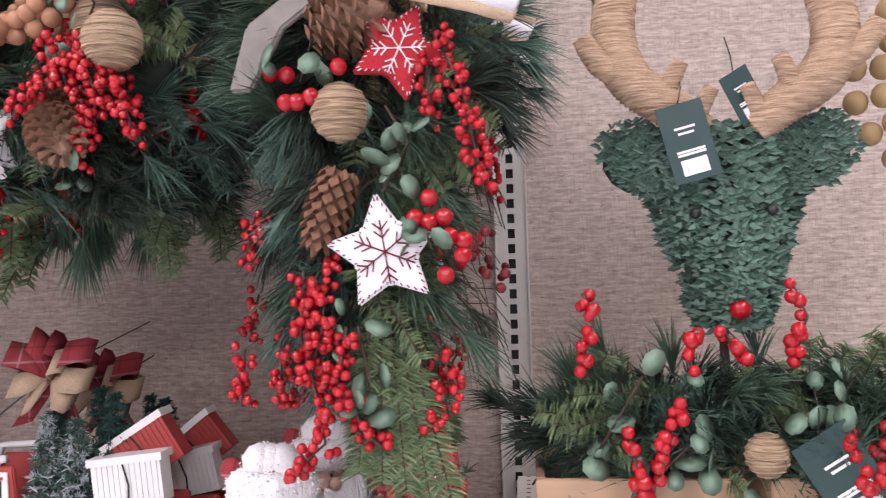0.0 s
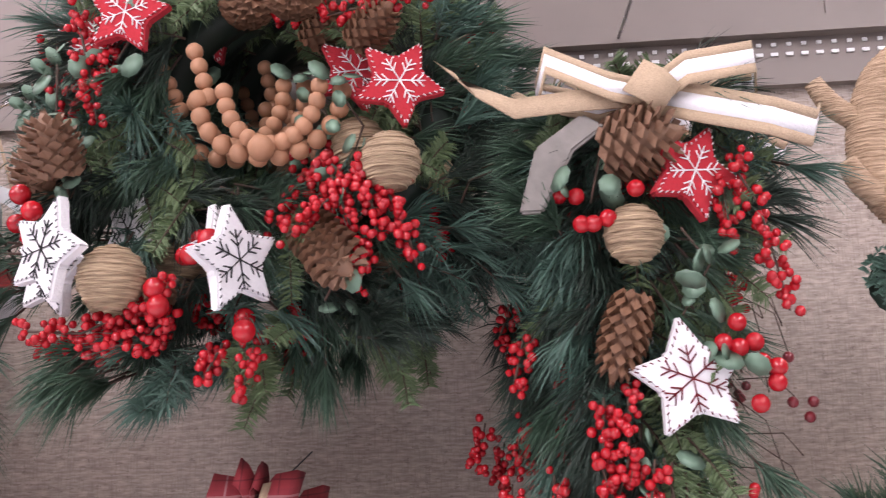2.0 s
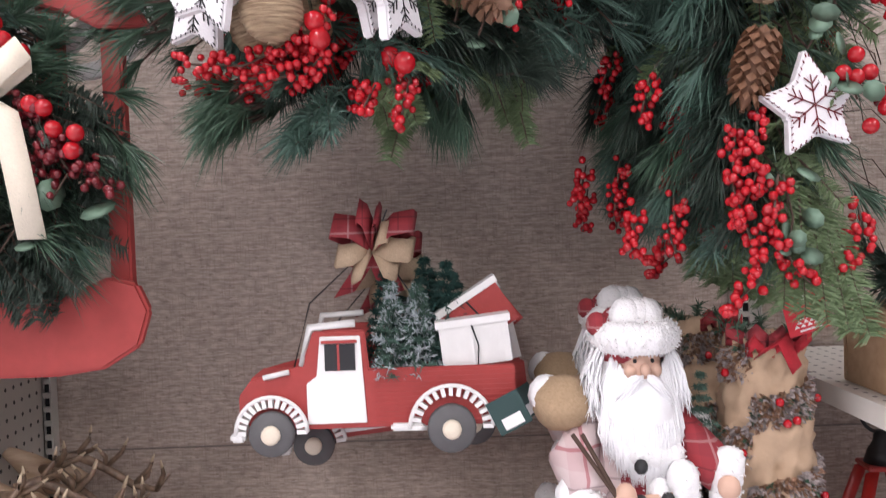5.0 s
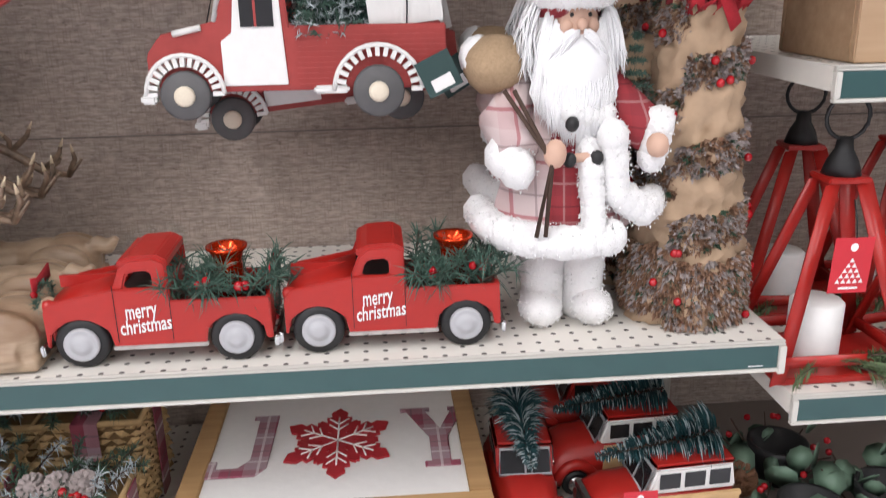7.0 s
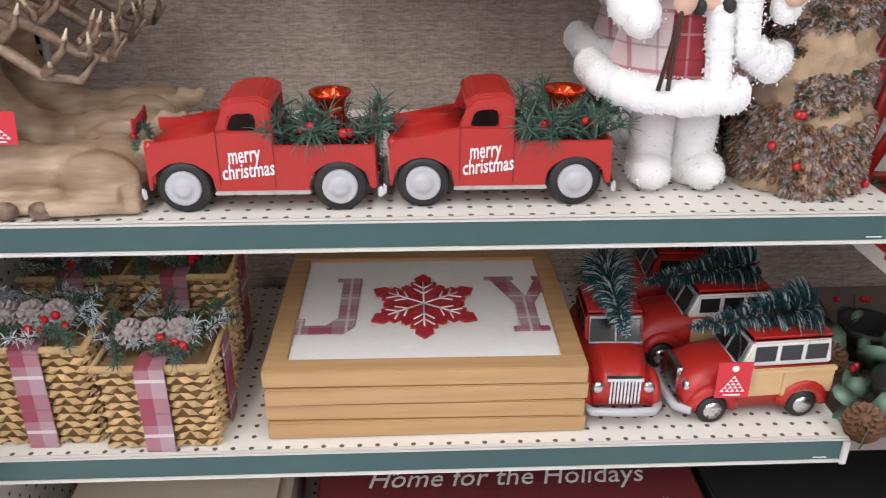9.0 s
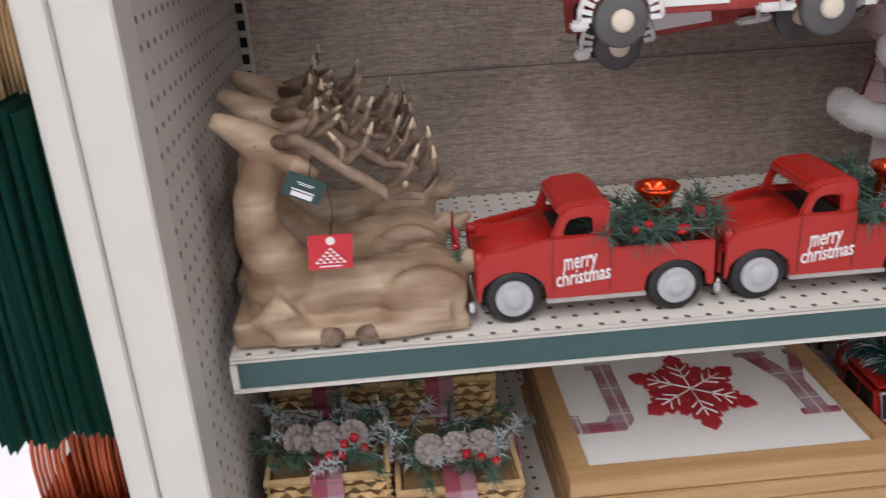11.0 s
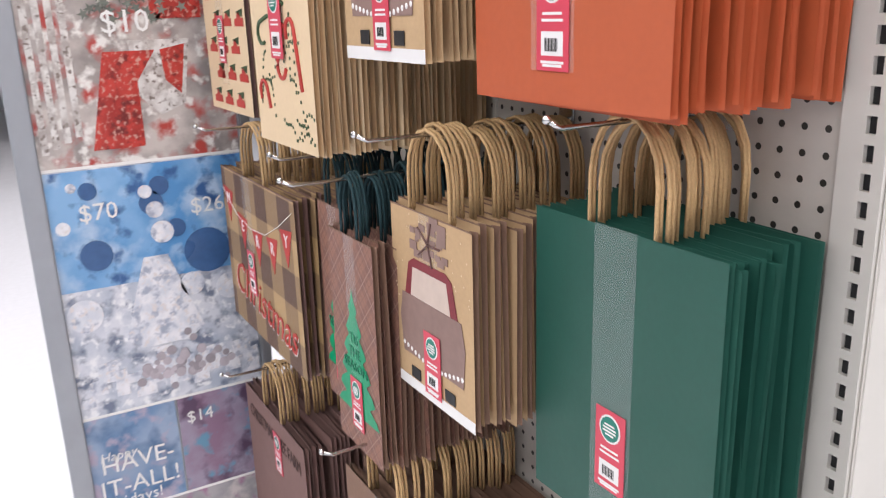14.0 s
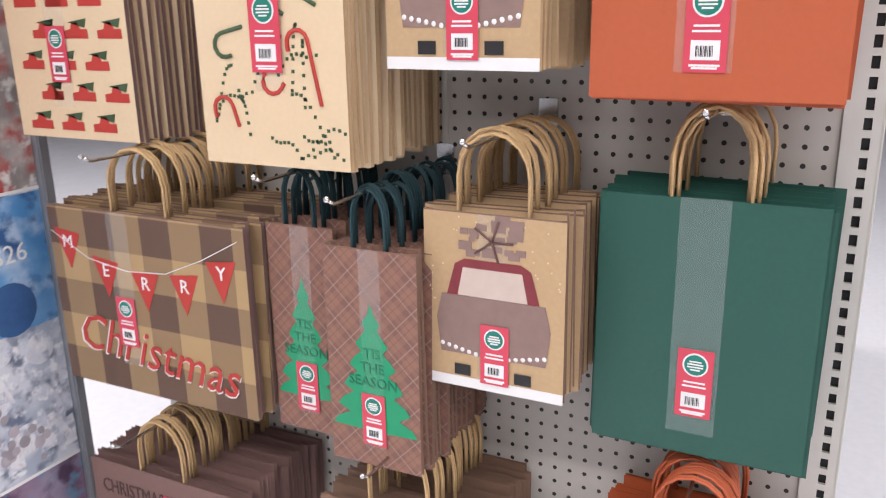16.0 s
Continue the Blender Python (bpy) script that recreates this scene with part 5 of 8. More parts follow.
def green_mass(th, spots, seed, count, name="pine_branch", mats=(PINE, PINE_BLUE, PINE_LIGHT, PINE_DARK)):
    """Branches from each spot: (x, y, z, dx, dy, dz, length)."""
    random.seed(seed)
    for i, (x, y, z, dx, dy, dz, ln) in enumerate(spots):
        mb = M()
        kind = i % 4
        for k in range(count):
            d = Vector((dx, dy, dz)).normalized() + Vector((random.gauss(0, .38), random.gauss(0, .3), random.gauss(0, .38)))
            p = Vector((x + random.gauss(0, .02), y + random.gauss(0, .014), z + random.gauss(0, .02)))
            if kind == 2:
                mb.sprig(p, d, ln * random.uniform(0.8, 1.15), 110, 0.02, 0.72, 0.0013, 0, 1, True)
            elif kind == 1 and k % 2:
                mb.sprig(p, d, ln * random.uniform(0.6, 0.9), 80, 0.03, 0.62, 0.0012, 0, 1)
            else:
                # long soft needles that fan out of the end of a twig
                d.normalize()
                tip = p + d * ln * random.uniform(0.3, 0.6)
                mb.tube([p, tip], 0.0016, 4, 1)
                for q in range(46):
                    o = Vector((random.gauss(0, 1), random.gauss(0, 1), random.gauss(0, 1))).normalized()
                    mb.needle(p.lerp(tip, random.uniform(0.55, 1.0)), (d + o * random.uniform(0.2, 0.62)).normalized() * random.uniform(0.045, 0.08), 0.00105, 0)
        part(name, mb, [mats[kind % len(mats)], TWIG], th, kind="stuff")


def euca(th, paths, r=0.0125, material=None, name="eucalyptus_stem"):
    for pts in paths:
        mb = M()
        pts = [Vector(p) for p in pts]
        mb.tube(pts, 0.0015, 4, 1)
        for a, b in zip(pts[:-1], pts[1:]):
            for k in range(max(2, int((b - a).length / (r * 0.8)))):
                p = a.lerp(b, random.random())
                mb.leaf(p + Vector((random.gauss(0, 1.3 * r), random.gauss(-0.006, 0.012), random.gauss(0, 1.3 * r))), (random.gauss(0, .8), -1, random.gauss(0.4, .7)), r * random.uniform(0.55, 1.1), 0)
        part(name, mb, [material or EUCA, TWIG], th, "grey-green eucalyptus leaves")


def berry_spray(th, pts, r=0.0054, spread=0.012, per=0.95, material=None):
    mb = M().berries(pts, r, spread, per * 2.5, 0, 7)
    mb.tube(pts, 0.0016, 4, 1)
    return part("berry_spray", mb, [material or BERRY, TWIG], th, "glossy red berries")


def pinecone(th, c, d, ln, r, material=None):
    return part("pinecone", M().cone(c, d, ln, r, 0, 10, 9), material or CONE_LIGHT, th, "brown pinecone")


# round wreath
WX, WY, WZ = -0.605, 0.96, 2.0
wreath = thing("christmas_wreath", (WX, WY + 0.05, WZ - 0.38), "large pine wreath with red berries, twine balls and felt stars", "wreath", "stacked wreaths")
# rear rings added in near-black green, to stand in for shade in the hole
rg = M()
for rr, yy in ((0.20, 0.03), (0.165, 0.06), (0.17, 0.10)):
    rg.tube([(WX + rr * math.cos(a), WY + yy, WZ + rr * math.sin(a)) for a in [2 * math.pi * k / 28 for k in range(28)]], 0.034, 8, 0, True)
part("ring", rg, PINE_DARK, wreath, "wreath ring, deepened and coloured dark for the shade in its hole")
spots = []
for k in range(34):
    a = 2 * math.pi * k / 34
    rr = 0.20 + 0.05 * math.sin(3.1 * k)
    out = 0.75
    spots.append((WX + rr * math.cos(a), WY - 0.005, WZ + rr * math.sin(a), out * math.cos(a) - 0.55 * math.sin(a), -0.22, out * math.sin(a) + 0.55 * math.cos(a), 0.085))
for k in range(14):
    a = 2 * math.pi * k / 14 + 0.2
    spots.append((WX + 0.17 * math.cos(a), WY - 0.02, WZ + 0.17 * math.sin(a), -math.cos(a) * 0.15 - math.sin(a), -0.4, -math.sin(a) * 0.15 + math.cos(a), 0.07))
for p in ((-0.80, 0.93, 1.68, -0.7, -0.4, -0.3, 0.09), (-0.72, 0.93, 1.66, -0.4, -0.5, -0.4, 0.08), (-0.62, 0.94, 1.68, 0.1, -0.5, -0.6, 0.06), (-0.48, 0.93, 1.72, 0.6, -0.4, -0.5, 0.08), (-0.88, 0.94, 1.80, -1, -0.2, -0.2, 0.1), (-0.42, 0.99, 1.77, 0.5, -0.1, -0.6, 0.07), (-0.47, 1.0, 1.72, 0.3, -0.1, -0.8, 0.07), (-0.38, 1.0, 1.82, 0.8, -0.1, -0.4, 0.07), (-0.54, 1.0, 1.70, 0.1, -0.1, -0.8, 0.06)):
    spots.append(p)
green_mass(wreath, spots, 3, 7)
euca(wreath, [[(-0.86, 0.9, 2.05), (-0.85, 0.89, 1.95), (-0.83, 0.89, 1.86)], [(-0.52, 0.88, 1.98), (-0.48, 0.88, 1.92), (-0.50, 0.87, 1.85)], [(-0.74, 0.9, 2.1), (-0.78, 0.89, 2.02)], [(-0.55, 0.9, 2.1), (-0.58, 0.89, 2.06)], [(-0.5, 0.87, 1.77), (-0.52, 0.86, 1.72)]])
for pts in ([(-0.44, 0.855, 1.875), (-0.50, 0.85, 1.84), (-0.56, 0.85, 1.79)], [(-0.48, 0.85, 1.87), (-0.46, 0.845, 1.80), (-0.49, 0.85, 1.73)], [(-0.46, 0.85, 1.86), (-0.43, 0.85, 1.79), (-0.42, 0.855, 1.755)], [(-0.52, 0.855, 1.88), (-0.49, 0.85, 1.80)], [(-0.86, 0.865, 1.70), (-0.79, 0.86, 1.695), (-0.71, 0.855, 1.725), (-0.68, 0.855, 1.75)], [(-0.79, 0.86, 1.68), (-0.72, 0.855, 1.68), (-0.69, 0.855, 1.71)], [(-0.64, 0.87, 1.67), (-0.66, 0.87, 1.635)], [(-0.60, 0.87, 1.675), (-0.615, 0.87, 1.62)], [(-0.84, 0.9, 2.1), (-0.815, 0.89, 2.02), (-0.80, 0.89, 1.95)], [(-0.80, 0.9, 2.08), (-0.79, 0.89, 2.0)], [(-0.53, 0.88, 2.055), (-0.47, 0.87, 2.06), (-0.38, 0.87, 2.08)]):
    berry_spray(wreath, pts)
part("berry_cluster", M().ball((-0.645, 0.85, 1.79), 0.013, 0, 12).ball((-0.665, 0.85, 1.775), 0.012, 0, 12).ball((-0.605, 0.85, 1.69), 0.013, 0, 12).ball((-0.70, 0.85, 1.72), 0.013, 0, 12).ball((-0.705, 0.85, 1.74), 0.012, 0, 12).ball((-0.87, 0.86, 1.855), 0.012, 0, 12).ball((-0.855, 0.86, 1.835), 0.012, 0, 12), BERRY, wreath, kind="stuff")
beads = []
for k in range(12):
    t = k / 11
    a = math.pi * (1.0 + t)
    beads.append((-0.59 + 0.085 * math.cos(a), 0.885, 1.965 + 0.075 * math.sin(a) * 1.0, 0.0115))
for k in range(13):
    t = k / 12
    a = math.pi * (1.03 + 0.94 * t)
    beads.append((-0.585 + 0.075 * math.cos(a) * 0.75, 0.875, 1.975 + 0.085 * math.sin(a) * 0.85, 0.0105))
for k in range(4):
    beads.append((-0.665 - 0.006 * k, 0.89, 1.97 + 0.019 * k, 0.0105))
for b in beads:
    part("wooden_bead", M().ball(b[:3], b[3], 0, 12), BEAD, wreath)
part("wooden_bead", M().ball((-0.594, 0.868, 1.896), 0.0155, 0, 14), BEAD, wreath)
twine_ball(wreath, (-0.446, 0.855, 1.868), 0.033)
twine_ball(wreath, (-0.752, 0.848, 1.752), 0.036)
felt_star(wreath, -0.812, 0.825, 1.782, 0.062, 0.35, FELT_WHITE, BLACK, -25, label="white felt star")
felt_star(wreath, -0.612, 0.838, 1.764, 0.062, -0.22, FELT_WHITE, BLACK, 58, label="white felt star")
felt_star(wreath, -0.437, 0.868, 1.963, 0.055, 0.5, FELT_RED, TAG_WHITE, 15, label="red felt star")
felt_star(wreath, -0.762, 0.88, 2.075, 0.055, 0.2, FELT_RED, TAG_WHITE, 0, label="red felt star")
pinecone(wreath, (-0.830, 0.868, 1.875), (-0.1, -0.35, 0.9), 0.075, 0.034)
pinecone(wreath, (-0.525, 0.862, 1.785), (0.55, -0.5, -0.6), 0.07, 0.032)
pinecone(wreath, (-0.49, 0.89, 2.02), (0.5, -0.3, 0.4), 0.07, 0.026, CONE)
pinecone(wreath, (-0.56, 0.88, 2.075), (0.2, -1, 0.2), 0.05, 0.034, CONE)
pinecone(wreath, (-0.70, 0.875, 1.735), (-0.3, -1, 0), 0.03, 0.016)
copy_thing(wreath, pose(WX - 0.01, WY + 0.11, WZ - 0.36, 0, -8, 0))
copy_thing(wreath, pose(WX + 0.01, WY + 0.20, WZ - 0.345, 0, 4, 0))
copy_thing(wreath, pose(WX - 0.005, WY + 0.30, WZ - 0.33, 0, -3, 0))
hk = thing("display_hook", (WX, YB, 2.2), "long steel display hook", "hook", "display hooks")
part("prong", M().tube([(WX, YB - 0.02, 2.195), (WX, 0.87, 2.195), (WX, 0.85, 2.215)], 0.0035, 6), SILVER, hk)

# long swag with burlap bow
GX = -0.165
swag = thing("pine_swag", (GX, 0.93, 1.41), "long teardrop pine swag with berries, cones and a felt star", "swag", "stacked swags")
spots = []
for k in range(30):
    t = k / 29
    s = (-1) ** k
    spots.append((GX + s * 0.04 * (1.15 - t) - 0.01, 0.915, 1.93 - 0.40 * t, s * (0.55 - 0.3 * t), -0.12, -0.65, 0.08))
for x, z, dx in ((-0.22, 1.93, -0.8), (-0.12, 1.94, 0.9), (-0.25, 1.88, -1), (-0.08, 1.87, 1), (-0.17, 1.95, 0.1), (-0.10, 1.80, 0.8), (-0.26, 1.80, -0.8)):
    spots.append((x, 0.91, z, 0.8 * dx, -0.15, 0.05, 0.07))
for k in range(5):
    t = k / 4
    spots.append((-0.255 + 0.03 * math.sin(2.1 * k), 0.97, 1.80 - 0.24 * t, -0.3 + 0.25 * t, -0.05, -0.8, 0.06))
green_mass(swag, spots, 5, 7)
fm = M()
for k in range(5):
    fm.sprig((-0.150 + 0.012 * k - 0.02, 0.862, 1.545 - 0.01 * k), (0.1 * (k - 1), -0.1, -1), 0.13, 330, 0.024, 0.72, 0.0012, 0, 1, True)
part("fir_frond", fm, [PINE_LIGHT, TWIG], swag, "olive green fir frond", kind="stuff")
tw = M()
random.seed(8)
for k in range(60):
    p = Vector((GX + random.uniform(-0.02, 0.09), 0.90 + random.uniform(0, 0.04), random.uniform(1.5, 1.85)))
    q = p + Vector((random.uniform(0.02, 0.06), random.uniform(-0.02, 0.02), random.uniform(-0.09, 0.0)))
    tw.tube([p, p.lerp(q, 0.5) + Vector((0.01, 0, 0.012)), q], 0.0008, 3)
part("vine_twigs", tw, TWIG, swag, "curly brown twigs", kind="stuff")
euca(swag, [[(-0.145, 0.85, 1.78), (-0.12, 0.845, 1.74), (-0.15, 0.85, 1.69)], [(-0.11, 0.84, 1.67), (-0.10, 0.84, 1.63)], [(-0.18, 0.85, 1.55), (-0.17, 0.85, 1.50), (-0.18, 0.85, 1.44)], [(-0.22, 0.86, 1.87), (-0.235, 0.85, 1.81)]])
for pts in ([(-0.21, 0.845, 1.62), (-0.215, 0.84, 1.55), (-0.235, 0.845, 1.49)], [(-0.235, 0.845, 1.61), (-0.24, 0.845, 1.54), (-0.22, 0.84, 1.47), (-0.215, 0.84, 1.43), (-0.255, 0.84, 1.395)], [(-0.19, 0.84, 1.55), (-0.20, 0.835, 1.49), (-0.17, 0.84, 1.44), (-0.155, 0.84, 1.425)], [(-0.09, 0.85, 1.85), (-0.065, 0.85, 1.80), (-0.05, 0.85, 1.72), (-0.045, 0.85, 1.69)], [(-0.10, 0.85, 1.83), (-0.095, 0.85, 1.765)], [(-0.09, 0.86, 1.51), (-0.085, 0.86, 1.48), (-0.11, 0.86, 1.43)], [(-0.31, 0.92, 1.68), (-0.325, 0.92, 1.62)], [(-0.33, 0.93, 1.52), (-0.335, 0.93, 1.455)], [(-0.285, 0.92, 1.53), (-0.285, 0.92, 1.46)]):
    berry_spray(swag, pts, 0.0056)
big = [(-0.115, 0.84, 1.66), (-0.10, 0.84, 1.655), (-0.085, 0.84, 1.66), (-0.08, 0.84, 1.64), (-0.065, 0.84, 1.635), (-0.067, 0.84, 1.62), (-0.085, 0.84, 1.60), (-0.10, 0.84, 1.68), (-0.25, 0.85, 1.818), (-0.268, 0.85, 1.82), (-0.19, 0.835, 1.82), (-0.235, 0.835, 1.785), (-0.22, 0.835, 1.79), (-0.247, 0.835, 1.785)]
for b in big:
    part("large_berry", M().ball(b, 0.0095, 0, 12), BERRY, swag)
db = M()
for b in ((-0.06, 0.87, 1.63), (-0.045, 0.87, 1.60), (-0.03, 0.87, 1.585), (-0.025, 0.87, 1.60), (-0.045, 0.87, 1.645), (-0.28, 0.86, 1.825)):
    db.ball(b, 0.006, 0, 8)
part("burgundy_cluster", db, DARK_BERRY, swag, kind="stuff")
twine_ball(swag, (-0.193, 0.850, 1.775), 0.031)
felt_star(swag, -0.148, 0.848, 1.626, 0.064, -0.15, FELT_WHITE, DARK_BERRY, 5, label="white felt star with stitched snowflake")
felt_star(swag, -0.130, 0.85, 1.838, 0.056, 0.45, FELT_RED, TAG_WHITE, 20, label="red felt star")
pinecone(swag, (-0.215, 0.862, 1.868), (0.9, -0.38, 0.12), 0.085, 0.040)
pinecone(swag, (-0.195, 0.86, 1.712), (-0.35, -0.15, -1), 0.095, 0.026, CONE)
part("bark_slice", M().slab([(-0.31, 1.80), (-0.285, 1.80), (-0.25, 1.865), (-0.215, 1.89), (-0.24, 1.905), (-0.29, 1.87)][::-1], 0.838, 0.850), BARK, swag, "grey bark slice", bevel=0.003)
bw = M()
c = Vector((-0.165, 0.85, 1.925))
bw.band([c, (-0.13, 0.83, 1.945), (-0.06, 0.835, 1.955), (-0.055, 0.86, 1.93), (-0.11, 0.865, 1.922), c], [(0, 0.004, 0.019)] * 6, 0.0014, 0, 1)
bw.band([c, (-0.21, 0.83, 1.93), (-0.275, 0.835, 1.965), (-0.285, 0.86, 1.935), (-0.22, 0.865, 1.918), c], [(0, 0.004, 0.017)] * 6, 0.0014, 0, 1)
bw.band([c, (-0.11, 0.835, 1.905), (-0.05, 0.83, 1.888), (-0.005, 0.84, 1.875), (-0.0, 0.845, 1.885)], (0.006, 0.002, 0.020), 0.0014, 0, 1)
bw.band([c, (-0.24, 0.835, 1.918), (-0.31, 0.85, 1.918), (-0.36, 0.85, 1.945), (-0.385, 0.86, 1.975)], [(0.0, 0.002, 0.013), (0, 0.002, 0.012), (0, 0.004, 0.012), (-0.01, 0.004, 0.012), (-0.012, 0.004, 0.01)], 0.0014, 0)
bw.band([(-0.185, 0.828, 1.94), (-0.165, 0.822, 1.925), (-0.15, 0.828, 1.91)], (0.012, 0, 0.016), 0.0014, 0)
part("ribbon_bow", bw, [JUTE, FELT_WHITE], swag, "burlap ribbon bow with a white stripe")
copy_thing(swag, pose(GX - 0.05, 0.93 + 0.15, 1.45, 0, 8, 0))
copy_thing(swag, pose(GX - 0.02, 0.93 + 0.26, 1.43, 0, 4, 0))
hk2 = thing("display_hook", (GX, YB, 2.2), "long steel display hook with a jute loop", "hook", "display hooks")
part("prong", M().tube([(-0.118, YB - 0.02, 2.225), (-0.118, 0.99, 2.20), (-0.118, 0.985, 2.215)], 0.003, 6), SILVER, hk2)
part("jute_loop", M().tube([(-0.118 + 0.018 * math.cos(a), 0.995, 2.185 + 0.02 * math.sin(a)) for a in [2 * math.pi * k / 16 for k in range(16)]], 0.003, 5, 0, True), JUTE, hk2)

# red sled with bow and greens
sled = thing("wooden_sled", (-1.12, 0.98, 1.38), "dull red wooden sled dressed with pine, berries and a cream bow", "sled")
bar = [(-1.27, 1.855), (-1.13, 1.845), (-1.00, 1.81), (-0.935, 1.785), (-0.925, 1.765), (-0.99, 1.765), (-1.03, 1.785), (-1.08, 1.80), (-1.12, 1.775), (-1.18, 1.765), (-1.27, 1.80)]
part("crossbar", M().slab(bar[::-1], 0.945, 0.962), RED_WOOD, sled, bevel=0.003)
for x0, x1, z0, z1 in ((-1.262, -1.235, 1.38, 1.84), (-0.995, -0.968, 1.44, 1.78)):
    part("runner", M().box(x0, x1, 0.965, 0.985, z0, z1), RED_WOOD, sled, bevel=0.003)
for x0, x1, zt in ((-1.215, -1.17, 1.94), (-1.14, -1.105, 1.93), (-1.075, -1.04, 1.90)):
    part("slat", M().box(x0, x1, 0.963, 0.973, 1.38, zt, 0), RED_WOOD, sled, bevel=0.002)
part("lower_crossbar", M().slab([(-1.27, 1.43), (-1.05, 1.43), (-0.99, 1.455), (-0.955, 1.445), (-0.94, 1.41), (-0.955, 1.365), (-1.0, 1.338), (-1.06, 1.33), (-1.27, 1.33)], 0.945, 0.962), RED_WOOD, sled, bevel=0.004)
spots = [(-1.11 + 0.05 * math.sin(2.3 * k), 0.93, 1.75 - 0.011 * k, (-1) ** k * (0.9 - 0.012 * k), -0.25, -0.45 if k > 4 else 0.5, 0.11) for k in range(24)]
spots += [(-1.0 - 0.02 * k, 0.94, 1.66 - 0.028 * k, 0.6, -0.2, -0.6, 0.08) for k in range(7)]
green_mass(sled, spots, 11, 6, mats=(PINE, PINE_DARK, PINE_DARK, PINE_BLUE))
for pts, mt, r in (([(-1.05, 0.87, 1.66), (-1.02, 0.87, 1.62), (-1.0, 0.87, 1.585)], DARK_BERRY, 0.0055), ([(-1.03, 0.87, 1.62), (-1.025, 0.87, 1.56)], DARK_BERRY, 0.0055), ([(-0.99, 0.87, 1.60), (-0.955, 0.87, 1.565)], DARK_BERRY, 0.0055), ([(-1.15, 0.87, 1.57), (-1.14, 0.87, 1.45)], DARK_BERRY, 0.0055), ([(-1.19, 0.87, 1.57), (-1.17, 0.87, 1.5)], DARK_BERRY, 0.0055), ([(-1.24, 0.89, 1.70), (-1.2, 0.88, 1.69)], BERRY, 0.007)):
    berry_spray(sled, pts, r, 0.016, 1.7, mt)
for b in ((-1.065, 0.865, 1.735), (-1.045, 0.865, 1.72), (-1.075, 0.865, 1.755), (-1.02, 0.86, 1.655), (-1.01, 0.86, 1.63), (-0.985, 0.86, 1.625), (-0.99, 0.86, 1.605), (-1.035, 0.86, 1.66), (-1.09, 0.865, 1.725)):
    part("large_berry", M().ball(b, 0.0105, 0, 12), BERRY, sled)
euca(sled, [[(-1.14, 0.87, 1.60), (-1.16, 0.87, 1.55)], [(-1.06, 0.865, 1.52), (-1.09, 0.865, 1.48)], [(-1.2, 0.87, 1.52), (-1.22, 0.87, 1.45)], [(-1.0, 0.87, 1.58), (-1.02, 0.87, 1.55)]], 0.018)
bw = M()
c = Vector((-1.098, 0.862, 1.672))
bw.band([c, (-1.14, 0.845, 1.668), (-1.185, 0.85, 1.66), (-1.188, 0.868, 1.675), (-1.14, 0.872, 1.68), c], (0.002, 0.003, 0.017), 0.0013)
bw.band([c, (-1.065, 0.845, 1.695), (-1.035, 0.85, 1.722), (-1.045, 0.87, 1.71), (-1.08, 0.872, 1.685), c], (-0.010, 0.003, 0.013), 0.0013)
bw.band([c, (-1.10, 0.85, 1.63), (-1.085, 0.848, 1.58), (-1.09, 0.85, 1.52)], (0.016, 0.003, 0.0), 0.0013)
bw.band([c, (-1.06, 0.85, 1.65), (-1.048, 0.848, 1.59), (-1.035, 0.85, 1.505)], (0.015, 0.003, 0.0), 0.0013)
bw.ball((-1.098, 0.85, 1.672), 0.015, 0, 10, (0.8, 0.6, 1.1))
part("ribbon_bow", bw, CREAM_RIBBON, sled, "cream wired ribbon bow")
pinecone(sled, (-1.16, 0.9, 1.56), (0, -1, 0), 0.04, 0.03, CONE)
part("hanging_rope", M().tube([(-1.25, 0.96, 1.86), (-1.16, 1.05, 2.07), (-1.05, 0.96, 1.86)], 0.0035, 5).tube([(-1.22, 1.1, 1.86), (-1.12, 1.15, 2.10), (-1.0, 1.1, 1.82)], 0.003, 5), JUTE, sled, "jute hanging rope")
for cx, cz, r, y in ((-1.118, 1.855, 0.132, 1.0), (-1.07, 1.83, 0.105, 1.08)):
    hp = thing("metal_hoop", (cx, y, cz - r), "whitewashed metal hoop hanging behind the sled", "hoop", "white hoops")
    vs, fs = [], []
    n = 40
    for k in range(n):
        a = 2 * math.pi * k / n
        for rr, yy in ((r, -0.006), (r - 0.022, -0.006), (r - 0.022, 0.006), (r, 0.006)):
            vs.append((cx + rr * math.cos(a), y + yy, cz + rr * math.sin(a)))
    for k in range(n):
        fs += [(4 * k + j, 4 * k + (j + 1) % 4, 4 * ((k + 1) % n) + (j + 1) % 4, 4 * ((k + 1) % n) + j) for j in range(4)]
    part("hoop", M().add(vs, fs), GALV, hp)
    part("cord", M().tube([(cx, y, cz + r), (cx, YB - 0.03, 2.2)], 0.0018, 4), JUTE, hp)
bs = thing("berry_pick", (-0.94, 0.93, 1.80), "snowy twig pick with red berries", "berry pick")
part("twig", M().tube([(-0.93, 0.99, 1.77), (-0.955, 0.93, 1.85), (-0.985, 0.91, 1.905)], 0.002, 5).tube([(-0.955, 0.93, 1.85), (-0.93, 0.91, 1.88)], 0.0015, 4), TWIG, bs)
for b in ((-0.995, 0.905, 1.91), (-0.98, 0.905, 1.915), (-0.988, 0.90, 1.90), (-0.965, 0.905, 1.912), (-0.95, 0.91, 1.83), (-0.945, 0.91, 1.815)):
    part("berry", M().ball(b, 0.008, 0, 10), BERRY, bs)

# ---- the next bay ----
hd = thing("deer_head_topiary", (0.235, 1.02, R1), "green leaf deer head with jute-wrapped antlers and red nose", "topiary")
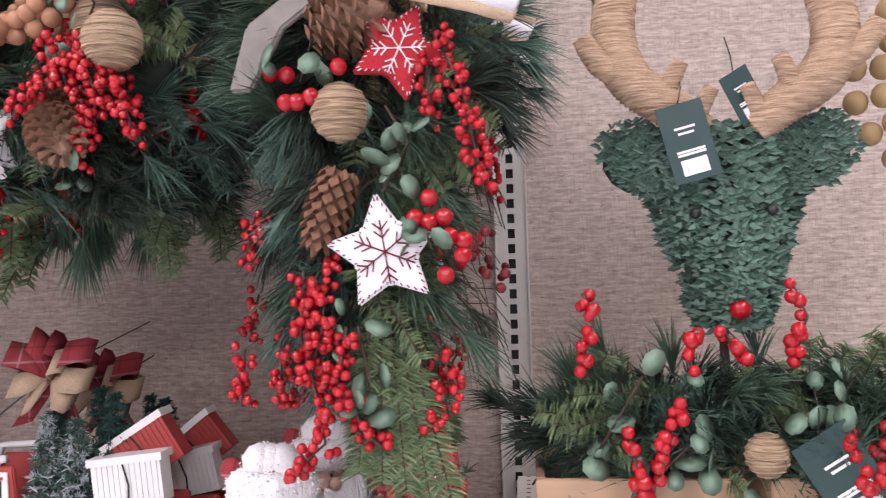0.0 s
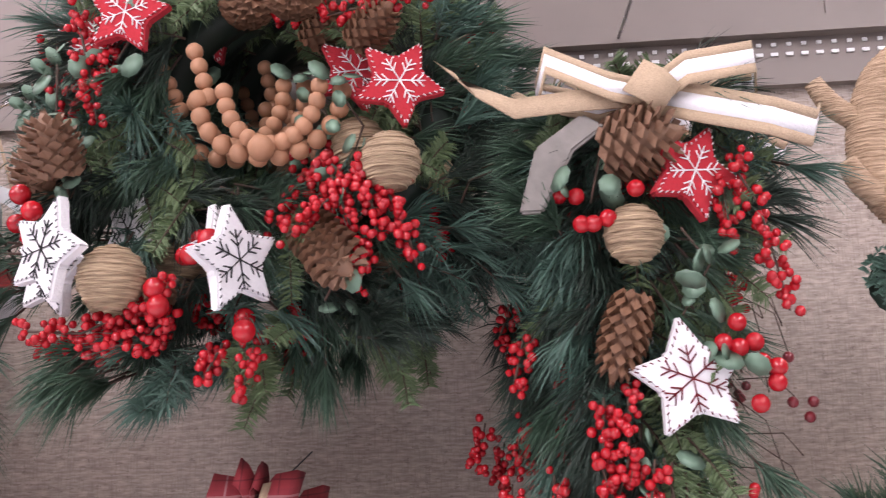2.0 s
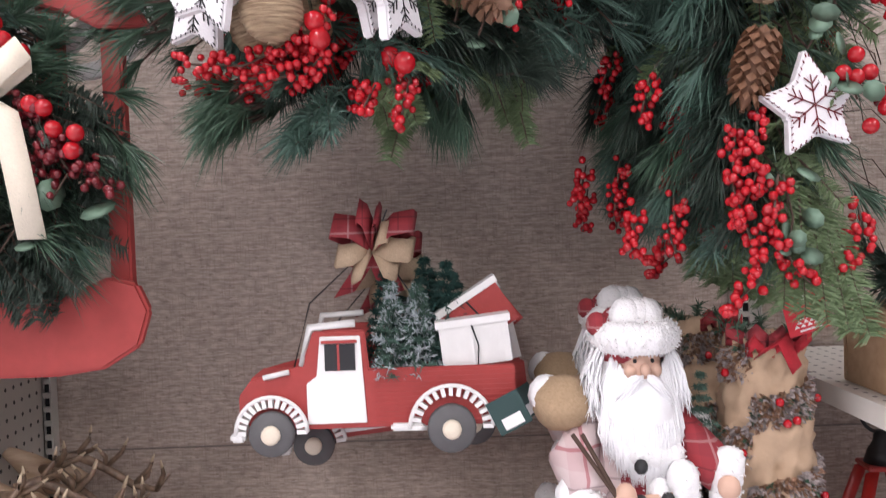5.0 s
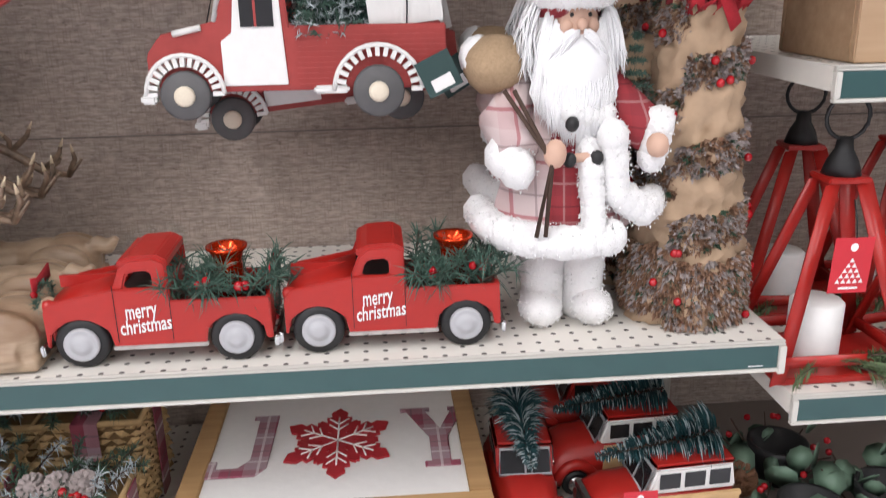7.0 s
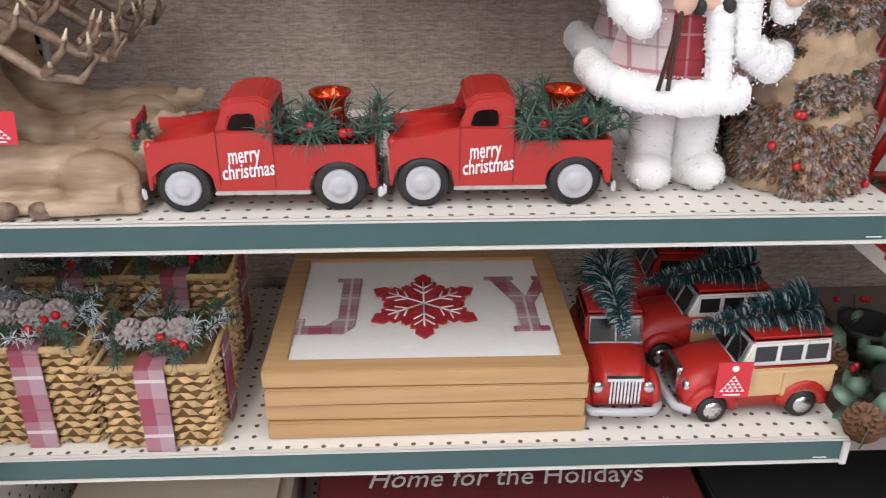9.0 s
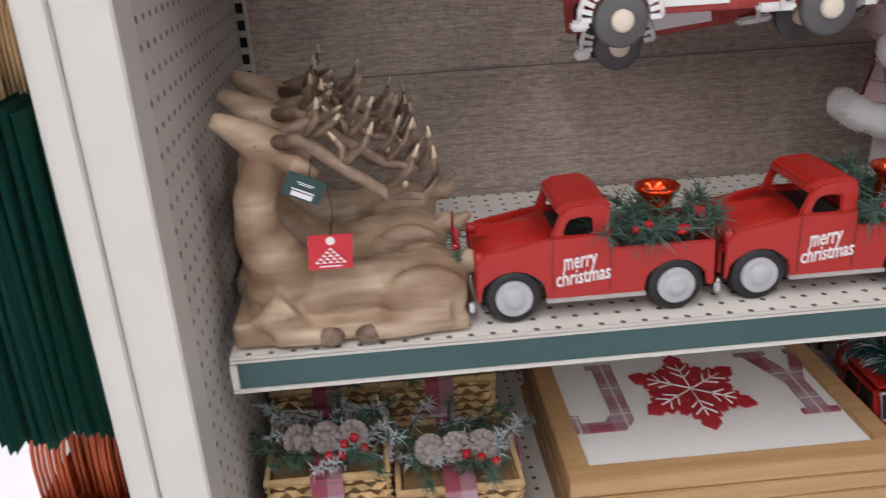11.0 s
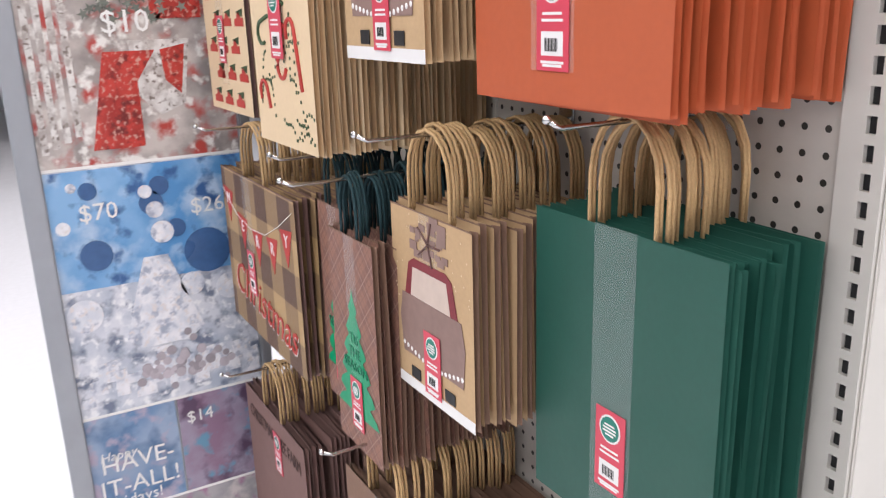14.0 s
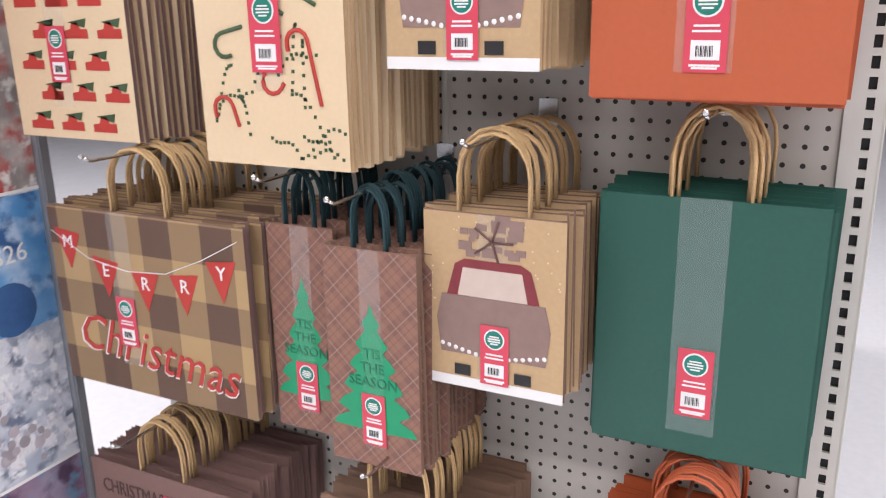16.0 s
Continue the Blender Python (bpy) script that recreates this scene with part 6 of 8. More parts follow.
random.seed(21)
NX, NY = 0.232, 0.985


def wrapped(pts, rs, n=12):
    """A rod bound round and round with cord, through pts."""
    pts, out, rad = [Vector(p) for p in pts], [], []
    for i in range(len(pts) - 1):
        a, b, c, d = pts[max(i - 1, 0)], pts[i], pts[i + 1], pts[min(i + 2, len(pts) - 1)]
        k = max(2, int((c - b).length / 0.0024))
        for j in range(k):
            t = j / k
            out.append(0.5 * (2 * b + (c - a) * t + (2 * a - 5 * b + 4 * c - d) * t * t + (3 * b - a - 3 * c + d) * t ** 3))
            rad.append((rs[i] + (rs[i + 1] - rs[i]) * t) * (1.05 if len(out) % 2 else 0.96) * random.uniform(0.98, 1.02))
    return M().tube(out, rad, n)


def leafy(mb, rows, count):
    for k in range(count):
        t = random.random() * (len(rows) - 1)
        i = min(int(t), len(rows) - 2)
        f = t - i
        (xa, za, wa, da), (xb, zb, wb, dbb) = rows[i], rows[i + 1]
        a = random.uniform(-0.15, math.pi + 0.15)
        x = xa + (xb - xa) * f + (wa + (wb - wa) * f) * math.cos(a)
        y = NY + 0.03 - (da + (dbb - da) * f) * math.sin(a)
        p = Vector((x, y, za + (zb - za) * f))
        d = Vector((random.choice((-1, 1)), random.uniform(-0.5, 0.1), random.gauss(0, .25))).normalized() * random.uniform(0.011, 0.022)
        s = Vector((0, 0, random.uniform(0.003, 0.0055)))
        o = Vector((0, -0.004, 0))
        mb.add([p, p + 0.5 * d + s + o, p + d, p + 0.5 * d - s + o], [(0, 1, 2, 3)], 0)


face = [(NX, 1.765, 0.075, 0.045), (NX, 1.70, 0.083, 0.055), (NX + 0.002, 1.64, 0.066, 0.06), (NX + 0.004, 1.58, 0.045, 0.06), (NX + 0.004, 1.53, 0.028, 0.04)]
mb = M()
leafy(mb, face, 2400)
part("leafy_face", mb, [mat("deep_green_leaf", (0.125, 0.225, 0.17), 0.32, scale=50, var=0.4, island=0.85)], hd, "green leaf covering", kind="stuff")
core = M()
vs, fs = [], []
for x, z, w, d in face:
    for k in range(9):
        a = math.pi * k / 8
        vs.append((x + 0.95 * w * math.cos(a), NY + 0.035 - 0.93 * d * math.sin(a), z))
for i in range(4):
    fs += [(i * 9 + k, i * 9 + k + 1, i * 9 + 10 + k, i * 9 + 9 + k) for k in range(8)]
    fs.append((i * 9 + 8, i * 9, i * 9 + 9, i * 9 + 17))
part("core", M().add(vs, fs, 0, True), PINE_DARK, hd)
for s in (-1, 1):
    rows = [(NX + s * 0.072, 1.735, 0.02, 0.03), (NX + s * 0.1, 1.738, 0.03, 0.03), (NX + s * 0.125, 1.745, 0.03, 0.025)]
    em = M()
    for k in range(700):
        a, q = random.uniform(0, 2 * math.pi), math.sqrt(random.random())
        p = Vector((NX + s * 0.092 + 0.052 * q * math.cos(a), NY - 0.005 - 0.02 * (1 - q), 1.728 + 0.044 * q * math.sin(a) + 0.014 * q * math.cos(a) * s))
        d = Vector((random.choice((-1, 1)), -0.3, random.gauss(0, .5))).normalized() * random.uniform(0.008, 0.015)
        em.add([p, p + 0.5 * d + Vector((0, -0.003, 0.003)), p + d, p + 0.5 * d - Vector((0, 0, 0.003))], [(0, 1, 2, 3)], 0)
    em.ball((NX + s * 0.092, NY + 0.006, 1.728), 0.05, 1, 12, (1.0, 0.3, 0.82))
    part("ear", em, [bpy.data.materials["deep_green_leaf"], PINE_DARK], hd, "leaf-covered ear", kind="stuff")
    pts = [(NX + s * 0.03, NY - 0.01, 1.758), (NX + s * 0.065, NY - 0.018, 1.785), (NX + s * 0.105, NY - 0.02, 1.815), (NX + s * 0.124, NY - 0.01, 1.86), (NX + s * 0.120, NY, 1.92), (NX + s * 0.10, NY, 1.98), (NX + s * 0.06, NY, 2.02)]
    part("antler", wrapped(pts, [0.020, 0.024, 0.026, 0.026, 0.025, 0.021, 0.013]), ROPE, hd, "tan jute-wrapped antler")
    for q, e, r in ((2, (s * 0.060, -0.012, 0.055), 0.015), (1, (s * -0.012, -0.02, 0.050), 0.012), (4, (s * 0.06, 0.0, 0.06), 0.014), (0, (s * -0.012, -0.02, 0.048), 0.011)):
        p = Vector(pts[q])
        part("tine", wrapped([p, p + 0.5 * Vector(e) + Vector((s * 0.008, 0, -0.004)), p + Vector(e)], [r, r, r * 0.75], 10), ROPE, hd, "tan jute-wrapped tine")
    part("eye", M().ball((NX + s * 0.042, NY - 0.028, 1.662), 0.0065, 0, 10), BLACK, hd)
part("nose", M().ball((NX + 0.004, NY - 0.02, 1.552), 0.0125, 0, 14), BERRY, hd, "shiny red nose")
part("stake", M().tube([(NX, NY + 0.05, R1), (NX, NY + 0.045, 1.6)], 0.006, 6), TWIG, hd)
hang_tag((0.17, 0.935, 1.783), 0.052, 0.088, -14, 0, TAG_GREEN, "dark green card tag on the deer head", False)
hang_tag((0.235, 0.955, 1.82), 0.04, 0.06, -30, 20, TAG_GREEN, "dark green card tag on the antlers", False)

for px in (0.125, 0.34):
    pl = thing("planter_box", (px, 0.995, R1), "pale plywood planter filled with pine, berries and eucalyptus", "planter", "planters in a row")
    x0, x1, y0, y1, zt = px - 0.095, px + 0.095, 0.90, 1.09, R1 + 0.115
    if px < 0.2:
        x0 = 0.0
    for nm, b in (("front_board", (x0, x1, y0, y0 + 0.01)), ("back_board", (x0, x1, y1 - 0.01, y1)), ("side_board", (x0, x0 + 0.01, y0 + 0.011, y1 - 0.011)), ("side_board", (x1 - 0.01, x1, y0 + 0.011, y1 - 0.011))):
        part(nm, M().box(b[0], b[1], b[2], b[3], R1 + 0.001, zt), CRATE, pl, bevel=0.0015)
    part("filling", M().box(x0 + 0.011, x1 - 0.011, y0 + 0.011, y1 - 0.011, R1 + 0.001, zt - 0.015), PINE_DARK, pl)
    spots = []
    for k in range(22):
        a = random.uniform(0, 2 * math.pi)
        spots.append((px + random.uniform(-0.09, 0.09), 0.97 + random.uniform(-0.04, 0.06), zt + random.uniform(-0.01, 0.06), math.cos(a), -0.5 + 0.5 * math.sin(a), random.uniform(0.1, 0.9), 0.11))
    green_mass(pl, spots, int(px * 100), 7)
    euca(pl, [[(px - 0.06, 0.89, zt + 0.03), (px - 0.03, 0.88, zt + 0.08), (px - 0.01, 0.89, zt + 0.11)], [(px + 0.02, 0.88, zt + 0.02), (px + 0.06, 0.88, zt + 0.05)], [(px - 0.02, 0.875, zt - 0.01), (px + 0.03, 0.87, zt + 0.04)]], 0.0145)
    for pts in ([(px - 0.075, 0.88, zt + 0.12), (px - 0.06, 0.875, zt + 0.17), (px - 0.07, 0.88, zt + 0.20)], [(px + 0.03, 0.87, zt + 0.09), (px + 0.0, 0.865, zt + 0.03), (px - 0.01, 0.865, zt - 0.03)], [(px - 0.03, 0.865, zt + 0.06), (px - 0.02, 0.86, zt + 0.01), (px - 0.015, 0.86, zt - 0.03)], [(px + 0.07, 0.88, zt + 0.16), (px + 0.10, 0.875, zt + 0.12)], [(px + 0.05, 0.89, zt + 0.16), (px + 0.035, 0.88, zt + 0.12)]):
        berry_spray(pl, pts, 0.0078, 0.007, 0.6)
    twine_ball(pl, (px + 0.11, 0.875, zt + 0.03), 0.022)
hang_tag((0.28, 0.86, 1.43), 0.062, 0.10, -32, 0, TAG_GREEN, "dark green card tag hanging on the planter", False)
gar = thing("bead_wreath", (0.46, 1.05, R1 + 0.12), "wreath of tan wooden balls on the planter", "bead wreath")
for k in range(34):
    a = 2 * math.pi * k / 17
    part("wooden_ball", M().ball((0.50 + (0.085 + 0.025 * (k // 17)) * math.cos(a), 1.0 + 0.02 * (k // 17), 1.81 + (0.09 + 0.02 * (k // 17)) * math.sin(a)), 0.015, 0, 10), OCHRE, gar)
part("cord", M().tube([(0.5, 1.0, 1.9), (0.5, YB - 0.01, 2.1)], 0.002, 4), JUTE, gar)


def lantern(cx, cy, z):
    th = thing("metal_lantern", (cx, cy, z), "red A-frame metal lantern with a white candle", "lantern", "red lanterns")
    h, w, d = 0.27, 0.095, 0.075
    for sx in (-1, 1):
        for sy in (-1, 1):
            a, b = Vector((cx + sx * w, cy + sy * d, z + 0.004)), Vector((cx + sx * 0.022, cy + sy * 0.022, z + h))
            u = (b - a).normalized()
            mb = M().band([a, b], (0.0105, 0.0, 0.003), 0.0016)
            part("leg", mb, RED_TIN, th, "red strap leg")
    for t in (0.08,):
        ww, dd = w * (1 - t) + 0.022 * t, d * (1 - t) + 0.022 * t
        pts = [(cx - ww, cy - dd, z + h * t + 0.012), (cx + ww, cy - dd, z + h * t + 0.012), (cx + ww, cy + dd, z + h * t + 0.012), (cx - ww, cy + dd, z + h * t + 0.012)]
        for a, b in zip(pts, pts[1:] + pts[:1]):
            part("cross_strap", M().band([a, b], (0, 0, 0.008), 0.0015), RED_TIN, th)
    part("base", M().box(cx - w, cx + w, cy - d, cy + d, z + 0.001, z + 0.012), RED_TIN, th, bevel=0.002)
    part("top_plate", M().box(cx - 0.03, cx + 0.03, cy - 0.028, cy + 0.028, z + h, z + h + 0.008), RED_TIN, th, bevel=0.002)
    part("cap", M().lathe([(0.026, 0), (0.02, 0.02), (0.012, 0.034), (0.01, 0.05)], (cx, cy, z + h + 0.008), 14), BLACK, th, "black cap")
    part("ring", M().tube([(cx + 0.03 * math.cos(a), cy, z + h + 0.085 + 0.03 * math.sin(a)) for a in [2 * math.pi * k / 18 for k in range(18)]], 0.003, 5, 0, True), BLACK, th)
    part("candle", M().lathe([(0.036, 0), (0.037, 0.004), (0.037, 0.082), (0.033, 0.086), (0.004, 0.084)], (cx - 0.012, cy - 0.005, z + 0.013), 20), WHITE, th, "white pillar candle")
    g = M()
    for k in range(14):
        a = random.uniform(-2.8, -0.2)
        g.sprig((cx + 0.03 * math.cos(a), cy - 0.05, z + 0.02), (math.cos(a), -0.6, random.uniform(0.0, 0.6)), 0.08, 90, 0.022, 0.7, 0.0009, 0, 1, True)
    part("greenery", g, [PINE_LIGHT, TWIG], th, "green fir sprigs", kind="stuff")
    return th


lan = lantern(0.055, 0.985, R2)
copy_thing(lan, pose(0.24, 0.985, R2, 0, 0, 10))
copy_thing(lan, pose(0.11, 1.20, R2, 0, 0, -6))
copy_thing(lan, pose(0.30, 1.22, R2, 0, 0, 4))
hang_tag((0.033, 0.895, 1.045), 0.056, 0.075, 2, 5, TAG_RED, "red card tag hanging on the lantern")

# pots and leaves low down in the next bay
for px, py, s in ((0.06, 0.95, 1.0), (0.20, 0.98, 1.1), (0.09, 1.12, 0.9)):
    pt = thing("candle_ring", (px, py, S2 - 0.02), "black candle holder ringed with eucalyptus, cones and berries", "candle holder", "candle holders")
    zz = S2 - 0.018
    part("cup", M().lathe([(0.03, 0), (0.034, 0.02), (0.048, 0.06), (0.05, 0.075), (0.044, 0.074), (0.03, 0.03)], (px, py, zz), 18), BLACK, pt, "black cup")
    paths = [[(px + 0.05 * math.cos(a), py + 0.05 * math.sin(a), zz + 0.03), (px + 0.1 * math.cos(a), py + 0.09 * math.sin(a), zz + random.uniform(0.02, 0.09))] for a in [2 * math.pi * k / 9 for k in range(9)]]
    euca(pt, paths, 0.022)
    for k in range(10):
        a = random.uniform(0, 6.28)
        part("berry", M().ball((px + 0.08 * math.cos(a), py + 0.08 * math.sin(a), zz + random.uniform(0.04, 0.08)), 0.006, 0, 8), BERRY, pt)
    pinecone(pt, (px - 0.08, py - 0.04, zz + 0.02), (-0.3, -0.5, 1), 0.05, 0.028, CONE)
# made-up shelf; its taupe colour carries the shade low in this bay
solid("added_low_shelf", M().box(XR + 0.012, 1.2, 0.92, YB - 0.009, S2 - 0.045, S2 - 0.021), TAUPE, "added low shelf under the candle holders, taupe to stand in for shade", "shelf")

# ---- lower shelf ----


def basket(cx, cy, w, d, h, z, seed):
    random.seed(seed)
    th = thing("gift_basket", (cx, cy, z), "woven straw gift box with plaid ribbon and frosted greenery on top", "basket", "woven gift boxes")
    # a darker straw box puts shade into the gaps of the weave
    part("shaded_inside", M().box(cx - w / 2 + 0.006, cx + w / 2 - 0.006, cy - d / 2 + 0.006, cy + d / 2 - 0.006, z + 0.001, z + h - 0.004), mat_straw_shade, th)
    wv = M()
    rows = int(h / 0.0125)
    for face in range(4):
        ln = w if face % 2 == 0 else d
        n = int(ln / 0.021)
        for r in range(rows):
            for k in range(n):
                t = -ln / 2 + (k + 0.5 + 0.5 * (r % 2) * 0.6) * ln / n
                if t > ln / 2:
                    continue
                zz = z + (r + 0.5) * h / rows
                tilt = random.uniform(0.15, 0.5) * (1 if k % 2 else -1)
                m = {0: pose(cx + t, cy - d / 2, zz), 1: pose(cx + w / 2, cy + t, zz, 0, 0, 90), 2: pose(cx + t, cy + d / 2, zz, 0, 0, 180), 3: pose(cx - w / 2, cy + t, zz, 0, 0, -90)}[face] @ Matrix.Rotation(tilt, 4, "Y")
                a, b = 0.013, 0.0062 * random.uniform(0.8, 1.15)
                wv.add([m @ Vector(p) for p in ((-a, 0.003, 0), (0, 0.001, -b), (a, 0.003, 0), (0, 0.001, b), (0, -0.005 - random.uniform(0, 0.002), 0.0))], [(0, 1, 4), (1, 2, 4), (2, 3, 4), (3, 0, 4)], 0)
    part("weave", wv, STRAW, th, "plaited straw", kind="stuff")
    part("rim", M().tube([(cx - w / 2, cy - d / 2, z + h), (cx + w / 2, cy - d / 2, z + h), (cx + w / 2, cy + d / 2, z + h), (cx - w / 2, cy + d / 2, z + h)], 0.006, 6, 0, True), STRAW, th)
    part("ribbon", M().box(cx - 0.02, cx + 0.02, cy - d / 2 - 0.009, cy - d / 2 - 0.007, z + 0.001, z + h + 0.004).box(cx - 0.02, cx + 0.02, cy - d / 2 - 0.009, cy + d / 2, z + h + 0.0045, z + h + 0.006), PLAID_RIB, th, "burgundy plaid ribbon")
    part("ribbon", M().box(cx + w / 2 + 0.007, cx + w / 2 + 0.009, cy - 0.02, cy + 0.02, z + 0.001, z + h + 0.004), PLAID_RIB, th)
    g = M()
    for k in range(34):
        a = random.uniform(0, 6.28)
        p = (cx + random.uniform(-0.4, 0.4) * w, cy + random.uniform(-0.45, 0.3) * d, z + h + 0.012)
        g.sprig(p, (math.cos(a), math.sin(a) - 0.3, random.uniform(0.25, 0.9)), 0.055, 60, 0.018, 0.7, 0.0009, random.choice((0, 0, 2, 3)), 1)
    part("greenery", g, [PINE, TWIG, FROST, PINE_BLUE], th, "frosted pine sprigs", kind="stuff")
    for k in range(3):
        part("pinecone", M().cone((cx + 0.03 * (k - 1), cy - 0.02, z + h + 0.02), (0.3 * (k - 1), -0.8, 0.8), 0.035, 0.02, 0, 7, 8), mat_frost_cone, th, "frosted pinecone")
    for k in range(5):
        part("berry", M().ball((cx + random.uniform(0.0, 0.05), cy - d / 2 + random.uniform(0.0, 0.03), z + h + random.uniform(0.02, 0.04)), 0.0065, 0, 9), BERRY, th)


# STRAW darkened by hand, the shade inside the baskets
mat_straw_shade = mat("straw_in_shade", (0.22, 0.13, 0.055), 0.9, scale=70, var=0.3)
basket(-1.024, 0.985, 0.155, 0.15, 0.132, S2, 31)
basket(-1.190, 1.00, 0.15, 0.15, 0.155, S2, 32)
basket(-1.035, 1.18, 0.16, 0.15, 0.17, S2, 33)
basket(-1.20, 1.20, 0.16, 0.15, 0.16, S2, 34)


def framed_sign(cx, cy, z, w, d, h, rz, top):
    th = thing("framed_sign", (cx, cy, z), "honey pine framed white sign reading JOY with a red snowflake" if top else "honey pine frame of a stacked sign", "framed sign", "stacked signs", rz)
    e = 0.032
    for nm, b in (("frame_front", (-w / 2, w / 2, -d / 2, -d / 2 + e)), ("frame_back", (-w / 2, w / 2, d / 2 - e, d / 2)), ("frame_side", (-w / 2, -w / 2 + e, -d / 2 + e + 0.0005, d / 2 - e - 0.0005)), ("frame_side", (w / 2 - e, w / 2, -d / 2 + e + 0.0005, d / 2 - e - 0.0005))):
        part(nm, M().box(b[0], b[1], b[2], b[3], 0.0005, h - 0.0005), OAK, th, local=True, bevel=0.0018)
    part("panel", M().box(-w / 2 + e, w / 2 - e, -d / 2 + e, d / 2 - e, 0.002, h - 0.007), WHITE, th, "white board", local=True)
    if top:
        zz = h - 0.0065
        up = pose(0, 0, zz, -90, 0, 0) @ Matrix.Diagonal((1.36, 1.0, 1.42, 1.0))
        bm = M().slab([(-0.075, 0.065), (-0.105, 0.065), (-0.105, 0.058), (-0.098, 0.058), (-0.098, -0.03), (-0.11, -0.045), (-0.135, -0.045), (-0.135, -0.03), (-0.155, -0.03), (-0.155, -0.06), (-0.09, -0.06), (-0.078, -0.045)][::1], -0.0035, -0.0005, up)
        part("letter_j", bm, PLAID_LETTER, th, "plaid letter J", local=True)
        bm = M().slab([(0.075, 0.065), (0.075, 0.058), (0.083, 0.058), (0.108, 0.0), (0.108, -0.052), (0.10, -0.052), (0.10, -0.06), (0.14, -0.06), (0.14, -0.052), (0.130, -0.052), (0.130, 0.0), (0.155, 0.058), (0.163, 0.058), (0.163, 0.065), (0.135, 0.065), (0.135, 0.058), (0.139, 0.058), (0.122, 0.015), (0.105, 0.058), (0.112, 0.058), (0.112, 0.065)], -0.0035, -0.0005, up)
        part("letter_y", bm, PLAID_LETTER, th, "plaid letter Y", local=True)
        inner = pose(0, 0, zz, -90, 0, 0) @ Matrix.Diagonal((1.18, 1.0, 1.3, 1.0))
        sn = M()
        for k in range(6):
            a = math.pi * k / 3
            mm = inner @ Matrix.Rotation(a, 4, "Y")
            sn.slab([(-0.010, 0.0), (-0.010, 0.022), (-0.030, 0.034), (-0.030, 0.046), (-0.016, 0.044), (-0.018, 0.056), (-0.010, 0.058), (-0.012, 0.068), (0, 0.080), (0.012, 0.068), (0.010, 0.058), (0.018, 0.056), (0.016, 0.044), (0.030, 0.046), (0.030, 0.034), (0.010, 0.022), (0.010, 0.0)], -0.0035 - 0.0001 * k, -0.0005, mm)
        f = part("snowflake", sn, mat_flake, th, "red cut-out snowflake", local=True)
        w2 = M()
        flake(w2, 0, -0.0042, 0, 0.055, 0, 0.0016, 0, inner)
        part("flake_inlay", w2, WHITE, f, "white inlay", local=True)


mat_flake = mat("red_snowflake_paint", (0.42, 0.02, 0.03), 0.5)
for k in range(4):
    framed_sign(-0.652, 1.115 + (0.0, 0.002, -0.001, 0.0)[k], S2 + 0.0005 + 0.0285 * k, 0.455, 0.385, 0.028, (0.4, -0.6, 0.3, -0.4)[k], k == 3)


def brush_tree(th, base, d, ln, r, frost=0.25):
    mb = M()
    base, d = Vector(base), Vector(d).normalized()
    mb.tube([base, base + d * ln], 0.002, 4, 2)
    s = d.orthogonal().normalized()
    u = d.cross(s)
    for k in range(1100):
        t = random.random() ** 1.3
        a = random.uniform(0, 6.28)
        o = s * math.cos(a) + u * math.sin(a)
        p = base + d * ln * t
        mb.needle(p + o * 0.2 * r * (1 - t), (o + 0.25 * d).normalized() * (r * (1 - t) + 0.006) * random.uniform(0.8, 1.1), 0.0011, 1 if random.random() < frost else 0)
    part("bottle_brush_tree", mb, [mat_teal, FROST, TWIG], th, "frosted teal bottle-brush tree", kind="stuff")


mat_teal = mat("teal_brush_bristle", (0.015, 0.075, 0.085), 0.6, island=0.5)


